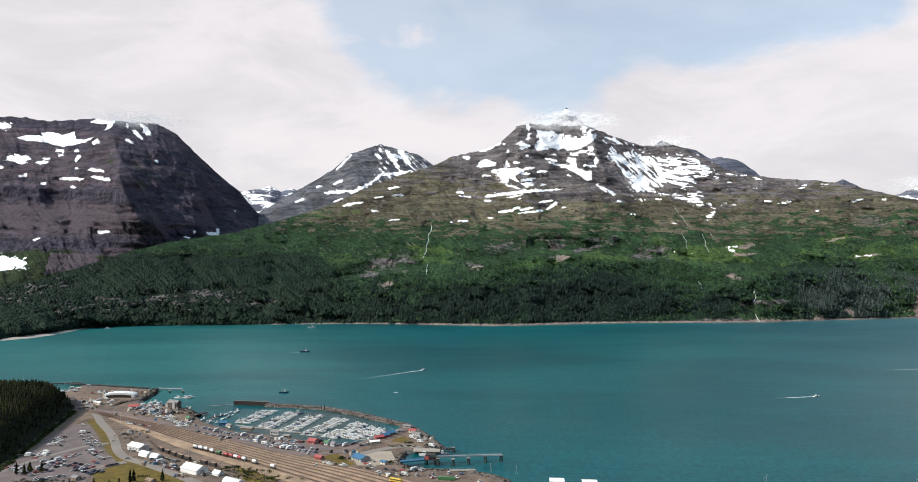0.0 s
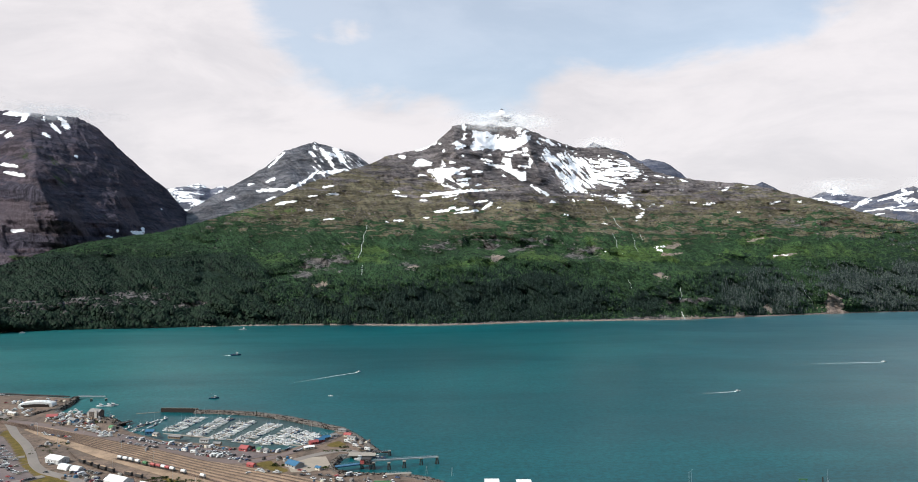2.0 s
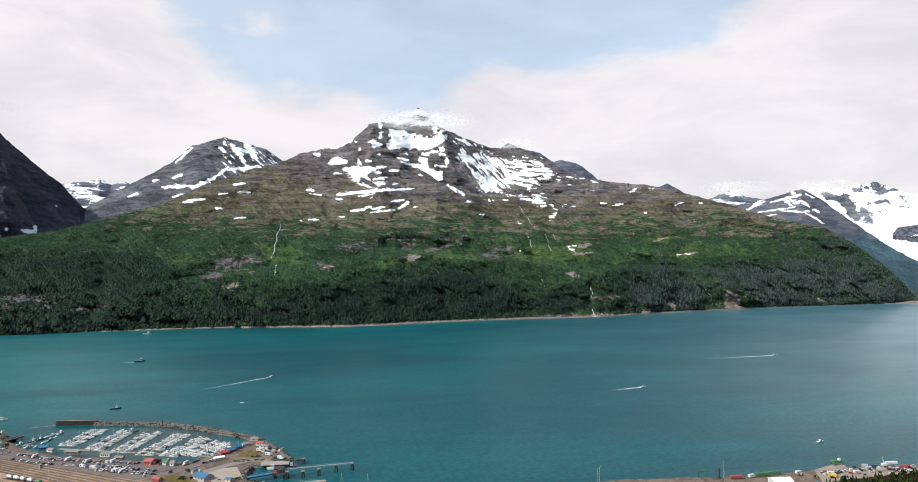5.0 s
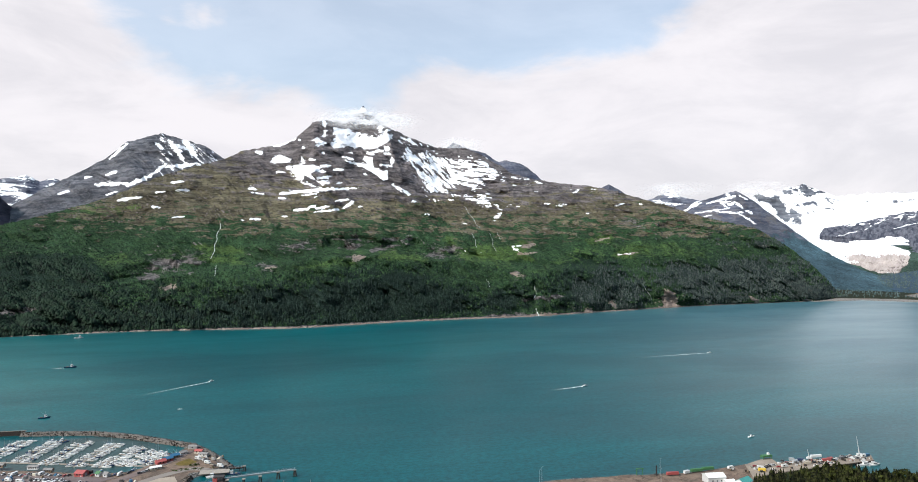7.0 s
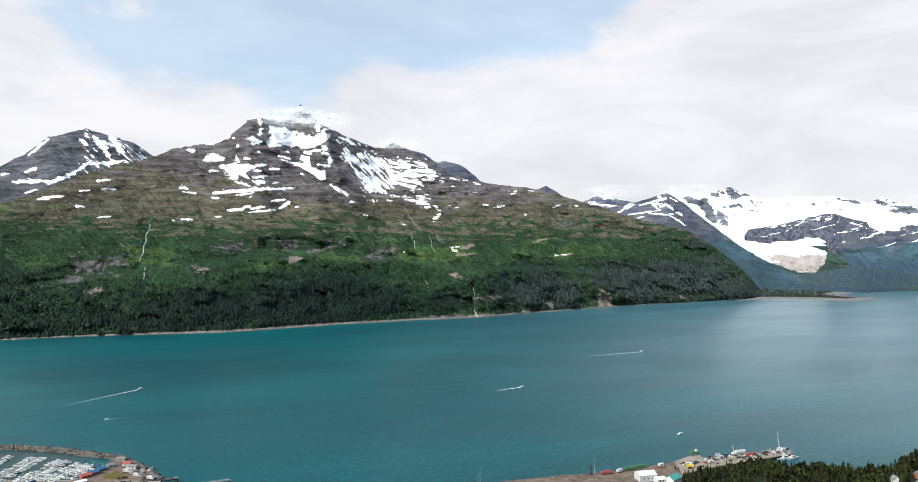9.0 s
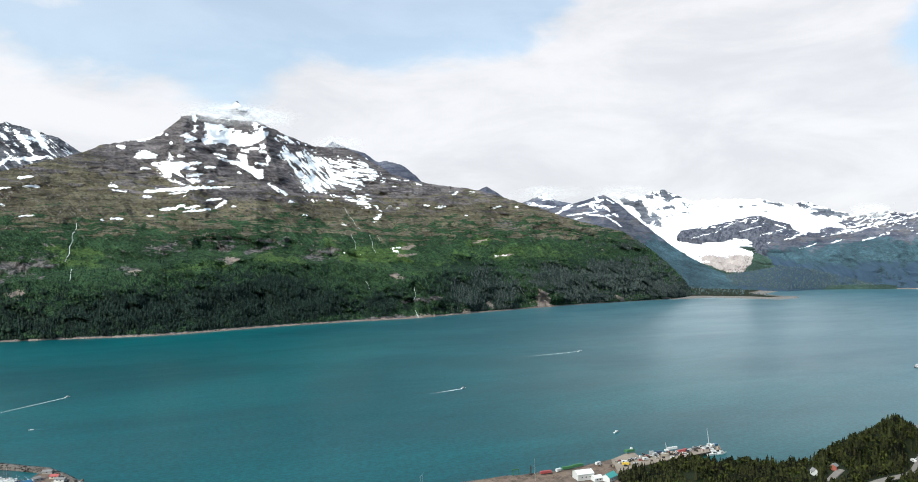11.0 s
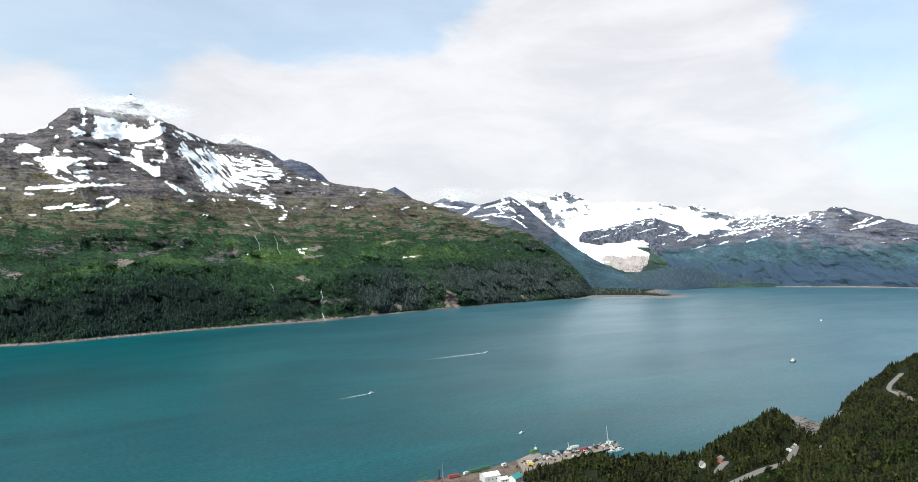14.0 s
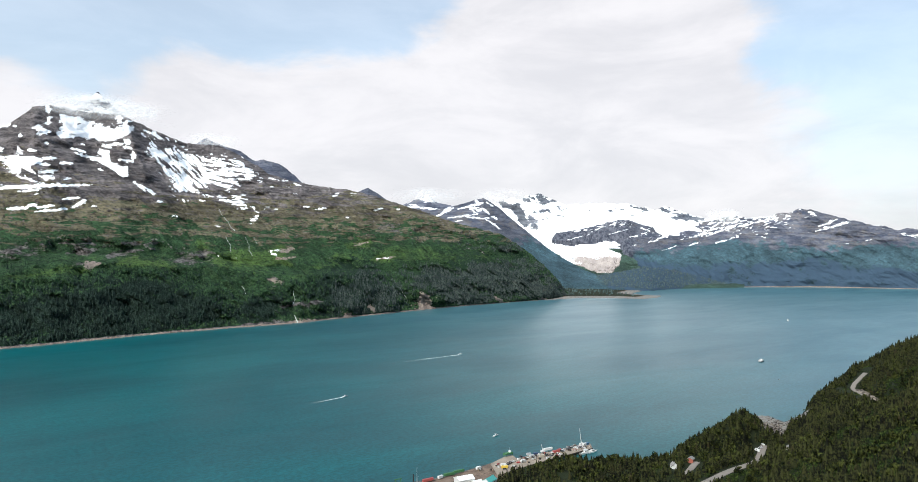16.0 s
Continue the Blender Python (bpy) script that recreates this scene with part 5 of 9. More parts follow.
# ---- near land: harbour flat, wooded hillside, dark hill ----
COAST = [(-3000, 1500), (-1700, 1350), (-1100, 1120), (-760, 1010), (-690, 985), (-552.4, 931.8), (-575.6, 999.5), (-571.2, 1034.9), (-511.3, 1021.6), (-443.9, 1000.0), (-432.5, 967.0), (-425.9, 914.1),
         (-380.9, 900.2), (-351.2, 880.0), (-332.1, 854.4), (-302.0, 813.0), (-279.9, 793.8), (-244.9, 765.4), (-201.7, 750.9), (-165.8, 734.5), (-138.1, 721.1), (-113.1, 718.9), (-91.3, 741.7), (-76.2, 768.5),
         (-64.4, 802.7), (-53.0, 786.5), (-30.8, 737.2), (-19.0, 699.9), (-49.2, 687.6), (-54.0, 673.8), (-55.4, 649.6), (-45.5, 635.6), (-2.0, 630.6), (14.0, 622.3), (44.2, 598.6), (120, 588), (250, 578), (340, 570),
         (368.4, 563.8), (408.2, 558.1), (475.5, 562.8), (495.1, 563.6), (500, 541), (530, 525), (558, 519), (568, 503), (577, 492), (594, 486), (603, 468), (625, 452), (700, 462), (780, 480), (850, 492), (905, 505), (925, 488), (905, 455),
         (960, 462), (1050, 490), (1150, 515), (1400, 560), (1900, 640), (3200, 800), (6000, 900), (6000, -2500), (-3000, -2500)]
ROAD_A = [(555.9, 359.4), (599.2, 365.3), (633.2, 370.1), (660.4, 369.9), (685.9, 373.3), (722.9, 388.5), (757.1, 403.8)]
ROAD_B = [(885.6, 312.8), (944.3, 354.4), (993.1, 391.6), (1017.2, 416.8), (1053.4, 428.0), (1116.1, 439.0), (1158.8, 449.4)]
ROAD_C = [(582.0, 388.6), (604.7, 398.6), (626.4, 406.2)]
CREEK = [(905.6, 460.2), (847.4, 440.0), (803.9, 421.3)]


BENCH_A = [(555.9, 359.4, 14), (599.2, 365.3, 13), (633.2, 370.1, 12), (660.4, 369.9, 11), (685.9, 373.3, 9), (722.9, 388.5, 8), (757.1, 403.8, 7)]
BENCH_B = [(885.6, 312.8, 40), (944.3, 354.4, 38), (993.1, 391.6, 38), (1017.2, 416.8, 38), (1053.4, 428.0, 41), (1116.1, 439.0, 47), (1158.8, 449.4, 50)]
PLOTS = [(590.7, 409.1, 12), (621.4, 409.9, 12), (582.0, 388.6, 12)]


def ground_z(X, Y):
    X, Y = np.asarray(X, float), np.asarray(Y, float)
    d = seg_dist(X, Y, COAST, True)
    d = np.where(inside(X, Y, COAST), d, -d)
    z = np.interp(d, [-30, -5, 5, 3000], [-9, -3.0, 3.0, 3.0])
    # hillside on the east
    s = 0.37 * (X - 600) - 0.93 * (Y - 305)
    hill = np.where(s > -40, 0.0058 * np.clip(s + 40, 0, 60) ** 2 + 0.50 * np.clip(s - 20, 0, 1e4), 0.0)
    hill = hill * smooth(X, 300, 620) + 0.55 * np.clip(-Y - 120, 0, 1e4)
    # the knoll by the shore
    k = np.exp(-(((X - 735) * 0.95 + (Y - 432) * 0.2) / 78) ** 2 - (((Y - 430) - 0.22 * (X - 720)) / 36) ** 2) * 36
    k += np.exp(-((X - 560) / 70) ** 2 - ((Y - 430) / 40) ** 2) * 5
    # dark hill on the west
    w = (-442 - X) * 0.955 + (Y - 657) * -0.26
    hill_w = 37.0 * (1.0 - np.exp(-np.clip(w + 6, 0, 200) / 9.0)) * np.sqrt(smooth(Y, 900, 840)) * smooth(Y, 590, 690)
    bump = 2.2 * fbm(X / 60, Y / 60, 4) * smooth(X, 430, 560) + 2.0 * fbm(X / 40, Y / 40, 4) * smooth(w, 0, 30)
    up = np.maximum(hill, k) + hill_w + bump
    out = np.where(d > 0, z + np.minimum(up, np.clip(d - 2, 0, 1e5) * 0.85), z)
    # benches cut for the hill roads and the house plots
    for line, reach in ((BENCH_B, 15.0), (BENCH_A, 13.0), (PLOTS, 16.0)):
        wsum, zsum = np.full(X.shape, 1e-6), np.zeros(X.shape)
        for (ax, ay, az), (bx, by, bz) in zip(line, line[1:]):
            for t in (0.0, 0.25, 0.5, 0.75, 1.0):
                q = np.exp(-((X - ax - (bx - ax) * t) ** 2 + (Y - ay - (by - ay) * t) ** 2) / reach ** 2)
                wsum, zsum = wsum + q, zsum + q * (az + (bz - az) * t)
        k = np.clip(wsum * 1.4, 0, 1)
        out = out * (1 - k) + zsum / wsum * k
    return out


def mat_ground():
    m, g, bs = material("ground")
    pos = g.n("ShaderNodeNewGeometry").outputs["Position"]
    n1, n2, n3 = g.noise(pos, 0.02, 5.0, 0.6), g.noise(pos, 0.15, 5.0, 0.62), g.noise(pos, 1.1, 3.0, 0.6)
    mixn = g.math("ADD", g.math("MULTIPLY", n2, 0.6), g.math("MULTIPLY", n3, 0.4))
    gravel = g.mix(g.ramp(mixn, 0.3, 0.7), (0.098, 0.066, 0.050), (0.225, 0.162, 0.124))
    gravel = g.mix(g.ramp(n1, 0.45, 0.62, 0.0, 0.6), gravel, (0.100, 0.078, 0.066))
    gravel = g.mix(g.ramp(g.noise(pos, 0.07, 6.0, 0.7, 0.6), 0.52, 0.64, 0.0, 0.75), gravel, (0.050, 0.040, 0.030))
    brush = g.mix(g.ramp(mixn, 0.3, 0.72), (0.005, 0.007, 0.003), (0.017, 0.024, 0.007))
    stones = g.mix(g.ramp(g.n("ShaderNodeTexVoronoi", None, Vector=pos, Scale=0.45).outputs["Distance"], 0.1, 0.8), (0.20, 0.19, 0.175), (0.05, 0.048, 0.045))
    grass = g.mix(g.ramp(mixn, 0.3, 0.7), (0.062, 0.052, 0.012), (0.160, 0.108, 0.026))
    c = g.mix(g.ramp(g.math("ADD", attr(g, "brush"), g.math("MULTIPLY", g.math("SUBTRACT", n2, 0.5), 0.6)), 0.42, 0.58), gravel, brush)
    c = g.mix(g.ramp(g.math("ADD", attr(g, "grass"), g.math("MULTIPLY", g.math("SUBTRACT", n2, 0.5), 0.5)), 0.42, 0.58), c, grass)
    c = g.mix(g.ramp(g.math("ADD", attr(g, "stone"), g.math("MULTIPLY", g.math("SUBTRACT", n2, 0.5), 0.4)), 0.42, 0.58), c, stones)
    c = g.mix(g.ramp(attr(g, "beach"), 0.4, 0.6), c, g.mix(g.ramp(mixn, 0.3, 0.7), (0.10, 0.091, 0.083), (0.265, 0.242, 0.218)))
    g.put(bs.inputs["Base Color"], c)
    bs.inputs["Roughness"].default_value = 0.95
    bs.inputs["Specular IOR Level"].default_value = 0.2
    bp = g.n("ShaderNodeBump", None, Strength=0.8, Distance=0.8, Height=mixn)
    g.put(bs.inputs["Normal"], bp.outputs[0])
    return m


GRASS = [
    [(-330.5, 619.8), (-327.7, 640.0), (-311.8, 652.5), (-288.3, 643.6), (-256.4, 620.0), (-229.6, 591.9), (-315.5, 591.7)],
    [(-437.2, 800.4), (-439.8, 823.2), (-426.7, 811.7), (-386.9, 753.5), (-349.1, 690.6), (-314.3, 651.8), (-319.0, 644.5), (-352.0, 682.4), (-395.3, 748.6), (-424.4, 789.5)],
    [(-134.3, 665.9), (-121.0, 677.5), (-109.1, 658.5), (-95.2, 640.6), (-105.5, 637.1)], [(-73.5, 723.5), (-59.5, 741.8), (-50.8, 725.8), (-57.3, 714.7)],
    [(-208.4, 635.1), (-190.6, 630.1), (-162.1, 604.3), (-158.8, 592.1), (-184.1, 592.1)],
]
gx = np.concatenate([np.arange(-3000, -900, 70), np.arange(-900, 1300, 6), np.arange(1300, 6001, 90)])
gy = np.concatenate([np.arange(-2400, 150, 75), np.arange(150, 1100, 6), np.arange(1100, 1600, 50)])
GX, GY = np.meshgrid(gx, gy)
GZ = ground_z(GX, GY)
gd = seg_dist(GX, GY, COAST, True)
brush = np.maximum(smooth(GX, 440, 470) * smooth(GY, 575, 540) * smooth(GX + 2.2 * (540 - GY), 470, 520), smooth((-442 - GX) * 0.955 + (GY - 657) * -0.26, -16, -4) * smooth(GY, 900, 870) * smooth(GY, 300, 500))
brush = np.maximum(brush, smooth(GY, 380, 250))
stone = smooth(gd, 9, 3) * smooth(GX, 500, 420)
beach = np.maximum(smooth(gd, 36, 20) * smooth(GX, 842, 876) * smooth(GX, 985, 950) * smooth(GY, 425, 445), smooth(seg_dist(GX, GY, CREEK), 18, 10))
beach = np.maximum(beach, np.maximum(smooth(seg_dist(GX, GY, ROAD_B), 22, 12) * 0.0, smooth(gd, 9, 3) * smooth(GX, 555, 575) * smooth(GX, 640, 620)))
grass = np.zeros_like(GX)
for poly in GRASS:
    dd = seg_dist(GX, GY, poly, True)
    grass = np.maximum(grass, np.where(inside(GX, GY, poly), 0.6 + dd / 12, 0.4 - dd / 12))
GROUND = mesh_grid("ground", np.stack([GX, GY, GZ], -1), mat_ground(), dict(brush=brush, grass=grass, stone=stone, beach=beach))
tagged(GROUND, "gravel harbour flat and wooded hillside along the fjord", "ground", kind="structure")

# the low valley floor and gravel spit under the glacier
VALLEY = [(2204.7, 2232.9), (2322.3, 2235.5), (2456.8, 2229.9), (2562.3, 2103.4), (2621.2, 2012.8), (2784.8, 2034.6), (2884.4, 2114.8), (2835.4, 2178.1), (2896.7, 2300.9), (3130.5, 2405.8), (3455.0, 2518.1), (3700, 2480), (3900, 3000), (3100, 4200), (2100, 4200), (2300, 3300)]
vx, vy = np.meshgrid(np.arange(2200, 3900, 12), np.arange(1900, 4000, 12))
vd = seg_dist(vx, vy, VALLEY[:12])
vd = np.where(inside(vx, vy, VALLEY), vd, -vd)
vz = np.interp(vd, [-60, -10, 0, 25, 90, 700], [-12, -2, 0.0, 2.0, 5, 42]) + np.where(vd > 60, 3 * fbm(vx / 90, vy / 90, 4), 0)
ob = mesh_grid("ground", np.stack([vx, vy, vz], -1), bpy.data.materials["ground"], dict(brush=smooth(vd, 60, 100), grass=0.35 * smooth(vd, 40, 80), stone=0 * vx, beach=smooth(vd, 90, 50)))
tagged(ob, "low wooded valley floor with a pale gravel spit", "ground", kind="structure")


# ---- flat paving ----
def part(name, bm, mat, parent=None, label=""):
    me = bpy.data.meshes.new(name)
    bm.to_mesh(me)
    bm.free()
    me.materials.append(mat)
    ob = new(name, me)
    ob.parent = parent
    if label:
        ob["label"] = label
    return ob


def slab(name, poly, z0, z1, mat, label, category, kind="structure", parent=None):
    bm = bmesh.new()
    vs = [bm.verts.new((p[0], p[1], z1)) for p in poly]
    f = bm.faces.new(vs)
    if f.normal.z < 0:
        f.normal_flip()
    r = bmesh.ops.extrude_face_region(bm, geom=[f])
    bmesh.ops.translate(bm, verts=[v for v in r["geom"] if isinstance(v, bmesh.types.BMVert)], vec=(0, 0, z0 - z1))
    bmesh.ops.recalc_face_normals(bm, faces=bm.faces)
    bmesh.ops.triangulate(bm, faces=[q for q in bm.faces if len(q.verts) > 4])
    ob = part(name, bm, mat, parent)
    return tagged(ob, label, category, kind=kind) if parent is None else ob


def ribbon(name, pts, width, mat, label, category, lift=0.25, follow=True, kind="structure"):
    """A road along a line, laid on the ground."""
    P = [Vector((p[0], p[1], 0)) for p in pts]
    fine = []
    for a, b in zip(P, P[1:]):
        n = max(1, int((b - a).length / 6))
        fine += [a.lerp(b, k / n) for k in range(n)]
    fine.append(P[-1])
    for _ in range(4):
        fine = [fine[0]] + [(fine[i - 1] + fine[i] * 2 + fine[i + 1]) / 4 for i in range(1, len(fine) - 1)] + [fine[-1]]
    bm = bmesh.new()
    rows = []
    for i, p in enumerate(fine):
        d = (fine[min(i + 1, len(fine) - 1)] - fine[max(i - 1, 0)]).normalized()
        s = Vector((d.y, -d.x, 0)) * width / 2
        z = float(max(ground_z(q.x, q.y) for q in (p - s, p, p + s))) + lift
        rows.append([bm.verts.new((q.x, q.y, zz)) for q, zz in ((p - s * 1.25, z - 1.5), (p - s, z), (p, z + 0.06), (p + s, z), (p + s * 1.25, z - 1.5))])
    for a, b in zip(rows, rows[1:]):
        for k in range(4):
            bm.faces.new((a[k], a[k + 1], b[k + 1], b[k]))
    bmesh.ops.recalc_face_normals(bm, faces=bm.faces)
    return tagged(part(name, bm, mat), label, category, kind=kind)


MAT_ASPHALT = surf("asphalt", (0.135, 0.098, 0.088), 0.9, 0.25, 0.05)
MAT_LOT = surf("worn_asphalt", (0.118, 0.089, 0.085), 0.9, 0.45, 0.07)
MAT_ROAD = surf("pale_road", (0.185, 0.158, 0.138), 0.9, 0.15, 0.05)
MAT_BED = surf("track_ballast", (0.265, 0.180, 0.118), 0.95, 0.45, 0.06)
MAT_PAD = surf("pale_concrete_pad", (0.29, 0.24, 0.19), 0.9, 0.15, 0.04)
slab("pavement", [(-467.0, 647.0), (-425.2, 650.8), (-431.0, 695.9), (-443.8, 752.6), (-443.0, 791.3), (-429.6, 794.1), (-396.2, 747.8), (-355.5, 685.8), (-323.3, 647.4), (-313.2, 643.8), (-325.2, 629.8), (-327.9, 609.8), (-316.4, 575.0), (-414.5, 574.8)], 1.0, 3.25, MAT_LOT, "worn grey asphalt car park beside the wooded hill", "car park")
ribbon("road", [(-414.2, 610.3), (-405.7, 655.2), (-395.7, 676.3), (-381.3, 703.1), (-364.2, 711.8)], 7, MAT_ROAD, "pale gravel lane across the car park", "road", 0.45)
ribbon("road", [(-488.9, 900.1), (-445.9, 841.2), (-419.4, 800.4), (-386.9, 758.5), (-360.8, 718.4), (-342.9, 686.5), (-322.8, 661.0), (-301.5, 648.1), (-277.0, 630.5), (-245.4, 605.9), (-208.5, 575.9)], 8.5, MAT_ROAD, "pale road curving between the car park and the rail yard", "road", 0.35)
ribbon("road", [(-339.0, 630.4), (-325.5, 635.6), (-315.3, 648.1)], 8, MAT_ROAD, "pale lane into the car park", "road", 0.42)
ribbon("road", [(-515.6, 893.1), (-470.4, 866.4), (-425.4, 850.6), (-364.2, 811.9), (-297.7, 766.3), (-239.8, 730.1), (-184.4, 686.9), (-145.7, 671.1), (-119.1, 683.1), (-99.2, 708.2), (-72.3, 742.4), (-61.6, 767.0)], 10, MAT_ASPHALT, "grey harbour road along the marina", "road", 0.35)
ribbon("road", [(-104.9, 667.3), (-79.1, 691.3), (-50.8, 708.3), (-34.7, 691.5)], 9, MAT_ROAD, "pale quay road", "road", 0.3)
slab("pavement", [(-307.7, 791.7), (-272.6, 773.3), (-238.7, 745.9), (-196.6, 731.8), (-161.6, 716.1), (-134.6, 703.1), (-118.5, 696.8), (-147.3, 678.3), (-187.0, 696.6), (-242.7, 738.7), (-301.4, 775.8)], 1.0, 3.2, MAT_LOT, "grey marina car park", "car park")
slab("pavement", [(-100.5, 657.2), (-95.6, 682.4), (-67.8, 684.5), (-58.6, 648.1), (-78.3, 637.4), (-95.0, 639.1)], 1.0, 3.25, MAT_PAD, "pale concrete ferry apron", "apron")
slab("pavement", [(-420.3, 840.4), (-383.1, 822.6), (-324.6, 783.6), (-239.6, 729.4), (-162.7, 670.4), (-99.6, 633.8), (-42.6, 594.9), (-11.5, 568.7), (-108.7, 568.5), (-167.6, 605.5), (-224.9, 651.3), (-290.9, 702.6), (-352.8, 757.8), (-420.3, 819.5)], 1.0, 3.3, MAT_BED, "brown gravel bed of the rail yard", "rail yard")
ribbon("road", ROAD_A, 7, MAT_ROAD, "pale gravel road below the wooded hill", "road", 0.6)
ribbon("road", ROAD_B[:-1], 5.5, MAT_ROAD, "road bend cut into the wooded hillside", "road", 0.8)
ribbon("road", ROAD_C, 6, MAT_ROAD, "short gravel drive by the house", "road", 0.6)

# the brook between the dark hill and the car park
ribbon("brook", [(-442 - (wob - 7.0 + 0.26 * (k - 657)) / 0.955, k) for k, wob in ((560, -3.4), (590, -1.0), (610, -4.5), (635, -1.5), (660, -5.4), (690, -2.2), (720, -4.6), (750, -1.6), (780, -5.0), (810, -3.0), (850, -4.2))], 1.2, surf("pale_brook", (0.16, 0.17, 0.17), 0.35, 0.3, 0.2), "pale shallow brook along the foot of the wooded hill", "brook", 0.5)

# ---- woods ----
rng = np.random.RandomState(11)


def leaf_mat(name, lo, hi, dead=None):
    m, g, bs = material(name)
    geo = g.n("ShaderNodeNewGeometry")
    r = geo.outputs["Random Per Island"]
    n = g.noise(geo.outputs["Position"], 0.5, 3.0, 0.6)
    o = g.n("ShaderNodeObjectInfo").outputs["Random"]
    f = g.math("ADD", g.math("MULTIPLY", r, 0.5), g.math("ADD", g.math("MULTIPLY", n, 0.35), g.math("MULTIPLY", o, 0.15)))
    f = g.math("ADD", f, g.math("MULTIPLY", g.math("SUBTRACT", g.noise(geo.outputs["Position"], 0.035, 4.0, 0.65), 0.5), 1.1))
    col = g.mix(g.ramp(f, 0.3, 0.72), lo, hi)
    if dead:
        col = g.mix(g.ramp(g.noise(geo.outputs["Position"], 0.06, 3.0, 0.7), 0.55, 0.75, 0.0, 0.6), col, dead)
    g.put(bs.inputs["Base Color"], col)
    bs.inputs["Roughness"].default_value = 0.8
    bs.inputs["Specular IOR Level"].default_value = 0.1
    return m


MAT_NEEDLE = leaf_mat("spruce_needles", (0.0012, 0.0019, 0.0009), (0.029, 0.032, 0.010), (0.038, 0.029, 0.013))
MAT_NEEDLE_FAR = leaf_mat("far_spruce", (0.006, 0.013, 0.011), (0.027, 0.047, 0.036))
# valley spruce, lightened and blued in colour for haze
MAT_VALLEY = leaf_mat("hazed_valley_spruce", (0.042, 0.066, 0.070), (0.098, 0.132, 0.128))
MAT_LEAF = leaf_mat("alder_leaves", (0.009, 0.018, 0.005), (0.052, 0.078, 0.016))
MAT_BARK = surf("bark", (0.07, 0.055, 0.045), 0.95, 0.3, 2.0)


def spruce_shape(tiers, spikes, r0, seed):
    """Unit-high ragged spruce crown: drooping whorls of boughs."""
    q = np.random.RandomState(seed)
    V, F = [], []
    for k in range(tiers):
        t = k / tiers
        z0 = 0.10 + 0.86 * t
        top = min(1.0, z0 + 0.34 * (1 - 0.45 * t))
        rad = r0 * (1 - t) ** 0.85 * q.uniform(0.85, 1.15) + 0.012
        b = len(V)
        V.append((q.uniform(-.01, .01), q.uniform(-.01, .01), top))
        ph = q.uniform(0, 6.28)
        for s in range(spikes * 2):
            a = ph + math.pi * s / spikes
            out = rad * (q.uniform(0.8, 1.25) if s % 2 == 0 else q.uniform(0.42, 0.6))
            V.append((out * math.cos(a), out * math.sin(a), z0 + (q.uniform(-0.05, 0.0) if s % 2 == 0 else q.uniform(0.02, 0.06))))
        for s in range(spikes * 2):
            F.append((b, b + 1 + s, b + 1 + (s + 1) % (spikes * 2)))
    return np.array(V), np.array(F)


def shrub_shape(n, seed):
    q = np.random.RandomState(seed)
    V, F = [], []
    for k in range(n):
        a, e = q.uniform(0, 6.28), q.uniform(0.05, 1.4)
        c = np.array([math.cos(a) * math.cos(e), math.sin(a) * math.cos(e), math.sin(e) * 0.8]) * q.uniform(0.6, 1.0)
        b = len(V)
        for _ in range(4):
            V.append(c + q.uniform(-0.3, 0.3, 3))
        F += [(b, b + 1, b + 2), (b, b + 2, b + 3), (b + 1, b + 3, b + 2)]
    return np.array(V), np.array(F)


def scatter(name, shapes, P, height, width, mat, label, category):
    """Many alike plants as one mesh."""
    VV, FF, off = [], [], 0
    pick = rng.randint(0, len(shapes), len(P))
    for s, (v, f) in enumerate(shapes):
        idx = np.where(pick == s)[0]
        if not len(idx):
            continue
        a = rng.uniform(0, 6.28, len(idx))
        c, sn = np.cos(a)[:, None], np.sin(a)[:, None]
        h, w = height[idx][:, None], width[idx][:, None]
        x = (v[None, :, 0] * c - v[None, :, 1] * sn) * w + P[idx, 0][:, None]
        y = (v[None, :, 0] * sn + v[None, :, 1] * c) * w + P[idx, 1][:, None]
        z = v[None, :, 2] * h + P[idx, 2][:, None]
        VV.append(np.stack([x, y, z], -1).reshape(-1, 3))
        FF.append((f[None] + (np.arange(len(idx)) * len(v))[:, None, None] + off).reshape(-1, 3))
        off += len(idx) * len(v)
    V, F = np.concatenate(VV), np.concatenate(FF)
    me = bpy.data.meshes.new(name)
    me.vertices.add(len(V))
    me.vertices.foreach_set("co", V.reshape(-1).astype(np.float32))
    me.loops.add(F.size)
    me.loops.foreach_set("vertex_index", F.reshape(-1).astype(np.int32))
    me.polygons.add(len(F))
    me.polygons.foreach_set("loop_start", (np.arange(len(F)) * 3).astype(np.int32))
    me.update(calc_edges=True)
    me.materials.append(mat)
    return tagged(new(name, me), label, category, kind="stuff")


NEAR_SHAPES = [spruce_shape(7, 5, 0.21, s) for s in (1, 2, 3)] + [spruce_shape(6, 6, 0.27, 4), spruce_shape(7, 5, 0.15, 5)]
FAR_SHAPES = [spruce_shape(3, 4, 0.20, s) for s in (21, 22, 23)]
SHRUBS = [shrub_shape(16, s) for s in (31, 32, 33)]


def grid_points(x0, x1, y0, y1, step):
    X, Y = np.meshgrid(np.arange(x0, x1, step), np.arange(y0, y1, step))
    return X.ravel() + rng.uniform(-.5, .5, X.size) * step * 0.95, Y.ravel() + rng.uniform(-.5, .5, X.size) * step * 0.95


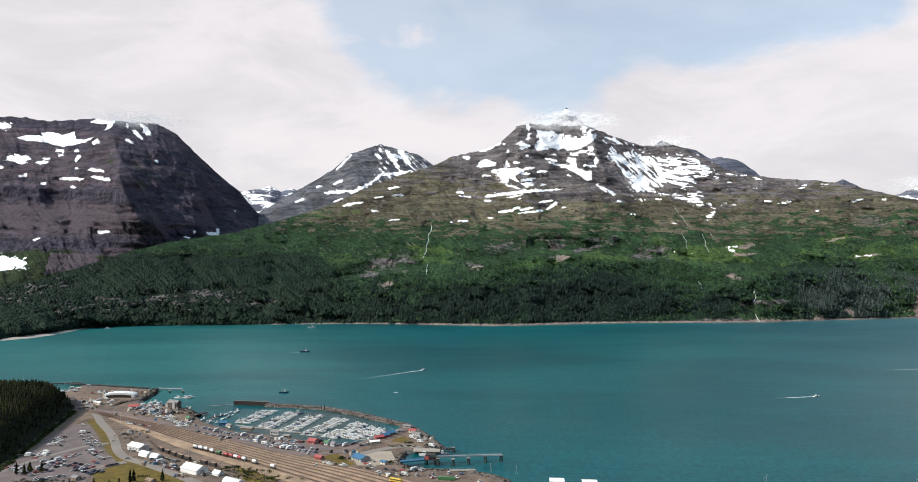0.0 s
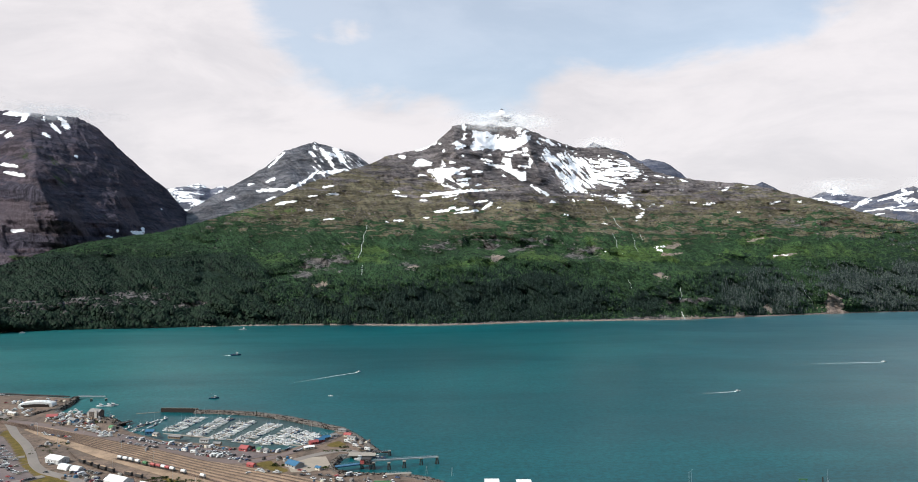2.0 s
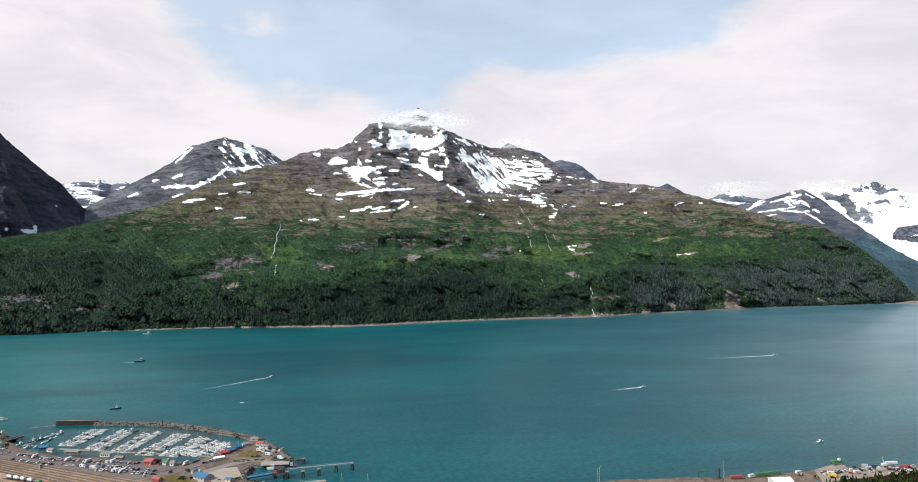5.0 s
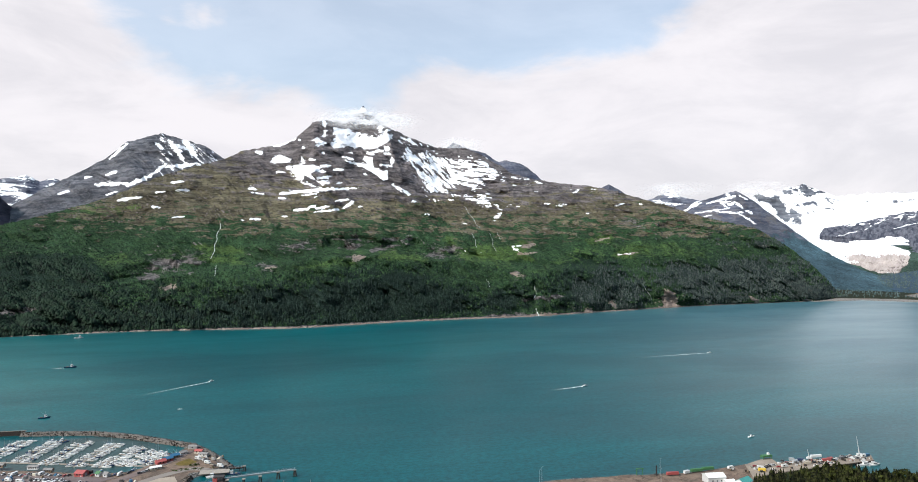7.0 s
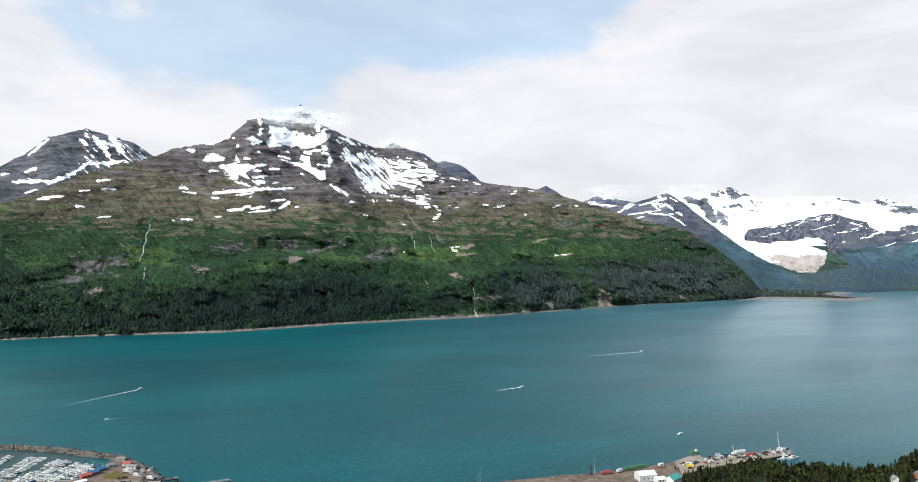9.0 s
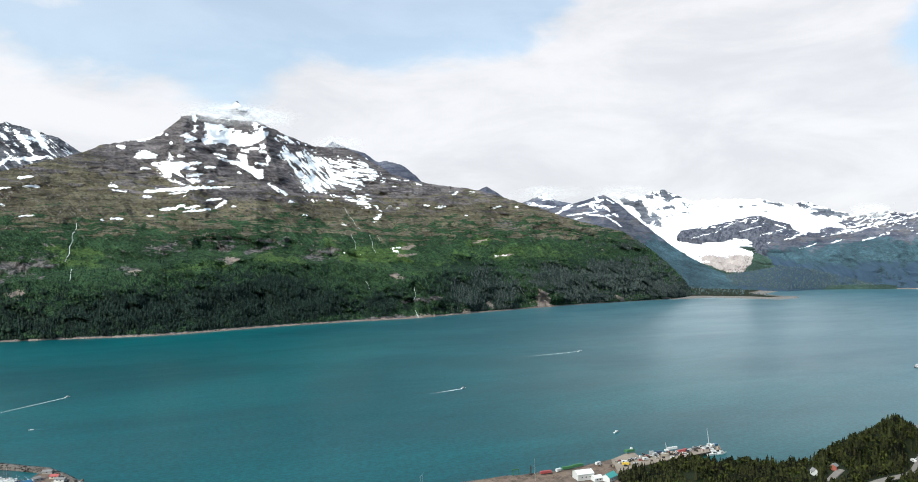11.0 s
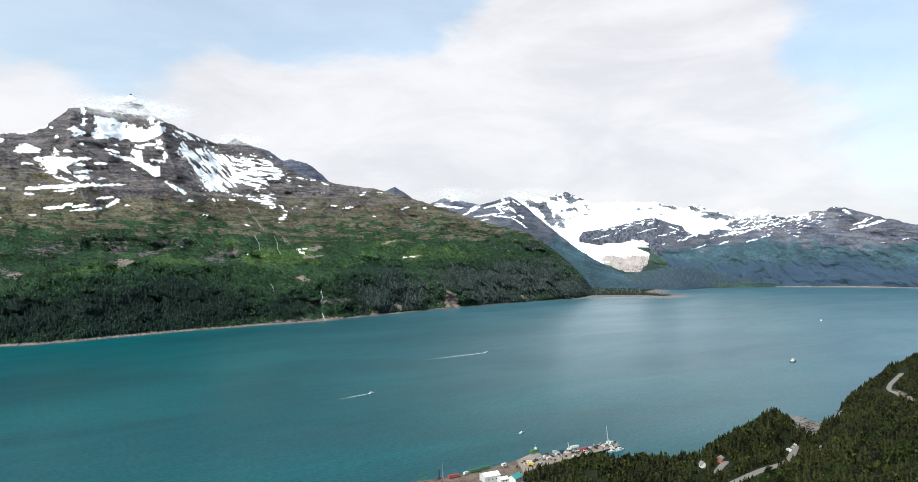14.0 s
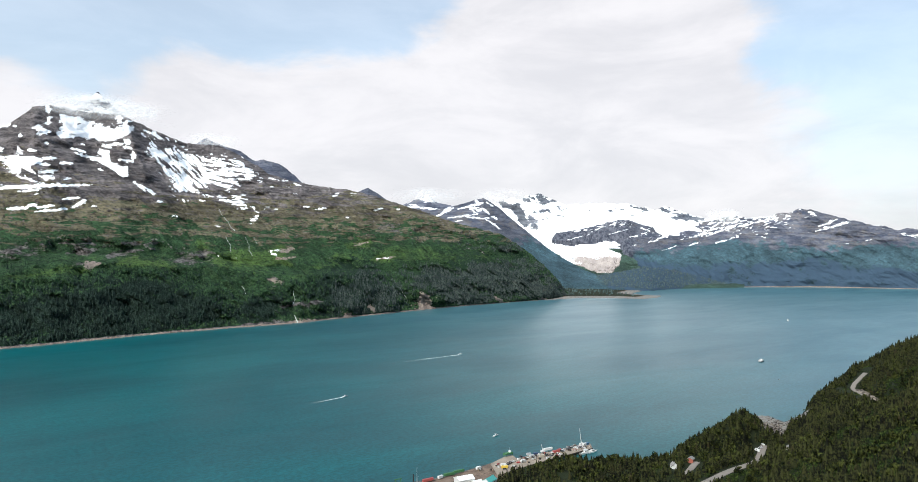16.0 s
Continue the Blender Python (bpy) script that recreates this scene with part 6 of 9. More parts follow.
CLEARINGS = [(633.7, 418.2, 9), (598.3, 415.2, 7), (505.5, 480.5, 9), (491.0, 458.5, 7), (768.7, 382.1, 8), (617.8, 400.5, 9), (751.1, 404.1, 12)]
CUT = [(991.9, 394.8), (946.1, 358.5)]


def wooded(x, y):
    d = seg_dist(x, y, COAST, True)
    ok = inside(x, y, COAST) & (d > 4)
    ok &= ~((x > 850) & (x < 975) & (y > 432) & (d < 30))
    for line, gap in ((ROAD_A, 7), (ROAD_B, 8.5), (ROAD_C, 7), (CREEK, 17)):
        ok &= seg_dist(x, y, line) > gap
    ok &= ~((x > 925) & (x < 1020) & (y > 330) & (seg_dist(x, y, [ROAD_B[1], ROAD_B[2], ROAD_B[3]]) < 24) & (x * 0.37 - y * 0.93 < ROAD_B[2][0] * 0.37 - ROAD_B[2][1] * 0.93))
    for cx, cy, r in CLEARINGS + [(cx * k, cy * k, r * 0.75) for cx, cy, r in CLEARINGS for k in (0.984, 0.968)]:
        ok &= np.hypot(x - cx, y - cy) > r
    return ok, d


x, y = grid_points(430, 1300, 120, 560, 4.1)
ok, d = wooded(x, y)
ok &= (x + 2.2 * (540 - y) > 500) & (d > np.where(x > 640, 5, 6))
(qx, qy), (wx, wy) = (475.3, 520.1), (594.1, 522.2)
ok &= ((wx - qx) * (y - qy) - (wy - qy) * (x - qx)) / math.hypot(wx - qx, wy - qy) < -2
GLADES = [(696.2, 243.2, 34, 22), (661.7, 254.4, 26, 14), (972.9, 344.7, 45, 18), (768.3, 314.9, 30, 12), (622.0, 350.8, 20, 9), (669.4, 310.8, 24, 10)]


def glade(x, y):
    g = np.zeros_like(x)
    for cx, cy, rx, ry in GLADES:
        g = np.maximum(g, 1.3 - np.hypot((x - cx) / (rx * 1.7), (y - cy) / (ry * 1.7)) + 0.5 * fbm(x / 18, y / 18, 3))
    return np.maximum(g, 0.25 + 2.2 * (fbm(x / 55 + 40, y / 40, 3) - 0.22))


open_patch = glade(x, y) > 0.5
for cx, cy, rx, ry in GLADES:
    ok &= ~((np.hypot((x - cx) / (rx * 1.7), (y - cy) / (ry * 1.7)) < 0.85 + 0.35 * fbm(x / 15, y / 15, 3)) & (rng.uniform(size=len(x)) < 0.9))
ok &= ~(open_patch & (rng.uniform(size=len(x)) < 0.6) & (y < 405) & (x > 560))
ok &= rng.uniform(size=len(x)) < 0.90
ok &= ~((x > 490) & (x < 600) & (y > 250) & (y < 300) & (rng.uniform(size=len(x)) < 0.15))
x, y = x[ok], y[ok]
HILL = np.stack([x, y, ground_z(x, y) - 0.4], -1)
hh = (5.0 + 9.5 * rng.uniform(size=len(x)) ** 2.0) * np.where(x < 640, 0.9, 1.0) * (1 + 0.18 * fbm(x / 45, y / 45, 2))
hh = np.where((x > 600) & (x < 800) & (y > 400), hh * 0.9, hh)
hh = np.where((x < 610) & (y > 440), hh * 0.85, hh)
near = np.argsort(np.hypot(x - 560, y - 330))[:170]
rest = np.setdiff1d(np.arange(len(x)), near)
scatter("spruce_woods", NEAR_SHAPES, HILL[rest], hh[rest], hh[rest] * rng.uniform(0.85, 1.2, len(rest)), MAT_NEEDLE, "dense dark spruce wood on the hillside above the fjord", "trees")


def tree_kind(k):
    v, f = NEAR_SHAPES[k]
    crown = bpy.data.meshes.new("crown")
    crown.from_pydata([tuple(p) for p in v], [], [tuple(int(i) for i in q) for q in f])
    crown.materials.append(MAT_NEEDLE)
    bm = bmesh.new()
    bmesh.ops.create_cone(bm, cap_ends=False, segments=6, radius1=0.018, radius2=0.004, depth=0.9, matrix=Matrix.Translation((0, 0, 0.45)))
    trunk = bpy.data.meshes.new("trunk")
    bm.to_mesh(trunk)
    bm.free()
    trunk.materials.append(MAT_BARK)
    return trunk, crown


KINDS = [tree_kind(k) for k in range(len(NEAR_SHAPES))]


def spruce(px, py, pz, h, group="spruces on the hillside", label="dark green spruce with drooping ragged boughs on the slope"):
    trunk, crown = KINDS[rng.randint(len(KINDS))]
    ob = new("spruce_tree")
    ob.matrix_world = Matrix.LocRotScale((px, py, pz), Euler((0, 0, rng.uniform(0, 6.28))), (h, h, h))
    for name, me in (("trunk", trunk), ("crown", crown)):
        new(name, me).parent = ob
    return tagged(ob, label, "tree", group)


for i in near:
    spruce(*HILL[i], hh[i])

# round-topped broadleaf trees among the spruces
x, y = grid_points(430, 1250, 120, 540, 6.5)
ok, d = wooded(x, y)
ok &= (x + 2.2 * (540 - y) > 560) & ((fbm(x / 70 + 3, y / 50, 3) > -0.05) | ((x > 640) & (x < 830) & (y > 405))) & (rng.uniform(size=len(x)) < 0.5) & (d > 8)
x, y = x[ok], y[ok]
sz = rng.uniform(3.0, 5.4, len(x))
BROAD = [shrub_shape(34, s) for s in (41, 42, 43)]
scatter("broadleaf_trees", BROAD, np.stack([x, y, ground_z(x, y) + sz * 0.35], -1), sz * 1.5, sz, leaf_mat("olive_leaves", (0.006, 0.009, 0.003), (0.050, 0.058, 0.014)), "olive-green broadleaf trees standing among the spruces", "trees")

# brush on the hillside
x, y = grid_points(430, 1250, 120, 540, 3.6)
ok, d = wooded(x, y)
ok &= (x + 2.2 * (540 - y) > 530) & ((glade(x, y) > 0.35) | (rng.uniform(size=len(x)) < 0.15))
x, y = x[ok], y[ok]
sz = rng.uniform(1.4, 3.4, len(x))
scatter("alder_brush", SHRUBS, np.stack([x, y, ground_z(x, y) - 0.3], -1), sz, sz * 1.25, MAT_LEAF, "bright green alder brush between the spruces", "brush")

# the dark hill west of the car park
x, y = grid_points(-640, -420, 560, 900, 3.7)
w = (-442 - x) * 0.955 + (y - 657) * -0.26
ok = (w > -7) & (w < 125) & (y < 880) & (y > 632 + 0.12 * w)
x, y = x[ok], y[ok]
h = rng.uniform(4.5, 8, len(x))
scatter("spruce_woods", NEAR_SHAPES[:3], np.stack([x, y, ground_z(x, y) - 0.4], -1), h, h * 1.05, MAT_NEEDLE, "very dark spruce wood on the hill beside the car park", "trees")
x, y = grid_points(-520, -400, 560, 860, 2.0)
w = (-442 - x) * 0.955 + (y - 657) * -0.26
ok = (w > -17) & (w < -7.5) & (rng.uniform(size=len(x)) < 0.85)
x, y = x[ok], y[ok]
sz = rng.uniform(1.2, 2.6, len(x))
scatter("alder_brush", SHRUBS, np.stack([x, y, ground_z(x, y) - 0.3], -1), sz, sz * 1.2, MAT_LEAF, "green alder hedge along the car park's edge", "brush")
for px, py, h in [(-394.4, 610.3, 12), (-387.6, 610.3, 11), (-388.6, 620.1, 10), (-376.0, 616.9, 11), (-282.8, 588.9, 13), (-281.2, 591.9, 12), (-257.7, 595.0, 11), (-290.8, 585.9, 7), (-297.8, 582.9, 6), (-309.2, 580.0, 8), (-331.7, 582.8, 6)]:
    spruce(px, py, 3.0, h, "spruces by the car park", "lone dark spruce at the edge of the car park")
for px, py, h in [(-170.5, 866.3, 6.5), (-174.2, 866.3, 4), (-183.9, 866.2, 3.5), (-187.6, 869.5, 3)]:
    spruce(px, py, 3.6, h, "small trees on the breakwater", "small dark spruce on the breakwater's crest")

# bushes about the harbour and along the hill road
spots = [(p[0] + rng.uniform(-11, 11), p[1] + rng.uniform(-11, 11)) for p in ROAD_B for _ in range(40)]
spots = [s for s in spots if float(seg_dist(np.array(s[0]), np.array(s[1]), ROAD_B)) > 4.5]
for cx, cy, rx, ry, n in [(-189.4, 617.3, 26, 12, 60), (-169.0, 601.4, 22, 8, 50), (-207.0, 630.7, 14, 5, 25), (-109.6, 661.6, 10, 5, 20), (-67.5, 648.7, 12, 4, 22), (-56.3, 701.9, 14, 3, 22), (-362.9, 594.7, 26, 6, 50),
                          (-474.0, 872.9, 16, 8, 30), (-351.3, 847.7, 14, 5, 30), (-276.5, 605.8, 8, 3, 8), (-189.3, 870.6, 22, 3, 26), (-165.1, 861.0, 14, 3, 16), (-357.6, 734.4, 18, 12, 14), (-353.2, 758.6, 20, 6, 12), (-51.2, 714.9, 8, 3, 12)]:
    spots += [(cx + rx * rng.normal() * 0.5, cy + ry * rng.normal() * 0.5) for _ in range(n)]
spots = np.array(spots)
sz = rng.uniform(0.8, 2.0, len(spots))
scatter("alder_brush", SHRUBS, np.stack([spots[:, 0], spots[:, 1], ground_z(spots[:, 0], spots[:, 1]) + 0.1], -1), sz, sz * 1.3, MAT_LEAF, "low green bushes on waste ground about the harbour", "brush")

# the spruce belt on the lower slope across the water
rows_, cols_ = MAIN_P.shape[:2]
A = np.linspace(-40, 46.9, cols_)
wood = MAIN_AT["wood"][:rows_]
clump = fbm(MAIN_P[..., 0] / 60, MAIN_P[..., 2] / 25 + MAIN_P[..., 1] / 90, 4)
field = np.clip((wood + 0.35 * clump - 0.36) * 3.0, 0, 1) * 0.75 + 0.03 * (np.arange(rows_)[:, None] < 114)
field = field * np.where(MAIN_AT["bare"][:rows_] < 0.38, 1.0, 0.12) * (MAIN_AT["meadow"][:rows_] < 0.3) * (np.arange(rows_)[:, None] > 3)
field = field * np.where(A[None, :] > 33, 0.8, 1.0)
hit_r, hit_c = np.where(rng.uniform(size=field.shape) < field * 0.42)
FARP = MAIN_P[hit_r, hit_c] + np.stack([rng.uniform(-2, 2, len(hit_r)), rng.uniform(-2, 2, len(hit_r)), np.full(len(hit_r), -0.5)], -1)
fh = rng.uniform(8, 16, len(FARP))
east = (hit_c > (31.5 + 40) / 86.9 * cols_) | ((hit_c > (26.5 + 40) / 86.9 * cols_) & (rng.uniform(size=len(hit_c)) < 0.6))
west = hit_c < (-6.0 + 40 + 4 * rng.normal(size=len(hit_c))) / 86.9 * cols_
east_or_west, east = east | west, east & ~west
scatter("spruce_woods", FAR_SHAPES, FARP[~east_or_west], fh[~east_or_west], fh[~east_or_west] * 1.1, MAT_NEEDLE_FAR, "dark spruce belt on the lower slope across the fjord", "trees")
# the same spruce further east, paled in colour for haze and stronger light
scatter("spruce_woods", FAR_SHAPES, FARP[east], fh[east], fh[east] * 1.1, leaf_mat("haze_paled_spruce", (0.022, 0.033, 0.033), (0.074, 0.094, 0.084), (0.085, 0.080, 0.072)), "grey-green and browning spruce belt on the far slope", "trees")


def dome(n, seed):
    """A low ragged bush or boulder."""
    q = np.random.RandomState(seed)
    a = np.arange(n) * 6.283 / n + q.uniform(-.3, .3, n)
    r, z = q.uniform(0.7, 1.2, n), q.uniform(0.25, 0.7, n)
    V = [(q.uniform(-.2, .2), q.uniform(-.2, .2), 1.0)] + [(r[k] * .75 * math.cos(a[k]), r[k] * .75 * math.sin(a[k]), z[k]) for k in range(n)] + [(r[k] * math.cos(a[k]), r[k] * math.sin(a[k]), -0.4) for k in range(n)]
    F = [(0, 1 + k, 1 + (k + 1) % n) for k in range(n)]
    for k in range(n):
        j = (k + 1) % n
        F += [(1 + k, 1 + n + k, 1 + n + j), (1 + k, 1 + n + j, 1 + j)]
    return np.array(V), np.array(F)


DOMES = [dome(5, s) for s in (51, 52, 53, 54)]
# alder brush of the western slope, its colour darkened for cloud shade
MAT_SHADED_BRUSH = leaf_mat("dark_thicket", (0.003, 0.007, 0.005), (0.015, 0.030, 0.018))
scatter("dark_thicket", DOMES, FARP[west], fh[west] * 0.42, fh[west] * 0.40, MAT_SHADED_BRUSH, "very dark close-grown thicket below the western shoulder", "brush")
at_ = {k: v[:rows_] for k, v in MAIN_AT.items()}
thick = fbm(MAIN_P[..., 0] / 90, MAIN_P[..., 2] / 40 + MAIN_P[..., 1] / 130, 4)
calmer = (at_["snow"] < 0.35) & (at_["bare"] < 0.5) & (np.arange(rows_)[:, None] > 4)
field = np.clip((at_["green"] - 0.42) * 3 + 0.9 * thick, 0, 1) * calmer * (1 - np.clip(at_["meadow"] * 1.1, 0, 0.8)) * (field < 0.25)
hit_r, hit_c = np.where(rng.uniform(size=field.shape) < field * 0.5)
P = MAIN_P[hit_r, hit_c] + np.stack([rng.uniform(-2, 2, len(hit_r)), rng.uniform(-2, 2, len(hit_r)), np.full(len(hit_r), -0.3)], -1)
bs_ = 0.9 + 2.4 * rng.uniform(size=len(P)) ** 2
# low western brush takes the colour with the shade in it
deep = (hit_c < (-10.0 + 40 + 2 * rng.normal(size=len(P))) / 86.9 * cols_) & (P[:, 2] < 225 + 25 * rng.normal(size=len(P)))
scatter("dark_thicket", DOMES, P[deep], bs_[deep] * 1.1, bs_[deep], MAT_SHADED_BRUSH, "dark green thickets among the western crags", "brush")
P, bs_ = P[~deep], bs_[~deep]
scatter("alder_brush", DOMES, P, bs_ * 1.1, bs_, leaf_mat("far_alder", (0.010, 0.026, 0.013), (0.041, 0.080, 0.034)), "thick green alder brush on the slope across the fjord", "brush")
field = np.clip((at_["heath"] - 0.1) * 0.5 + 0.8 * thick + 0.25, 0, 1) * (at_["green"] < 0.5) * (at_["snow"] < 0.4)
hit_r, hit_c = np.where(rng.uniform(size=field.shape) < field * 0.16)
P = MAIN_P[hit_r, hit_c]
bs_ = 1.2 + 3.6 * rng.uniform(size=len(P)) ** 3
scatter("boulders", DOMES, P, bs_ * 0.9, bs_, leaf_mat("weathered_boulder", (0.050, 0.042, 0.038), (0.180, 0.155, 0.142)), "grey boulders and outcrops on the high heath", "boulders")
x, y = vx.ravel() + rng.uniform(-6, 6, vx.size), vy.ravel() + rng.uniform(-6, 6, vx.size)
ok = (vd.ravel() > 100) & (rng.uniform(size=vx.size) < 0.14)
P = np.stack([x, y, vz.ravel() - 0.5], -1)[ok]
fh = rng.uniform(9, 17, len(P))
mr, mc = rng.randint(2, MORAINE_P.shape[0], 2600), rng.randint(0, MORAINE_P.shape[1], 2600)
P = np.concatenate([P, MORAINE_P[mr, mc] + np.stack([rng.uniform(-8, 8, 2600), rng.uniform(-8, 8, 2600), np.full(2600, -0.8)], -1)])
fh = np.concatenate([fh, rng.uniform(8, 15, 2600)])
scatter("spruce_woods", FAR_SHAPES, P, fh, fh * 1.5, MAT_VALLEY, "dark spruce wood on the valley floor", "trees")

# ---- harbour: kinds of things ----
MAT_WHITE = surf("white_paint", (0.56, 0.56, 0.55), 0.45, 0.25, 0.6, island=0.6)
MAT_FABRIC = surf("white_fabric", (0.70, 0.70, 0.68), 0.7, 0.06, 0.4)
MAT_RED = surf("red_roof", (0.33, 0.07, 0.065), 0.6, 0.2, 0.8)
MAT_BLUE = surf("blue_roof", (0.030, 0.115, 0.21), 0.5, 0.2, 0.8)
MAT_TEAL = surf("teal_paint", (0.05, 0.26, 0.24), 0.6, 0.2, 0.8)
MAT_GREEN = surf("green_steel", (0.045, 0.145, 0.055), 0.6, 0.2, 0.8)
MAT_YELLOW = surf("yellow_paint", (0.60, 0.40, 0.05), 0.5, 0.12, 0.8)
MAT_BROWN = surf("brown_siding", (0.20, 0.145, 0.10), 0.85, 0.25, 0.9)
MAT_GREY = surf("grey_siding", (0.33, 0.315, 0.30), 0.85, 0.2, 0.9)
MAT_CREAM = surf("cream_siding", (0.58, 0.52, 0.42), 0.8, 0.12, 0.9)
MAT_ROOF = surf("grey_roofing", (0.19, 0.18, 0.175), 0.8, 0.2, 0.9)
MAT_DARK = surf("dark_steel", (0.035, 0.030, 0.028), 0.7, 0.3, 0.9)
MAT_TIMBER = surf("tarred_timber", (0.030, 0.021, 0.017), 0.9, 0.35, 1.5)
MAT_SLEEPER = surf("oily_sleepers", (0.055, 0.038, 0.027), 0.95, 0.3, 0.3)
MAT_DECK = surf("weathered_planks", (0.27, 0.235, 0.20), 0.9, 0.25, 0.6)
MAT_RUBBER = surf("rubber", (0.02, 0.02, 0.02), 0.8, 0.2, 4.0)
MAT_RAIL = surf("rusty_rail", (0.11, 0.065, 0.045), 0.5, 0.3, 0.4, metal=0.4)
MAT_STEEL = surf("galvanised_steel", (0.45, 0.46, 0.47), 0.4, 0.15, 2.0, metal=0.6)
MAT_ROCK = surf("breakwater_rock", (0.080, 0.070, 0.062), 0.95, 0.65, 0.3, island=0.6)
MAT_GLASS = surf("dark_glass", (0.02, 0.025, 0.03), 0.08, 0.1, 1.0)
MAT_HULLBLUE = surf("dark_blue_hull", (0.02, 0.045, 0.10), 0.4, 0.2, 1.0)
PAINTS = [MAT_WHITE, surf("silver_paint", (0.42, 0.43, 0.44), 0.35, 0.08, 1.0, metal=0.3), surf("black_paint", (0.02, 0.02, 0.022), 0.3, 0.1, 1.0), surf("car_red", (0.30, 0.03, 0.03), 0.35, 0.1, 1.0),
          surf("car_blue", (0.04, 0.07, 0.16), 0.35, 0.1, 1.0), surf("tan_paint", (0.34, 0.30, 0.24), 0.4, 0.1, 1.0), surf("dark_grey_paint", (0.09, 0.09, 0.095), 0.35, 0.1, 1.0)]


def add_box(bm, x0, x1, y0, y1, z0, z1, top=1.0, bevel=0.0, m=None):
    """A box, its top drawn in by top (a share) along x and y."""
    cx, cy = (x0 + x1) / 2, (y0 + y1) / 2
    vs = []
    for z, k in ((z0, 1.0), (z1, top)):
        vs += [bm.verts.new((cx + (x - cx) * k, cy + (y - cy) * k, z)) for x, y in ((x0, y0), (x1, y0), (x1, y1), (x0, y1))]
    fs = [bm.faces.new([vs[i] for i in q]) for q in ((3, 2, 1, 0), (4, 5, 6, 7), (0, 1, 5, 4), (1, 2, 6, 5), (2, 3, 7, 6), (3, 0, 4, 7))]
    if m:
        bmesh.ops.transform(bm, matrix=m, verts=vs)
    if bevel:
        bmesh.ops.bevel(bm, geom=list({e for f in fs for e in f.edges}), offset=bevel, segments=1, affect="EDGES")


def add_tube(bm, a, b, r, seg=6, r2=None):
    a, b = Vector(a), Vector(b)
    d = b - a
    m = Matrix.Translation((a + b) / 2) @ d.to_track_quat("Z", "Y").to_matrix().to_4x4()
    bmesh.ops.create_cone(bm, cap_ends=True, segments=seg, radius1=r, radius2=r if r2 is None else r2, depth=d.length, matrix=m)


def bm_box(*a, **k):
    bm = bmesh.new()
    add_box(bm, *a, **k)
    return bm


def bm_tube(a, b, r, seg=6, r2=None):
    bm = bmesh.new()
    add_tube(bm, a, b, r, seg, r2)
    return bm


def root(name, label, category, group=""):
    return tagged(new(name), label, category, group)


def at(x, y, z, yaw=0.0, s=1.0):
    return Matrix.LocRotScale((x, y, z), Euler((0, 0, radians(yaw))), (s, s, s))


def put_at(ob, x, y, z, yaw=0.0):
    ob.matrix_world = at(x, y, z, yaw)
    return ob


# cars: length along x
def make_car(paint, kind, label):
    ob = root("car" if kind != "pickup" else "pickup_truck", label, "car" if kind != "pickup" else "pickup truck", "parked vehicles")
    L, W = (4.7, 1.85) if kind != "pickup" else (5.5, 2.0)
    bm = bmesh.new()
    add_box(bm, -L / 2, L / 2, -W / 2, W / 2, 0.35, 0.95, 0.96, 0.10)
    if kind == "pickup":
        add_box(bm, -L / 2 + 0.1, -0.5, -W / 2 + 0.02, -W / 2 + 0.14, 0.9, 1.25)
        add_box(bm, -L / 2 + 0.1, -0.5, W / 2 - 0.14, W / 2 - 0.02, 0.9, 1.25)
    part("body", bm, paint, ob)
    c0, c1, h = {"car": (-1.6, 1.1, 1.48), "suv": (-2.1, 0.9, 1.78), "pickup": (-0.6, 1.3, 1.75)}[kind]
    part("window_glass", bm_box(c0, c1, -W / 2 + 0.12, W / 2 - 0.12, 0.9, h - 0.12, 0.86), MAT_GLASS, ob)
    part("roof", bm_box(c0 + 0.25, c1 - 0.3, -W / 2 + 0.24, W / 2 - 0.24, h - 0.12, h, 0.94), paint, ob)
    for sx in (-1, 1):
        for sy in (-1, 1):
            part("wheel", bm_tube((sx * L * 0.31, sy * (W / 2 - 0.22), 0.33), (sx * L * 0.31, sy * (W / 2 + 0.01), 0.33), 0.33, 8), MAT_RUBBER, ob)
    return ob


def make_camper(label):
    ob = root("motorhome", label, "motorhome", "parked vehicles")
    part("body", bm_box(-3.6, 2.4, -1.2, 1.2, 0.6, 3.1, 0.98, 0.12), MAT_WHITE, ob)
    part("cab", bm_box(2.4, 3.7, -1.05, 1.05, 0.5, 1.9, 0.85, 0.1), MAT_WHITE, ob)
    for sy in (-1, 1):
        part("window", bm_box(-2.4, -0.6, sy * 1.2 - 0.03, sy * 1.2 + 0.03, 1.7, 2.4), MAT_GLASS, ob)
    part("stripe", bm_box(-3.62, 2.42, -1.22, 1.22, 1.15, 1.35), PAINTS[5], ob)
    for sx in (-2.2, 2.7):
        for sy in (-1, 1):
            part("wheel", bm_tube((sx, sy * 0.9, 0.42), (sx, sy * 1.15, 0.42), 0.42, 8), MAT_RUBBER, ob)
    return ob


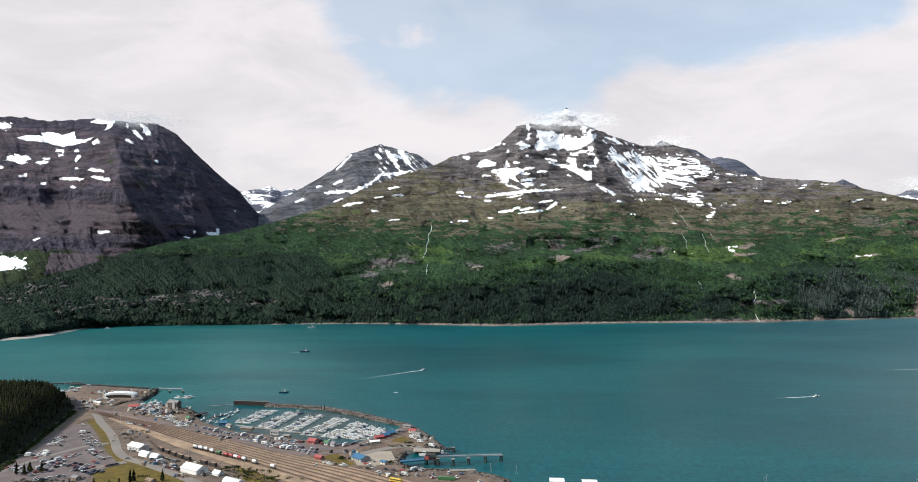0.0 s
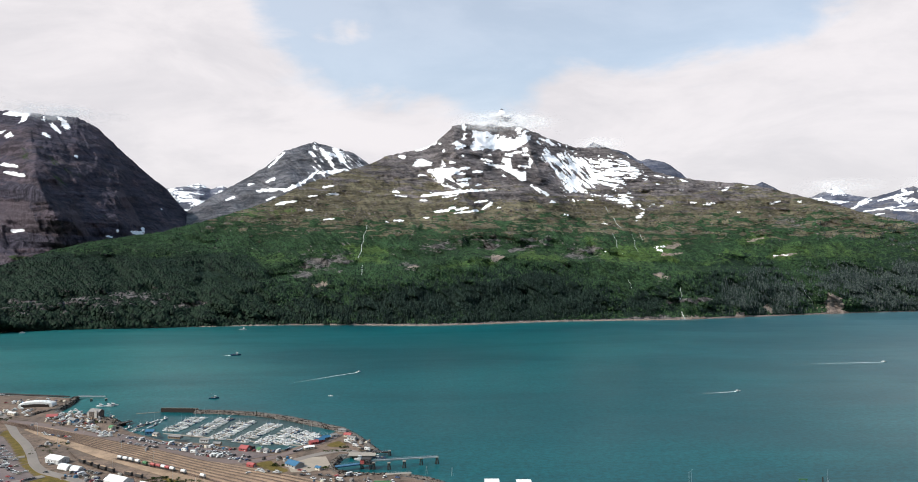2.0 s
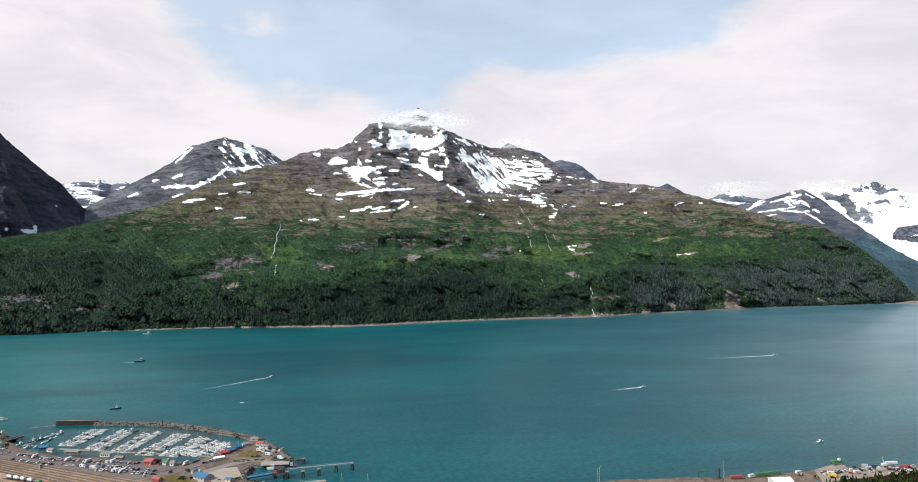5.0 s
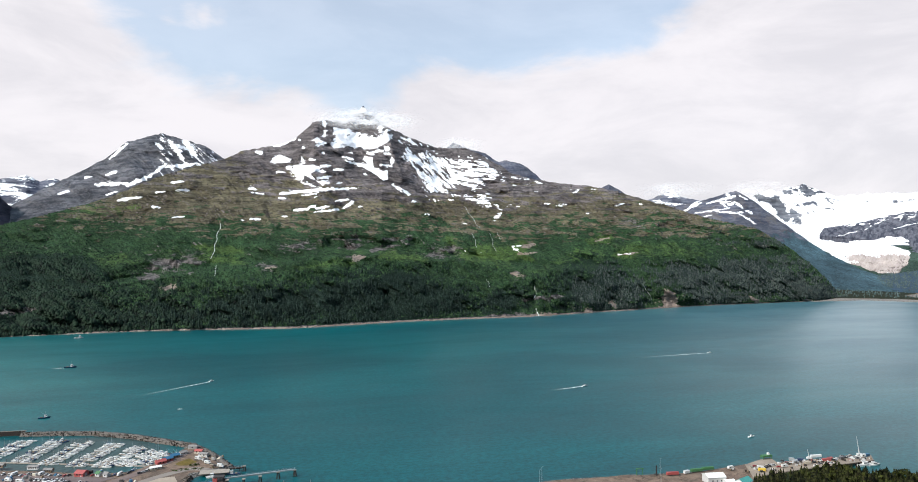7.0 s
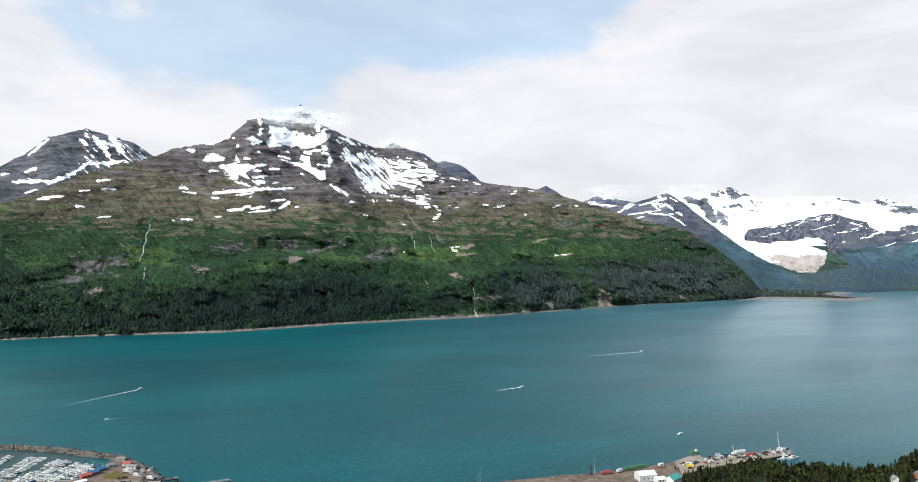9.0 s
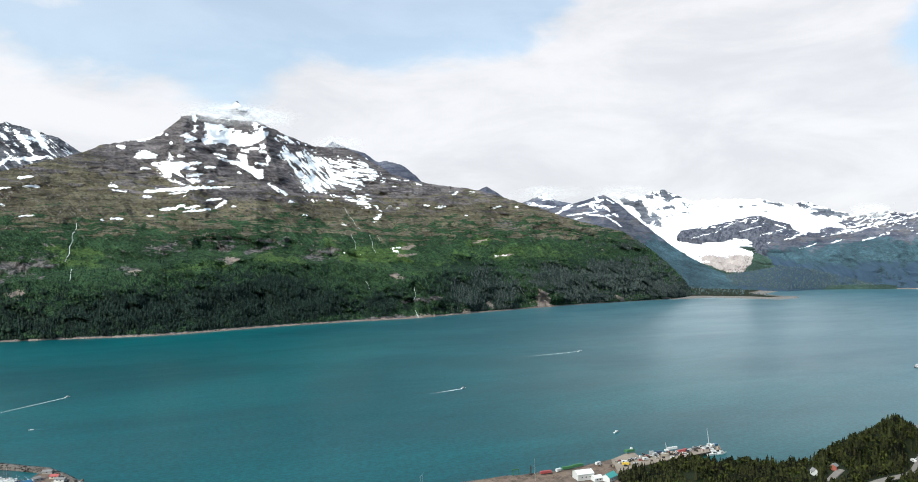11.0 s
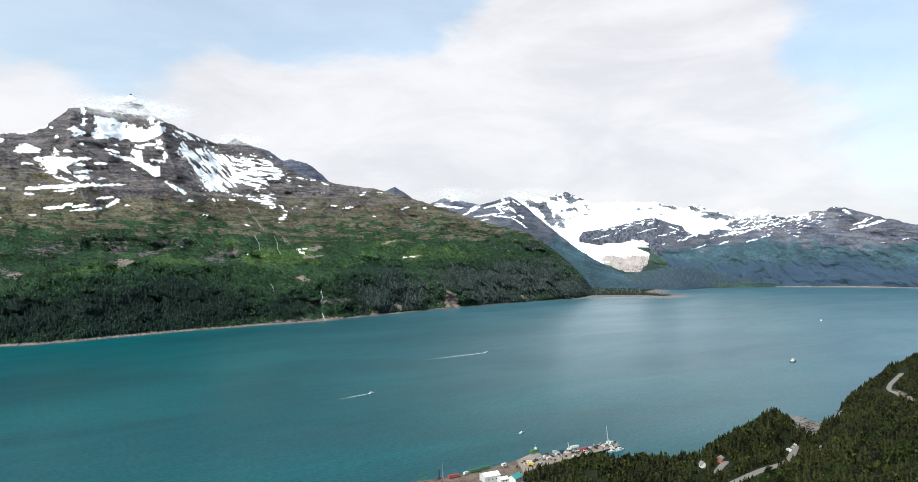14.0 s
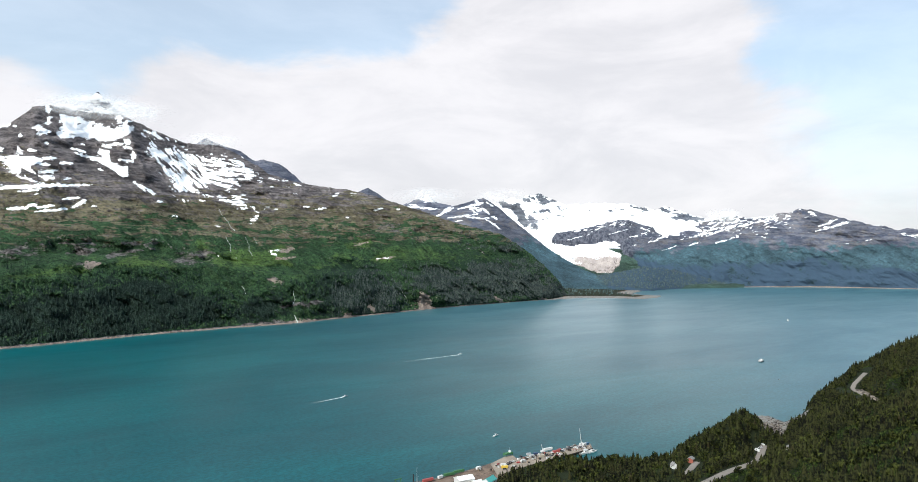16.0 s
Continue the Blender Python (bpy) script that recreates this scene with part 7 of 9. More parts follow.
def add_hull(bm, L, W, H, sheer=0.25, draft=0.35):
    """A hull along x with a raked, flared bow."""
    rows = []
    for k in range(9):
        t = k / 8
        x = -L / 2 + L * t
        w = W / 2 * (1 - max(0.0, (t - 0.45) / 0.55) ** 2.2) + 0.02
        z = H * (1 + sheer * t * t)
        keel = -draft * (1 - max(0.0, (t - 0.7) / 0.3) ** 2)
        xs = x + 0.06 * L * t * t
        rows.append([bm.verts.new(p) for p in ((x, 0, keel), (x, -w * 0.82, 0.05), (xs, -w, z), (xs, -w * 0.86, z), (xs, -w * 0.86, z - 0.15), (xs, w * 0.86, z - 0.15), (xs, w * 0.86, z), (xs, w, z), (x, w * 0.82, 0.05))])
    for a, b in zip(rows, rows[1:]):
        for i in range(9):
            bm.faces.new((a[i], a[(i + 1) % 9], b[(i + 1) % 9], b[i]))
    bm.faces.new(rows[0][::-1])
    bm.faces.new(rows[-1])
    bmesh.ops.recalc_face_normals(bm, faces=bm.faces)


def make_boat(kind, L, label, hull_mat, group=""):
    names = {"cruiser": "motor_boat", "sail": "sailing_boat", "fisher": "fishing_boat", "skiff": "small_boat"}
    ob = root(names[kind], label, names[kind].replace("_", " "), group)
    W, H = L * 0.29, L * 0.12
    bm = bmesh.new()
    add_hull(bm, L, W, H)
    part("hull", bm, hull_mat, ob)
    if kind == "cruiser":
        part("cabin", bm_box(-L * 0.16, L * 0.22, -W * 0.36, W * 0.36, H - 0.1, H + L * 0.13, 0.84, 0.06), MAT_WHITE, ob)
        part("windscreen", bm_box(-L * 0.12, L * 0.205, -W * 0.365, W * 0.365, H + L * 0.05, H + L * 0.095, 0.9), MAT_GLASS, ob)
        part("flybridge", bm_box(-L * 0.14, L * 0.06, -W * 0.3, W * 0.3, H + L * 0.13, H + L * 0.17, 0.92), MAT_WHITE, ob)
        part("radar_arch", bm_box(-L * 0.2, -L * 0.16, -W * 0.36, W * 0.36, H + L * 0.17, H + L * 0.2, 0.9), MAT_WHITE, ob)
    elif kind == "sail":
        part("cabin", bm_box(-L * 0.1, L * 0.22, -W * 0.26, W * 0.26, H - 0.1, H + L * 0.05, 0.8, 0.05), MAT_WHITE, ob)
        part("mast", bm_tube((L * 0.08, 0, H), (L * 0.08, 0, H + L * 1.15), 0.09, 6, 0.05), MAT_STEEL, ob)
        part("boom", bm_tube((L * 0.08, 0, H + L * 0.13), (-L * 0.34, 0, H + L * 0.14), 0.14, 6), MAT_BLUE, ob)
    elif kind == "fisher":
        part("wheelhouse", bm_box(L * 0.02, L * 0.26, -W * 0.32, W * 0.32, H - 0.1, H + L * 0.2, 0.92, 0.06), MAT_WHITE, ob)
        part("window", bm_box(L * 0.04, L * 0.263, -W * 0.325, W * 0.325, H + L * 0.11, H + L * 0.16, 0.97), MAT_GLASS, ob)
        part("mast", bm_tube((L * 0.1, 0, H + L * 0.19), (L * 0.1, 0, H + L * 0.55), 0.10, 6), MAT_STEEL, ob)
        part("boom", bm_tube((L * 0.1, 0, H + L * 0.25), (-L * 0.3, 0, H + L * 0.48), 0.08, 6), MAT_STEEL, ob)
        part("deck_gear", bm_box(-L * 0.3, -L * 0.1, -W * 0.25, W * 0.25, H - 0.15, H + 0.5, 0.8), MAT_BROWN, ob)
    else:
        part("console", bm_box(-L * 0.05, L * 0.1, -W * 0.2, W * 0.2, H - 0.1, H + 0.7, 0.85), MAT_WHITE, ob)
        part("outboard_motor", bm_box(-L * 0.53, -L * 0.48, -0.2, 0.2, 0.2, H + 0.4, 0.9), MAT_DARK, ob)
    return ob


def make_house(name, w, d, h, rise, wall, roof, label, category="building", windows=2, door=True, over=0.4, group=""):
    """A gabled building, ridge along x; w along x, d along y."""
    ob = root(name, label, category, group)
    bm = bmesh.new()
    a = [bm.verts.new(p) for p in ((-w / 2, -d / 2, 0), (w / 2, -d / 2, 0), (w / 2, d / 2, 0), (-w / 2, d / 2, 0), (-w / 2, -d / 2, h), (w / 2, -d / 2, h), (w / 2, d / 2, h), (-w / 2, d / 2, h), (-w / 2, 0, h + rise), (w / 2, 0, h + rise))]
    for q in ((0, 1, 5, 4), (2, 3, 7, 6), (1, 2, 6, 9, 5), (3, 0, 4, 8, 7), (3, 2, 1, 0)):
        bm.faces.new([a[i] for i in q])
    part("wall", bm, wall, ob)
    for s in (-1, 1):
        bm = bmesh.new()
        y1, z1 = s * (d / 2 + over), h - over * rise / (d / 2)
        v = [bm.verts.new(p) for p in ((-w / 2 - over, 0, h + rise + 0.05), (w / 2 + over, 0, h + rise + 0.05), (w / 2 + over, y1, z1 + 0.05), (-w / 2 - over, y1, z1 + 0.05), (-w / 2 - over, 0, h + rise + 0.3), (w / 2 + over, 0, h + rise + 0.3), (w / 2 + over, y1, z1 + 0.27), (-w / 2 - over, y1, z1 + 0.27))]
        for q in ((0, 1, 2, 3), (7, 6, 5, 4), (0, 4, 5, 1), (1, 5, 6, 2), (2, 6, 7, 3), (3, 7, 4, 0)):
            bm.faces.new([v[i] for i in q])
        bmesh.ops.recalc_face_normals(bm, faces=bm.faces)
        part("roof", bm, roof, ob)
    for s in (-1, 1):
        for k in range(windows):
            x = -w / 2 + w * (k + 1) / (windows + 1)
            part("window", bm_box(x - 0.6, x + 0.6, s * d / 2 - 0.05, s * d / 2 + 0.05, h * 0.4, h * 0.4 + 1.2), MAT_GLASS, ob)
    if door:
        part("door", bm_box(w / 2 - 0.04, w / 2 + 0.05, -min(2, d * 0.2), min(2, d * 0.2), 0, min(h * 0.85, 3.6)), MAT_GREY, ob)
    return ob


def make_arch(name, w, d, h, mat, label, category="storage tent", legs=0.0, ribs=4):
    """A round-roofed shed along x."""
    ob = root(name, label, category)
    bm = bmesh.new()
    rows = []
    for x in (-w / 2, w / 2):
        row = [bm.verts.new((x, -d / 2, 0))]
        row += [bm.verts.new((x, -d / 2 * math.cos(math.pi * k / 10), legs + (h - legs) * math.sin(math.pi * k / 10))) for k in range(11)]
        row += [bm.verts.new((x, d / 2, 0))]
        rows.append(row)
    for i in range(12):
        bm.faces.new((rows[0][i], rows[1][i], rows[1][i + 1], rows[0][i + 1]))
    bm.faces.new(rows[0])
    bm.faces.new(rows[1][::-1])
    bmesh.ops.recalc_face_normals(bm, faces=bm.faces)
    part("cover", bm, mat, ob)
    for k in range(ribs):
        x = -w / 2 + w * (k + 0.5) / ribs
        bm = bmesh.new()
        prev = None
        for j in range(11):
            p = Vector((x, -d / 2 * 1.01 * math.cos(math.pi * j / 10), legs + (h * 1.01 - legs) * math.sin(math.pi * j / 10)))
            if prev:
                add_tube(bm, prev, p, 0.10, 4)
            prev = p
        part("rib", bm, MAT_STEEL, ob)
    if d > 40:
        # dark panels in place of the shaded open bays
        for k in range(7):
            part("bay_door", bm_box(-w / 2 - 0.12, -w / 2 + 0.02, d * (k - 3) * 0.115 - 2.4, d * (k - 3) * 0.115 + 2.4, 0, h * (0.62 - 0.03 * abs(k - 3) ** 1.5)), MAT_TIMBER, ob)
    else:
        part("door", bm_box(w / 2 - 0.02, w / 2 + 0.06, -d * 0.22, d * 0.22, 0, h * 0.62), MAT_GREY, ob)
    return ob


def make_container(mat, label, L=12.2):
    ob = root("shipping_container", label, "container")
    part("body", bm_box(-L / 2, L / 2, -1.22, 1.22, 0.1, 2.6, 1.0, 0.05), mat, ob)
    n = int(L / 0.6)
    for s in (-1, 1):
        rows = []
        for k in range(n * 2 + 1):
            x, o = -L / 2 + 0.1 + (L - 0.2) * k / (n * 2), s * (1.225 + 0.07 * (k % 2))
            rows.append([(x, o, 0.25), (x, o, 2.45)])
        mesh_grid("corrugated_side", np.array(rows), mat, smooth=False).parent = ob
    part("door", bm_box(L / 2 - 0.02, L / 2 + 0.06, -1.1, 1.1, 0.25, 2.45), mat, ob)
    return ob


def make_wagon(kind, mat, label, L):
    ob = root("railway_wagon", label, "railway wagon")
    part("underframe", bm_box(-L / 2, L / 2, -1.2, 1.2, 1.0, 1.3), MAT_DARK, ob)
    if kind == "tank":
        part("tank", bm_tube((-L * 0.47, 0, 2.6), (L * 0.47, 0, 2.6), 1.35, 12), mat, ob)
        part("dome", bm_tube((0, 0, 3.8), (0, 0, 4.3), 0.5, 8), mat, ob)
    elif kind == "hopper":
        part("body", bm_box(-L * 0.48, L * 0.48, -1.4, 1.4, 1.3, 3.6, 0.96, 0.08), mat, ob)
        part("load", bm_box(-L * 0.44, L * 0.44, -1.1, 1.1, 3.5, 3.9, 0.7), MAT_BED, ob)
    else:
        part("body", bm_box(-L * 0.48, L * 0.48, -1.4, 1.4, 1.3, 4.0, 0.99, 0.08), mat, ob)
        part("roof", bm_box(-L * 0.48, L * 0.48, -1.3, 1.3, 4.0, 4.15, 0.95), MAT_ROOF, ob)
    for sx in (-0.34, 0.34):
        bm = bmesh.new()
        for dx in (-0.9, 0.9):
            for sy in (-0.75, 0.75):
                add_tube(bm, (L * sx + dx, sy - 0.07, 0.45), (L * sx + dx, sy + 0.07, 0.45), 0.45, 8)
            add_tube(bm, (L * sx + dx, -0.75, 0.45), (L * sx + dx, 0.75, 0.45), 0.08, 5)
        add_box(bm, L * sx - 1.2, L * sx + 1.2, -0.95, 0.95, 0.5, 1.0)
        part("bogie", bm, MAT_DARK, ob)
    return ob


def make_pole(h, label):
    ob = root("lamp_post", label, "lamp post", "harbour lamp posts")
    part("post", bm_tube((0, 0, 0), (0, 0, h), 0.16, 6, 0.09), MAT_STEEL, ob)
    part("lamp_arm", bm_tube((0, 0, h - 0.1), (1.6, 0, h + 0.1), 0.06, 5), MAT_STEEL, ob)
    part("lamp_head", bm_box(1.4, 2.1, -0.2, 0.2, h, h + 0.16, 0.8), MAT_GREY, ob)
    return ob


# ---- marina ----
MARINA_YAW = -31.0
BOATS = [make_boat("cruiser", 8.6, "white cabin cruiser moored at a marina float", MAT_WHITE, "boats in the marina"),
         make_boat("cruiser", 7.2, "small white cabin cruiser moored at a marina float", MAT_WHITE, "boats in the marina"),
         make_boat("sail", 8.8, "white sailing boat with a blue boom cover in the marina", MAT_WHITE, "boats in the marina"),
         make_boat("fisher", 9.4, "white fishing boat with mast and boom in the marina", MAT_WHITE, "boats in the marina"),
         make_boat("fisher", 9.0, "dark blue fishing boat in the marina", MAT_HULLBLUE, "boats in the marina"),
         make_boat("skiff", 6.0, "small open white boat in the marina", MAT_WHITE, "boats in the marina")]
berths = []
DOCK_A = [(-257.1, 807.6), (-223.9, 783.4), (-195.1, 768.1), (-167.5, 753.4), (-142.5, 743.9), (-121.7, 741.6), (-102.7, 741.7)]
DOCK_B = [(-238.8, 877.1), (-206.4, 864.3), (-174.2, 851.8), (-141.4, 830.8), (-112.3, 810.8), (-91.7, 789.1), (-76.4, 771.0)]


def make_float(a, b, width, label, category="dock", fingers=True):
    d = Vector((b[0] - a[0], b[1] - a[1], 0))
    L, yaw = d.length, math.degrees(math.atan2(d.y, d.x))
    ob = root("floating_dock", label, category, "floats of the marina")
    n = max(2, int(L / 12))
    for k in range(n):
        part("pontoon", bm_box(L * k / n + 0.1, L * (k + 1) / n - 0.1, -width / 2, width / 2, -0.2, 0.55, 1.0, 0.05), MAT_DECK, ob)
    for k in range(n + 1):
        part("timber_post", bm_tube((L * k / n, width / 2 + 0.3, -3), (L * k / n, width / 2 + 0.3, 3.4), 0.18, 6), MAT_TIMBER, ob)
    if fingers:
        for k in range(int(L / 8)):
            for s in (-1, 1):
                part("finger_float", bm_box(8 * k + 3.6, 8 * k + 4.4, s * 5 - 4.2, s * 5 + 4.2, -0.1, 0.45), MAT_DECK, ob)
    put_at(ob, a[0], a[1], 0, yaw)
    return L, yaw


for a, b in zip(DOCK_A, DOCK_B):
    L, yaw = make_float(a, b, 2.4, "weathered floating dock between rows of moored boats")
    u = Vector((math.cos(radians(yaw)), math.sin(radians(yaw)), 0))
    s = Vector((-u.y, u.x, 0))
    for k in range(int(L / 4.8)):
        for side in (-1, 1):
            if rng.uniform() < 0.12:
                continue
            p = Vector((*a, 0)) + u * (2.2 + 4.8 * k) + s * side * (6.0 + rng.uniform(-0.5, 0.4))
            berths.append((p.x, p.y, yaw + (90 if side > 0 else -90) + (180 if rng.uniform() < 0.35 else 0) + rng.uniform(-4, 4)))
make_float((-260.6, 799.3), (-96.7, 734.7), 2.6, "long walkway float along the marina's shore", fingers=False)
for i, (bx, by, yaw) in enumerate(berths):
    src = BOATS[rng.choice(6, p=[0.28, 0.24, 0.15, 0.12, 0.13, 0.08])]
    copy_thing(src, at(bx, by, 0, yaw, rng.uniform(0.95, 1.25)))
for k, bt in enumerate(BOATS):
    put_at(bt, *[((-295.1, 813.0)), ((-286.7, 813.1)), ((-285.0, 830.3)), ((-308.8, 827.3)), ((-283.1, 839.3)), ((-281.4, 851.5))][k], 0, 40 + 9 * k)
make_float((-302.7, 818.7), (-285.1, 867.2), 2.4, "outer float with a few moored boats", fingers=False)
make_float((-327.0, 900.4), (-300.0, 907.5), 1.6, "low floating boom off the harbour mouth", fingers=False)
for bx, by, yaw in [(-299.2, 836.2, 60), (-294.2, 842.3, 60), (-289.7, 854.6, 60), (-286.7, 860.8, 60), (-352.5, 883.3, 20), (-281.4, 867.2, 70)]:
    copy_thing(BOATS[rng.randint(0, 5)], at(bx, by, 0, yaw, 1.15))
# the small basin west of the pier
for bx, by in [(-630.7, 986.6), (-630.3, 999.3), (-612.9, 982.5), (-611.5, 999.3), (-597.0, 986.7), (-597.8, 999.4), (-565.7, 962.5), (-567.8, 974.5), (-561.2, 974.5), (-565.6, 991.0), (-550.1, 978.7), (-558.3, 1003.8), (-546.2, 943.1), (-553.2, 1021.4)]:
    copy_thing(BOATS[rng.choice(5, p=[0.45, 0.2, 0.1, 0.2, 0.05])], at(bx, by, 0, rng.uniform(20, 60), rng.uniform(1.7, 2.6)))
for bx, by in [(-388.8, 947.6), (-378.3, 947.6), (-374.9, 951.5)]:
    copy_thing(BOATS[0], at(bx, by, 0, rng.uniform(-20, 10), 1.5))

# ---- breakwater ----
BREAK = [(-253.7, 900.7), (-217.4, 893.9), (-172.6, 880.7), (-126.8, 852.0), (-86.5, 816.5), (-60.4, 794.5), (-41.4, 758.6), (-19.1, 702.0)]


def mound(name, line, half, top, mat, label):
    P = [Vector((p[0], p[1], 0)) for p in line]
    fine = []
    for a, b in zip(P, P[1:]):
        n = max(1, int((b - a).length / 3))
        fine += [a.lerp(b, k / n) for k in range(n)]
    fine.append(P[-1])
    rows = []
    prof = [(-1.0, -2.5), (-0.72, 0.3), (-0.3, top), (0.3, top), (0.72, 0.3), (1.0, -2.5)]
    for i, p in enumerate(fine):
        d = (fine[min(i + 1, len(fine) - 1)] - fine[max(i - 1, 0)]).normalized()
        s = Vector((d.y, -d.x, 0))
        rows.append([(p.x + s.x * half * k + rng.uniform(-.5, .5), p.y + s.y * half * k + rng.uniform(-.5, .5), z + rng.uniform(-.5, .5)) for k, z in prof])
    ob = mesh_grid(name, np.array(rows), mat, smooth=False)
    return tagged(ob, label, "breakwater"), fine


ROCKS = []
for k in range(4):
    bm = bmesh.new()
    bmesh.ops.create_icosphere(bm, subdivisions=1, radius=1.0)
    for v in bm.verts:
        v.co *= rng.uniform(0.7, 1.15)
        v.co.z *= 0.7
    me = bpy.data.meshes.new("rock")
    bm.to_mesh(me)
    bm.free()
    me.materials.append(MAT_ROCK)
    ROCKS.append(me)


def rocks(owner, spots, lo, hi):
    for x, y, z in spots:
        r = new("rock", ROCKS[rng.randint(4)])
        r.parent = owner
        s = rng.uniform(lo, hi)
        r.matrix_local = Matrix.LocRotScale((x, y, z), Euler(rng.uniform(0, 6.28, 3)), (s, s * rng.uniform(.7, 1.2), s))


BREAKWATER, fine = mound("breakwater", BREAK, 7.5, 3.6, MAT_ROCK, "long brown rock breakwater guarding the marina")
spots = []
for k in range(200):
    p = fine[int(len(fine) * k / 200)]
    o = rng.uniform(-5.0, 5.0, 2)
    spots.append((p.x + o[0], p.y + o[1], 3.4 - 0.42 * np.hypot(*o)))
rocks(BREAKWATER, spots, 0.45, 0.85)
RUBBLE = [(np.array([tuple(v.co) for v in me.vertices]), np.array([tuple(p.vertices) for p in me.polygons])) for me in ROCKS]
MAT_RUBBLE = leaf_mat("rubble", (0.018, 0.014, 0.011), (0.185, 0.152, 0.128))


def rubble(line, half, top, n, lo, hi, label):
    """Loose stones over a bank, too many to count."""
    i = rng.randint(1, len(line) - 1, n)
    k = rng.uniform(-0.95, 0.95, n)
    P = np.array([tuple(p) for p in line])
    d = P[i + 1] - P[i - 1]
    d /= np.linalg.norm(d, axis=1)[:, None] + 1e-9
    spot = P[i] + np.stack([d[:, 1], -d[:, 0], 0 * k], -1) * (half * k)[:, None] + np.stack([rng.uniform(-1.5, 1.5, n), rng.uniform(-1.5, 1.5, n), 0 * k], -1)
    spot[:, 2] = np.interp(np.abs(k), [0, 0.3, 0.72, 1.0], [top, top, 0.4, -1.5])
    s = lo + (hi - lo) * rng.uniform(size=n) ** 2
    scatter("rubble", RUBBLE, spot, s, s * rng.uniform(0.9, 1.4, n), MAT_RUBBLE, label, "stones")


rubble(fine, 7.0, 3.3, 5200, 0.35, 1.0, "jumbled brown and grey stones of the breakwater")
# riprap along the harbour's shores
RIP, fine2 = mound("rock_revetment", [(-55.0, 685.5), (-59.1, 666.1), (-59.7, 647.8), (-45.4, 633.8), (-23.5, 628.8), (3.4, 625.5), (24.4, 615.8), (44.1, 597.1)], 5.0, 2.9, MAT_ROCK, "brown riprap along the ferry basin")
spots = []
for k in range(100):
    p = fine2[int(len(fine2) * k / 100)]
    o = rng.uniform(-4, 4, 2)
    spots.append((p.x + o[0], p.y + o[1], 2.4 - 0.4 * np.hypot(*o)))
rocks(RIP, spots, 0.7, 1.4)
rubble(fine2, 5.0, 2.9, 1300, 0.5, 1.3, "dark stones of the riprap by the ferry basin")
RIP, fine3 = mound("rock_revetment", [(-443.9, 1000.0), (-435.8, 967.0), (-432.7, 928.6), (-445.9, 907.0), (-449.4, 886.3)], 6.0, 4.0, MAT_ROCK, "dark riprap bank below the pier building")
rocks(RIP, [(fine3[int(len(fine3) * k / 70)].x + rng.uniform(-4, 4), fine3[int(len(fine3) * k / 70)].y + rng.uniform(-4, 4), 2.6) for k in range(70)], 0.8, 1.5)
rubble(fine3, 6.0, 4.0, 900, 0.5, 1.6, "dark stones of the bank below the pier building")


def timber_wall(a, b, h, label):
    d = Vector((b[0] - a[0], b[1] - a[1], 0))
    L, yaw = d.length, math.degrees(math.atan2(d.y, d.x))
    ob = root("timber_wave_wall", label, "sea wall")
    n = int(L / 1.2)
    me = None
    for k in range(n):
        if me is None:
            me = part("plank", bm_box(-0.56, 0.56, -0.25, 0.25, -2, h), MAT_TIMBER, ob).data
            continue
        o = new("plank", me)
        o.parent = ob
        o.location = (1.2 * k, rng.uniform(-0.06, 0.06), rng.uniform(-0.15, 0.15))
    part("cap_beam", bm_box(-0.6, L, -0.4, 0.4, h - 0.1, h + 0.35), MAT_DECK, ob)
    put_at(ob, a[0], a[1], 0, yaw)


timber_wall((-298.4, 907.5), (-249.1, 900.7), 5.6, "dark timber wave wall at the end of the breakwater")

# ---- ferry dock, piers and dolphins ----


def make_dolphin(x, y, h, label="cluster of dark timber piles bound at the top", yaw=0.0):
    ob = root("mooring_dolphin", label, "mooring dolphin", "mooring dolphins")
    for k in range(7):
        a = k * 6.283 / 7
        part("timber_post", bm_tube((2.2 * math.cos(a), 2.2 * math.sin(a), -4), (0.8 * math.cos(a), 0.8 * math.sin(a), h), 0.32, 6), MAT_TIMBER, ob)
    part("cap", bm_box(-1.6, 1.6, -1.6, 1.6, h - 0.3, h + 0.4, 0.95, 0.1), MAT_DECK, ob)
    return put_at(ob, x, y, 0, yaw)


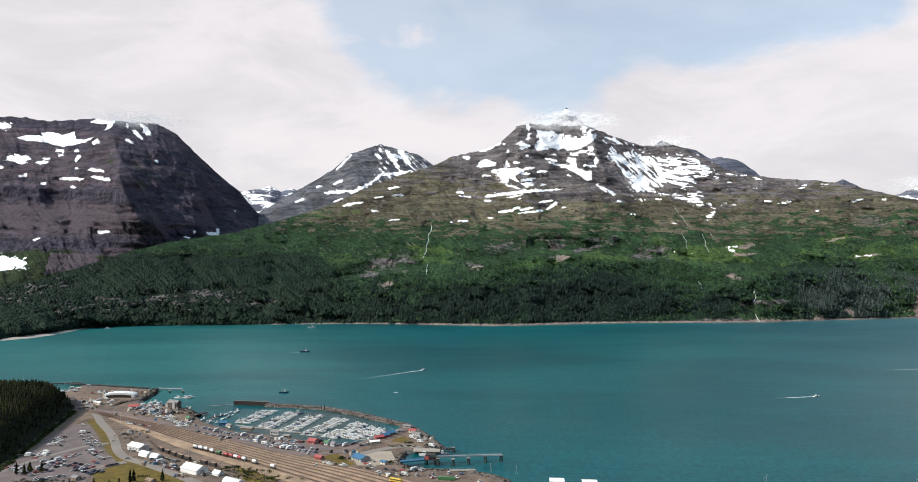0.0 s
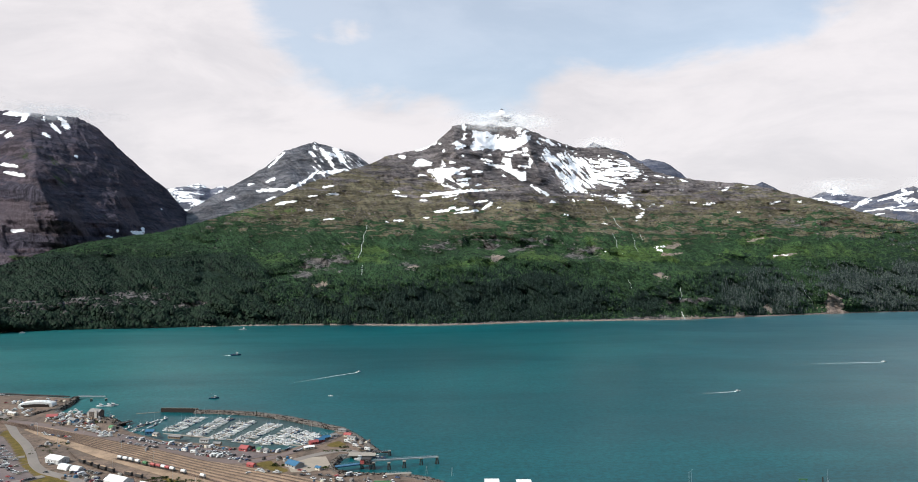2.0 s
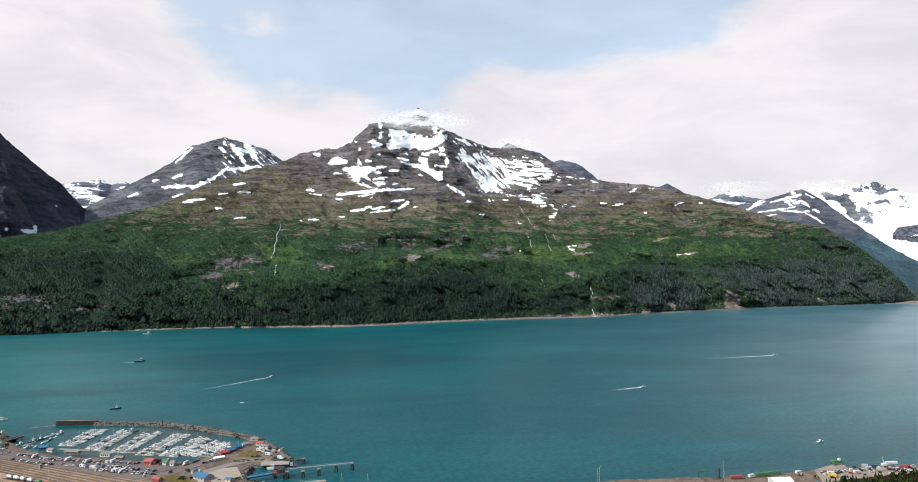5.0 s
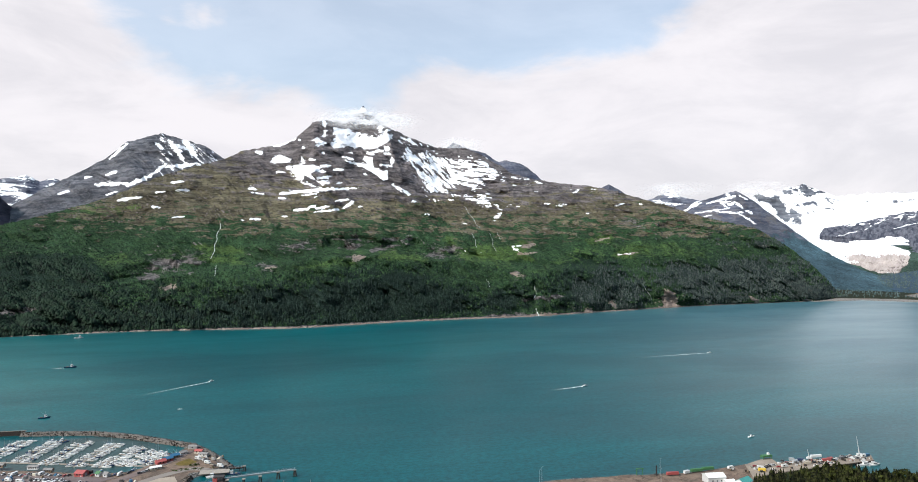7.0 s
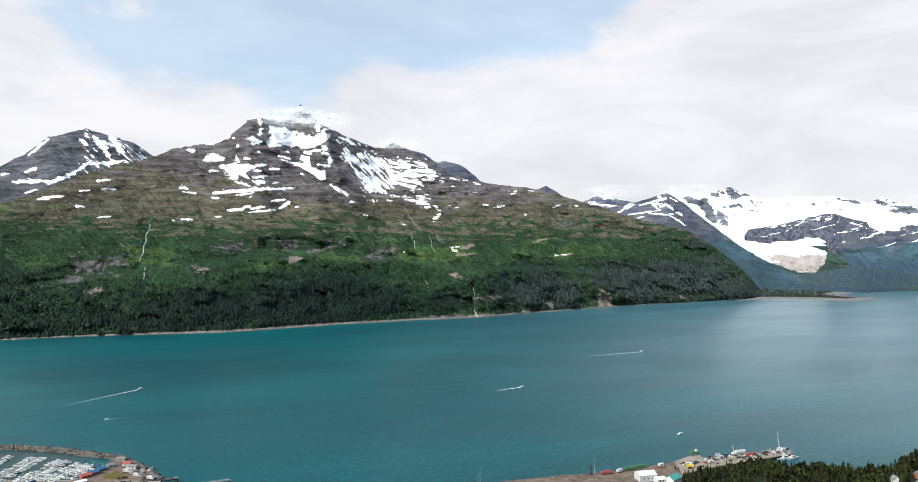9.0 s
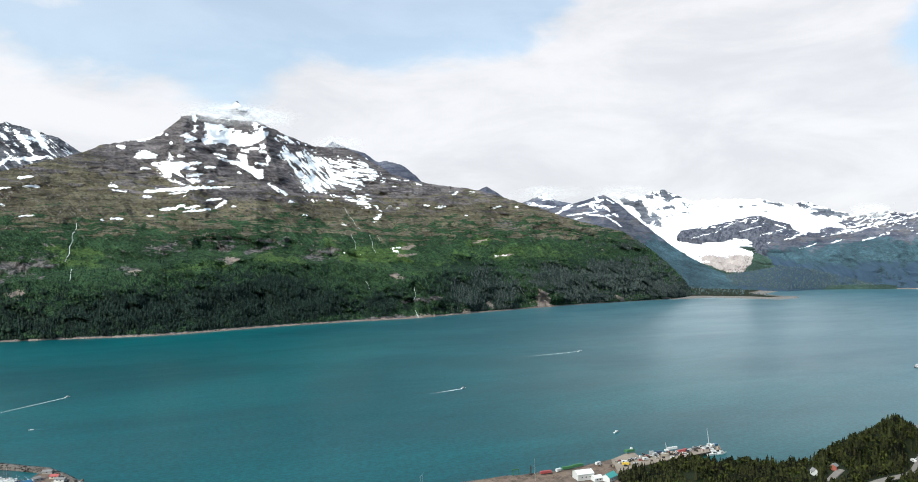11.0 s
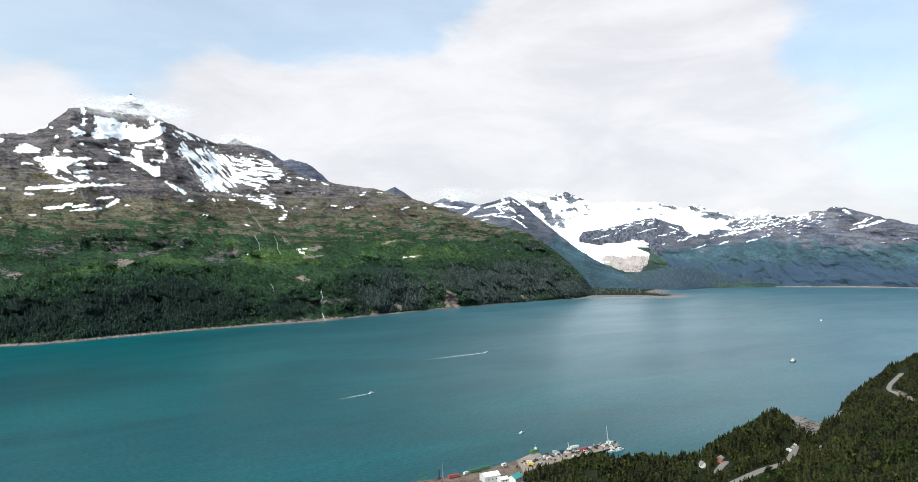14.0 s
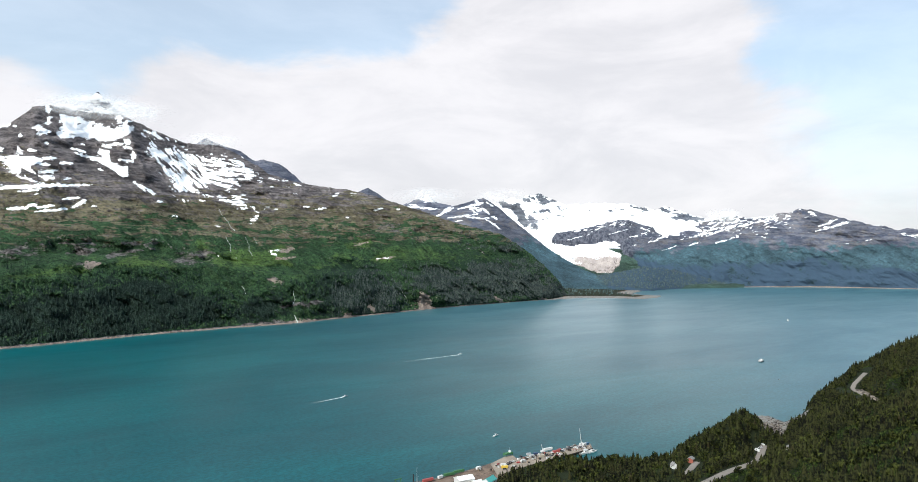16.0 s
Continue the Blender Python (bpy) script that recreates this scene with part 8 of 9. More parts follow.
def make_trestle(a, b, width, z, label, mat=None, rail=True, piles=True, name="pier"):
    d = Vector((b[0] - a[0], b[1] - a[1], 0))
    L, yaw = d.length, math.degrees(math.atan2(d.y, d.x))
    ob = root(name, label, "pier")
    part("deck", bm_box(0, L, -width / 2, width / 2, z - 0.5, z, 1.0, 0.05), mat or MAT_DECK, ob)
    for s in (-1, 1):
        part("girder", bm_box(0, L, s * width * 0.38 - 0.2, s * width * 0.38 + 0.2, z - 1.1, z - 0.5), mat or MAT_TIMBER, ob)
        if rail:
            bm = bmesh.new()
            add_box(bm, 0, L, s * width / 2 - 0.05, s * width / 2 + 0.05, z + 0.95, z + 1.05)
            for k in range(int(L / 3) + 1):
                add_box(bm, 3 * k, 3 * k + 0.1, s * width / 2 - 0.05, s * width / 2 + 0.05, z, z + 1.0)
            part("railing", bm, MAT_STEEL, ob)
    if piles:
        n = max(2, int(L / 7))
        for k in range(n):
            for s in (-1, 1):
                part("timber_post", bm_tube((L * (k + 0.5) / n, s * width * 0.4, -4), (L * (k + 0.5) / n, s * width * 0.36, z - 0.5), 0.3, 6), MAT_TIMBER, ob)
    put_at(ob, a[0], a[1], 0, yaw)
    return ob


make_trestle((-55.1, 645.5), (-28.9, 653.6), 5.0, 5.2, "blue steel ferry ramp bridge", MAT_BLUE, True, False, "ferry_ramp")
for x, y in [(-31.1, 653.2), (-19.8, 649.7), (-5.4, 647.9), (9.1, 651.5), (25.5, 658.9), (40.9, 660.8)]:
    make_dolphin(x, y, 6.4)
make_trestle((-31.1, 653.2), (41.4, 660.8), 1.8, 7.3, "narrow catwalk over the mooring dolphins", MAT_STEEL, True, False, "catwalk")
ob = root("ferry_lift_tower", "dark steel ferry ramp tower with a red hut", "lift tower")
for sx in (-4, 4):
    for sy in (-3, 3):
        part("leg", bm_tube((sx, sy, -4), (sx, sy, 9.5), 0.45, 8), MAT_DARK, ob)
part("crossbeam", bm_box(-4.6, 4.6, -3.6, 3.6, 8.8, 9.6), MAT_DARK, ob)
part("deck", bm_box(-6, 6, -4.5, 4.5, 4.4, 5.2), MAT_DARK, ob)
part("hut", bm_box(-5.4, -1.5, -3.5, 0, 5.2, 8.2, 0.97), MAT_RED, ob)
put_at(ob, *((-26.7, 653.3)), 0, -10)
make_trestle((-45.9, 689.6), (-18.7, 687.7), 12, 3.4, "planked wharf at the harbour point", MAT_DECK, False, True, "wharf")
make_trestle((-23.0, 693.7), (-5.2, 693.8), 3, 3.6, "dark timber pier off the point", MAT_TIMBER)
make_dolphin(*((-5.2, 691.7)), 5)
make_trestle((-8.4, 623.9), (15.2, 625.6), 4.5, 3.6, "railed trestle pier by the rail yard", MAT_DECK)
for x, y in [(29.3, 630.6), (52.5, 624.0)]:
    ob = root("channel_marker", "grey tripod channel marker standing in the water", "channel marker")
    for k in range(3):
        a = k * 2.094
        part("leg", bm_tube((1.6 * math.cos(a), 1.6 * math.sin(a), -3), (0, 0, 7.5), 0.14, 6), MAT_STEEL, ob)
    part("top_mark", bm_box(-0.5, 0.5, -0.06, 0.06, 6.2, 7.6), MAT_STEEL, ob)
    put_at(ob, x, y, 0)
tug = make_boat("fisher", 14, "white workboat moored at the wharf", MAT_WHITE)
put_at(tug, *((-32.4, 679.7)), 0, 175)
tug = make_boat("fisher", 12, "dark workboat moored at the wharf", MAT_HULLBLUE)
put_at(tug, *((-15.0, 683.7)), 0, 175)
# pier by the west basin
make_trestle((-623.6, 1039.3), (-580.7, 1048.8), 3, 3.2, "long thin dark pier beside the small basin", MAT_TIMBER)
make_trestle((-600.0, 1044.0), (-455.0, 1005.0), 5, 3.4, "long dark timber pier along the boat shed's spit", MAT_TIMBER, False)
make_trestle((-442.3, 1004.3), (-404.5, 1000.2), 2.2, 3.4, "thin catwalk beyond the pier's end", MAT_STEEL, True, False, "catwalk")
make_dolphin(*((-396.8, 983.4)), 3.4)
make_dolphin(*((-416.2, 983.3)), 3.4)
make_trestle((-326.7, 833.2), (-314.9, 851.4), 7, 3.6, "brown timber jetty by the boat yard", MAT_TIMBER)

# ---- rail yard ----
UP = [((-469.7, 865.1)), ((-401.9, 825.0)), ((-321.2, 775.3)), ((-235.7, 717.7)), ((-161.2, 664.3)), ((-98.7, 628.3)), ((-42.1, 588.5)), ((-21.3, 571.2))]
LOW = [((-464.5, 855.4)), ((-392.1, 804.9)), ((-313.0, 740.5)), ((-242.8, 685.7)), ((-189.3, 643.8)), ((-148.8, 613.2)), ((-111.9, 585.4)), ((-97.0, 571.0))]


def make_track(pts, label):
    P = []
    for a, b in zip(pts, pts[1:]):
        a, b = Vector((*a, 0)), Vector((*b, 0))
        n = max(1, int((b - a).length / 10))
        P += [a.lerp(b, k / n) for k in range(n)]
    P.append(Vector((*pts[-1], 0)))
    for _ in range(6):
        P = [P[0]] + [(P[i - 1] + P[i] * 2 + P[i + 1]) / 4 for i in range(1, len(P) - 1)] + [P[-1]]
    ob = root("railway_track", label, "railway track", "tracks of the rail yard")
    side = []
    for i in range(len(P)):
        d = (P[min(i + 1, len(P) - 1)] - P[max(i - 1, 0)]).normalized()
        side.append(Vector((d.y, -d.x, 0)))
    for s in (-1, 1):
        rows = np.array([[(*(p + q * (s * 0.72 + k)).xy, z) for k, z in ((-0.12, 3.5), (-0.12, 3.72), (0.12, 3.72), (0.12, 3.5))] for p, q in zip(P, side)])
        mesh_grid("rail", rows, MAT_RAIL, smooth=False).parent = ob
    bm = bmesh.new()
    rest = 0.0
    for a, b, q in zip(P, P[1:], side):
        L = (b - a).length
        while rest < L:
            c = a.lerp(b, rest / L)
            u = Vector((-q.y, q.x, 0))
            v = [bm.verts.new(((c + q * sx * 1.35 + u * sy * 0.23).x, (c + q * sx * 1.35 + u * sy * 0.23).y, 3.52)) for sx, sy in ((-1, -1), (1, -1), (1, 1), (-1, 1))]
            bm.faces.new(v if (v[1].co - v[0].co).cross(v[2].co - v[0].co).z > 0 else v[::-1])
            rest += 0.75
        rest -= L
    part("sleeper_bed", bm, MAT_SLEEPER, ob)
    return P


for k in range(7):
    f = k / 6
    make_track([(a[0] + (b[0] - a[0]) * f, a[1] + (b[1] - a[1]) * f) for a, b in zip(UP, LOW)], "rusty railway track on brown ballast")
TANKS = [(-273.2, 696.0), (-258.2, 687.7), (-236.1, 671.8), (-204.2, 651.0), (-168.1, 626.4), (-111.9, 585.4)]
DARKS = [(-327.8, 724.2), (-303.2, 689.6), (-275.6, 665.9), (-251.9, 649.1), (-221.7, 629.7), (-183.5, 606.7), (-151.9, 585.3)]
make_track([p for p in TANKS], "rusty siding with tank wagons")
make_track([p for p in DARKS], "rusty siding with dark wagons")


def along(line, px, py):
    """Heading of a line near a place."""
    best = min(zip(line, line[1:]), key=lambda ab: (ab[0][0] + ab[1][0] - 2 * px) ** 2 + (ab[0][1] + ab[1][1] - 2 * py) ** 2)
    return math.degrees(math.atan2(best[1][1] - best[0][1], best[1][0] - best[0][0]))


for (x, y), mat, what in [((-266.3, 691.8), MAT_WHITE, "white"), ((-259.4, 687.7), MAT_WHITE, "white"), ((-252.6, 683.7), MAT_WHITE, "white"), ((-244.5, 677.7), MAT_WHITE, "white"), ((-235.2, 670.8), MAT_GREEN, "green"),
                          ((-226.3, 665.0), MAT_RED, "red"), ((-219.9, 661.3), MAT_RED, "red"), ((-214.2, 657.5), MAT_WHITE, "white"), ((-209.6, 654.7), MAT_RED, "red"), ((-204.2, 651.0), MAT_WHITE, "white"), ((-191.5, 642.0), MAT_WHITE, "white"), ((-170.7, 628.1), MAT_WHITE, "white")]:
    put_at(make_wagon("tank", mat, what + " tank wagon standing on a siding", 5.6), x, y, 3.6, along(TANKS, x, y))
for x, y in [(-297.6, 683.5), (-287.7, 675.6), (-278.1, 667.8), (-268.7, 660.2), (-259.3, 653.7), (-238.9, 641.0), (-227.6, 634.0)]:
    put_at(make_wagon("hopper", MAT_DARK, "dark steel hopper wagon on a siding", 9.0), x, y, 3.6, along(DARKS, x, y))

# ---- buildings ----
YD = -31.0
for (x, y), yaw, kind, args in [
    ((-323.7, 690.6), YD, "house", ("warehouse", 20, 11, 5.0, 2.6, MAT_WHITE, MAT_FABRIC, "white metal shed with a shallow white roof", "shed", 3)),
    ((-239.7, 620.5), YD, "house", ("storage_tent", 22, 13, 4.6, 4.0, MAT_FABRIC, MAT_FABRIC, "big white fabric storage tent in the rail yard", "tent", 0)),
    ((-134.7, 659.7), YD, "house", ("shed", 8, 5, 2.6, 1.4, MAT_RED, MAT_RED, "small red shed beside the tracks", "shed", 1)),
    ((-152.1, 714.6), YD + 8, "house", ("shop", 9, 9, 3.4, 2.6, MAT_RED, MAT_RED, "red-roofed harbour shop by the marina", "shop", 2)),
    ((-136.2, 708.1), YD, "house", ("cabin", 4.5, 5, 3.2, 2.0, MAT_WHITE, MAT_GREEN, "small white cabin with a dark green roof", "cabin", 1)),
    ((-128.7, 703.8), YD, "house", ("cabin", 4.5, 5, 3.2, 2.0, MAT_WHITE, MAT_ROOF, "small white cabin with a grey roof", "cabin", 1)),
    ((-94.1, 656.0), YD - 12, "house", ("ferry_terminal", 15, 11, 3.4, 3.0, MAT_GREY, MAT_BLUE, "ferry office with a bright blue metal roof", "ferry terminal", 3)),
    ((-70.3, 643.3), YD - 8, "house", ("ticket_hut", 6, 4, 2.8, 1.3, MAT_CREAM, MAT_BLUE, "small ticket hut with a blue roof", "hut", 1)),
    ((-84.9, 730.6), 28, "house", ("shop", 9, 6, 3.0, 2.0, MAT_RED, MAT_RED, "red shop in the row on the spit", "shop", 2)),
    ((-79.4, 737.6), 28, "house", ("shop", 9, 6, 3.2, 2.2, MAT_RED, MAT_BLUE, "red shop with a blue roof on the spit", "shop", 2)),
    ((-74.0, 747.1), 28, "house", ("shop", 9, 6, 3.2, 2.0, MAT_BROWN, MAT_BLUE, "brown shop with a blue roof on the spit", "shop", 2)),
    ((-66.6, 757.0), 28, "house", ("shop", 7, 5, 2.8, 1.6, MAT_WHITE, MAT_ROOF, "white stall on the spit", "shop", 1)),
    ((-87.7, 712.6), 20, "house", ("shop", 10, 5, 2.8, 1.3, MAT_CREAM, MAT_FABRIC, "long pale stall by the marina", "shop", 3)),
    ((-58.4, 777.3), -15, "house", ("shelter", 9, 5, 2.8, 1.2, MAT_GREY, MAT_ROOF, "grey-roofed shelter on the breakwater point", "shelter", 1)),
    ((-51.0, 757.0), -20, "house", ("shop", 8, 5, 3.0, 1.8, MAT_CREAM, MAT_RED, "cream stall with a red roof on the point", "shop", 2)),
    ((-45.7, 744.8), -30, "house", ("shop", 10, 5, 3.0, 1.2, MAT_WHITE, MAT_ROOF, "white cabin on the point", "shop", 2)),
    ((-270.9, 787.3), 5, "house", ("shop", 9, 6, 4.2, 2.0, MAT_BLUE, MAT_BLUE, "blue harbour building by the boat ramp", "building", 2)),
    ((-261.4, 779.3), YD, "house", ("shop", 7, 5, 3.0, 1.4, MAT_CREAM, MAT_ROOF, "cream hut beside the blue building", "hut", 1)),
    ((-237.4, 766.5), YD + 12, "house", ("shop", 15, 5, 3.0, 1.0, MAT_BROWN, MAT_ROOF, "long low brown building by the marina", "building", 6)),
    ((-201.2, 749.2), YD + 16, "house", ("shop", 10, 5, 3.2, 1.4, MAT_WHITE, MAT_ROOF, "long white building by the marina", "building", 4)),
    ((-184.8, 734.9), YD + 16, "house", ("shop", 8, 5, 3.0, 1.4, MAT_BROWN, MAT_ROOF, "brown building by the marina", "building", 3)),
    ((-380.3, 850.7), YD, "house", ("workshop", 11, 7, 4, 2.0, MAT_BLUE, MAT_ROOF, "blue boat workshop with grey roof", "workshop", 2)),
    ((-415.0, 873.1), 10, "house", ("workshop", 12, 7, 3.6, 2.6, MAT_BROWN, MAT_RED, "brown workshop with a red roof", "workshop", 2)),
    ((-321.1, 812.0), YD, "house", ("cabin", 5, 6, 3.4, 2.4, MAT_CREAM, MAT_GREEN, "cream cabin with a dark green roof by the jetty", "cabin", 1)),
    ((-473.2, 896.7), YD, "house", ("shed", 14, 5, 3.4, 1.0, MAT_CREAM, MAT_FABRIC, "long pale shed near the pier", "shed", 3)),
    ((-334.1, 597.8), YD, "house", ("shed", 7, 5, 3, 1.4, MAT_BROWN, MAT_ROOF, "brown shed at the car park's edge", "shed", 1)),
    ((-266.5, 591.9), YD, "house", ("shed", 8, 5, 2.6, 1.4, MAT_BROWN, MAT_BROWN, "brown picnic shelter on the lawn", "shelter", 0)),
    ((-215.0, 610.7), YD, "house", ("storage_tent", 8, 6, 2.6, 2.6, MAT_FABRIC, MAT_FABRIC, "small white fabric tent", "tent", 0)),
]:
    put_at(make_house(*args[:3], args[3] * 0.82, args[4] * 0.8, *args[5:]), x, y, 3.2, yaw)
for (x, y), yaw, args in [((-305.9, 668.7), YD, ("quonset_hut", 13, 8, 4.6, MAT_FABRIC, "white fabric arch tent in the yard")), ((-292.3, 661.1), YD, ("quonset_hut", 11, 8, 4.4, MAT_FABRIC, "white fabric arch tent in the yard")),
                          ((-192.3, 583.1), YD, ("quonset_hut", 18, 10, 6.2, MAT_FABRIC, "white round-roofed hut beside the tracks")),
                          ((-467.7, 944.5), 93, ("boat_shed", 13, 42, 6.6, MAT_FABRIC, "wide white boat shed with a bowed roof on the pier", "boat shed", 2.6, 5))]:
    put_at(make_arch(*args), x, y, 3.2, yaw)


MAT_INN = surf("weathered_cedar", (0.125, 0.098, 0.084), 0.9, 0.3, 0.7)


def make_inn(x, y):
    ob = root("harbour_inn", "brown three-storey harbour inn on a rock bank", "inn")
    part("wall", bm_box(-10, 10, -5, 5, 0, 9), MAT_INN, ob)
    part("wing", bm_box(-16, -10, -4, 5, 0, 6.5), MAT_GREY, ob)
    part("tower", bm_box(2, 7, -6.2, -5, 0, 11.0), MAT_GREY, ob)
    part("chimney", bm_box(-5, -4, -0.5, 0.5, 10, 13.4), MAT_INN, ob)
    for side in (-1, 1):
        bm = bmesh.new()
        v = [bm.verts.new(p) for p in ((-10.8, 0, 12.6), (10.8, 0, 12.6), (10.8, side * 6.0, 8.7), (-10.8, side * 6.0, 8.7), (-10.8, 0, 12.95), (10.8, 0, 12.95), (10.8, side * 6.0, 9.05), (-10.8, side * 6.0, 9.05))]
        for q in ((0, 1, 2, 3), (7, 6, 5, 4), (0, 4, 5, 1), (1, 5, 6, 2), (2, 6, 7, 3), (3, 7, 4, 0)):
            bm.faces.new([v[i] for i in q])
        bmesh.ops.recalc_face_normals(bm, faces=bm.faces)
        part("roof", bm, MAT_ROOF, ob)
    for end in (-9.99, 9.99):
        bm = bmesh.new()
        v = [bm.verts.new((end + d, y, z)) for d in (-0.1, 0.1) for y, z in ((-5, 9), (5, 9), (0, 12.4))]
        for q in ((0, 1, 2), (5, 4, 3), (0, 3, 4, 1), (1, 4, 5, 2), (2, 5, 3, 0)):
            bm.faces.new([v[i] for i in q])
        part("gable", bm, MAT_INN, ob)
    part("wing_roof", bm_box(-16.5, -10, -4.5, 5.5, 6.5, 8, 0.5), MAT_ROOF, ob)
    for f in range(3):
        for k in range(6):
            part("window", bm_box(-8.8 + 3.2 * k, -7.4 + 3.2 * k, -5.06, -4.94, 1.2 + 3.1 * f, 2.7 + 3.1 * f), MAT_GLASS, ob)
    ob.matrix_world = at(x, y, 3.2, -25, 0.78)


make_inn(*((-364.9, 876.6)))
RIP, fine4 = mound("rock_revetment", [(-375.1, 886.6), (-353.2, 870.2), (-340.5, 860.7), (-322.6, 839.1)], 7.0, 3.4, MAT_ROCK, "dark rock bank below the harbour inn")
rocks(RIP, [(fine4[int(len(fine4) * k / 60)].x + rng.uniform(-5, 5), fine4[int(len(fine4) * k / 60)].y + rng.uniform(-5, 5), 2.2) for k in range(60)], 0.8, 1.6)
rubble(fine4, 8.0, 3.4, 700, 0.5, 1.5, "dark stones of the bank below the inn")
put_at(make_container(MAT_GREEN, "dark green open container on the quay", 15), *((-10.6, 598.6)), 3.1, -6)
bus = root("bus", "yellow bus parked by the rail yard", "bus")
part("body", bm_box(-6, 6, -1.25, 1.25, 0.5, 3.1, 0.97, 0.15), MAT_YELLOW, bus)
part("window_band", bm_box(-5.6, 5.7, -1.27, 1.27, 1.7, 2.5, 0.99), MAT_GLASS, bus)
for sx in (-3.6, 3.8):
    for sy in (-1.1, 1.1):
        part("wheel", bm_tube((sx, sy - 0.14, 0.5), (sx, sy + 0.14, 0.5), 0.5, 8), MAT_RUBBER, bus)
put_at(bus, *((-54.5, 592.4)), 3.3, -28)

# ---- parked vehicles ----
CARS = [make_car(PAINTS[0], "suv", "white car parked near the harbour"), make_car(PAINTS[1], "car", "silver car parked near the harbour"), make_car(PAINTS[2], "suv", "black car parked near the harbour"), make_car(PAINTS[3], "car", "red car parked near the harbour"),
        make_car(PAINTS[4], "car", "dark blue car parked near the harbour"), make_car(PAINTS[0], "pickup", "white parked pickup truck"), make_car(PAINTS[6], "pickup", "dark grey parked pickup truck"), make_car(PAINTS[5], "suv", "tan car parked near the harbour"),
        make_camper("white motorhome parked by the harbour")]
TRAILED = make_boat("cruiser", 7.4, "white boat standing on blocks ashore", MAT_WHITE, "boats ashore")
ROWS = [  # from, to, count, heading, mix
    ((-397.8, 651.5), (-338.9, 625.3), 12, 60, "any"), ((-396.6, 642.5), (-368.6, 630.3), 7, 60, "any"), ((-360.2, 625.2), (-323.0, 610.5), 10, 60, "dark"),
    ((-422.5, 696.6), (-421.2, 725.0), 6, -20, "big"), ((-406.8, 657.1), (-413.0, 676.3), 4, -20, "big"), ((-426.9, 713.8), (-426.6, 734.2), 4, -20, "any"),
    ((-409.8, 741.3), (-358.1, 676.4), 9, 20, "big"), ((-372.2, 686.4), (-337.7, 651.7), 7, 20, "big"), ((-411.7, 741.3), (-371.9, 696.7), 6, 20, "any"),
    ((-383.2, 662.8), (-374.0, 666.6), 4, 60, "any"), ((-427.3, 662.7), (-419.5, 666.5), 4, -10, "big"), ((-417.0, 630.2), (-374.7, 605.6), 9, 40, "any"),
    ((-395.5, 621.8), (-367.3, 597.8), 6, 40, "any"), ((-368.0, 594.7), (-348.9, 605.6), 9, 30, "any"), ((-417.1, 751.0), (-394.6, 751.0), 3, 0, "any"), ((-327.3, 633.9), (-320.0, 640.9), 5, 60, "dark"),
    ((-430.4, 786.7), (-434.1, 781.4), 2, 0, "big"), ((-331.5, 613.7), (-329.3, 620.3), 3, 60, "dark"), ((-367.9, 620.2), (-390.1, 630.3), 5, 60, "any"),
    ((-387.2, 795.0), (-350.7, 779.0), 8, -31, "any"), ((-290.6, 756.3), (-243.0, 730.1), 13, 60, "any"), ((-290.8, 774.0), (-244.5, 744.2), 12, 60, "any"), ((-246.1, 749.0), (-201.1, 725.7), 13, 60, "any"),
    ((-236.0, 727.9), (-210.2, 714.4), 7, -31, "big"), ((-197.3, 701.5), (-167.8, 691.1), 9, 60, "big"), ((-198.0, 714.5), (-164.4, 701.6), 9, 60, "any"), ((-163.9, 687.0), (-141.6, 679.0), 8, 60, "any"), ((-176.4, 701.5), (-140.4, 687.1), 7, 60, "any"),
    ((-158.2, 714.6), (-110.3, 701.7), 10, 60, "any"), ((-203.0, 732.6), (-161.3, 714.6), 10, 60, "any"), ((-101.3, 701.7), (-87.9, 714.8), 6, 30, "any"),
    ((-295.6, 657.4), (-262.3, 634.0), 9, 50, "any"), ((-293.4, 664.9), (-261.2, 644.6), 8, 50, "any"), ((-270.6, 630.6), (-250.1, 623.8), 6, 50, "dark"), ((-242.1, 617.2), (-226.5, 610.7), 5, 40, "any"), ((-216.9, 620.6), (-219.1, 607.5), 2, 0, "big"),
    ((-68.9, 626.0), (-49.8, 621.0), 5, -20, "any"), ((-45.5, 621.0), (-31.3, 624.4), 5, 40, "any"), ((-75.9, 617.6), (-43.5, 608.0), 4, -30, "big"), ((-42.2, 717.1), (-26.1, 697.7), 4, -35, "big"), ((-52.7, 735.3), (-42.7, 726.1), 2, -35, "any"),
    ((-403.6, 850.6), (-384.7, 841.4), 3, -31, "any"), ((-364.5, 844.5), (-341.2, 823.5), 5, -31, "any"), ((-93.1, 645.1), (-81.1, 638.0), 3, -20, "any"), ((-332.0, 690.6), (-319.4, 676.5), 3, 40, "any"),
    ((-105.7, 719.2), (-110.7, 703.9), 3, 30, "any"), ((-85.0, 625.9), (-72.2, 631.1), 3, -20, "big"),
]
MIX = {"any": [0.24, 0.17, 0.14, 0.07, 0.08, 0.12, 0.08, 0.06, 0.04], "big": [0.30, 0.14, 0.06, 0.03, 0.03, 0.22, 0.02, 0.06, 0.14], "dark": [0.05, 0.08, 0.40, 0.03, 0.2, 0.02, 0.22, 0.0, 0.0]}
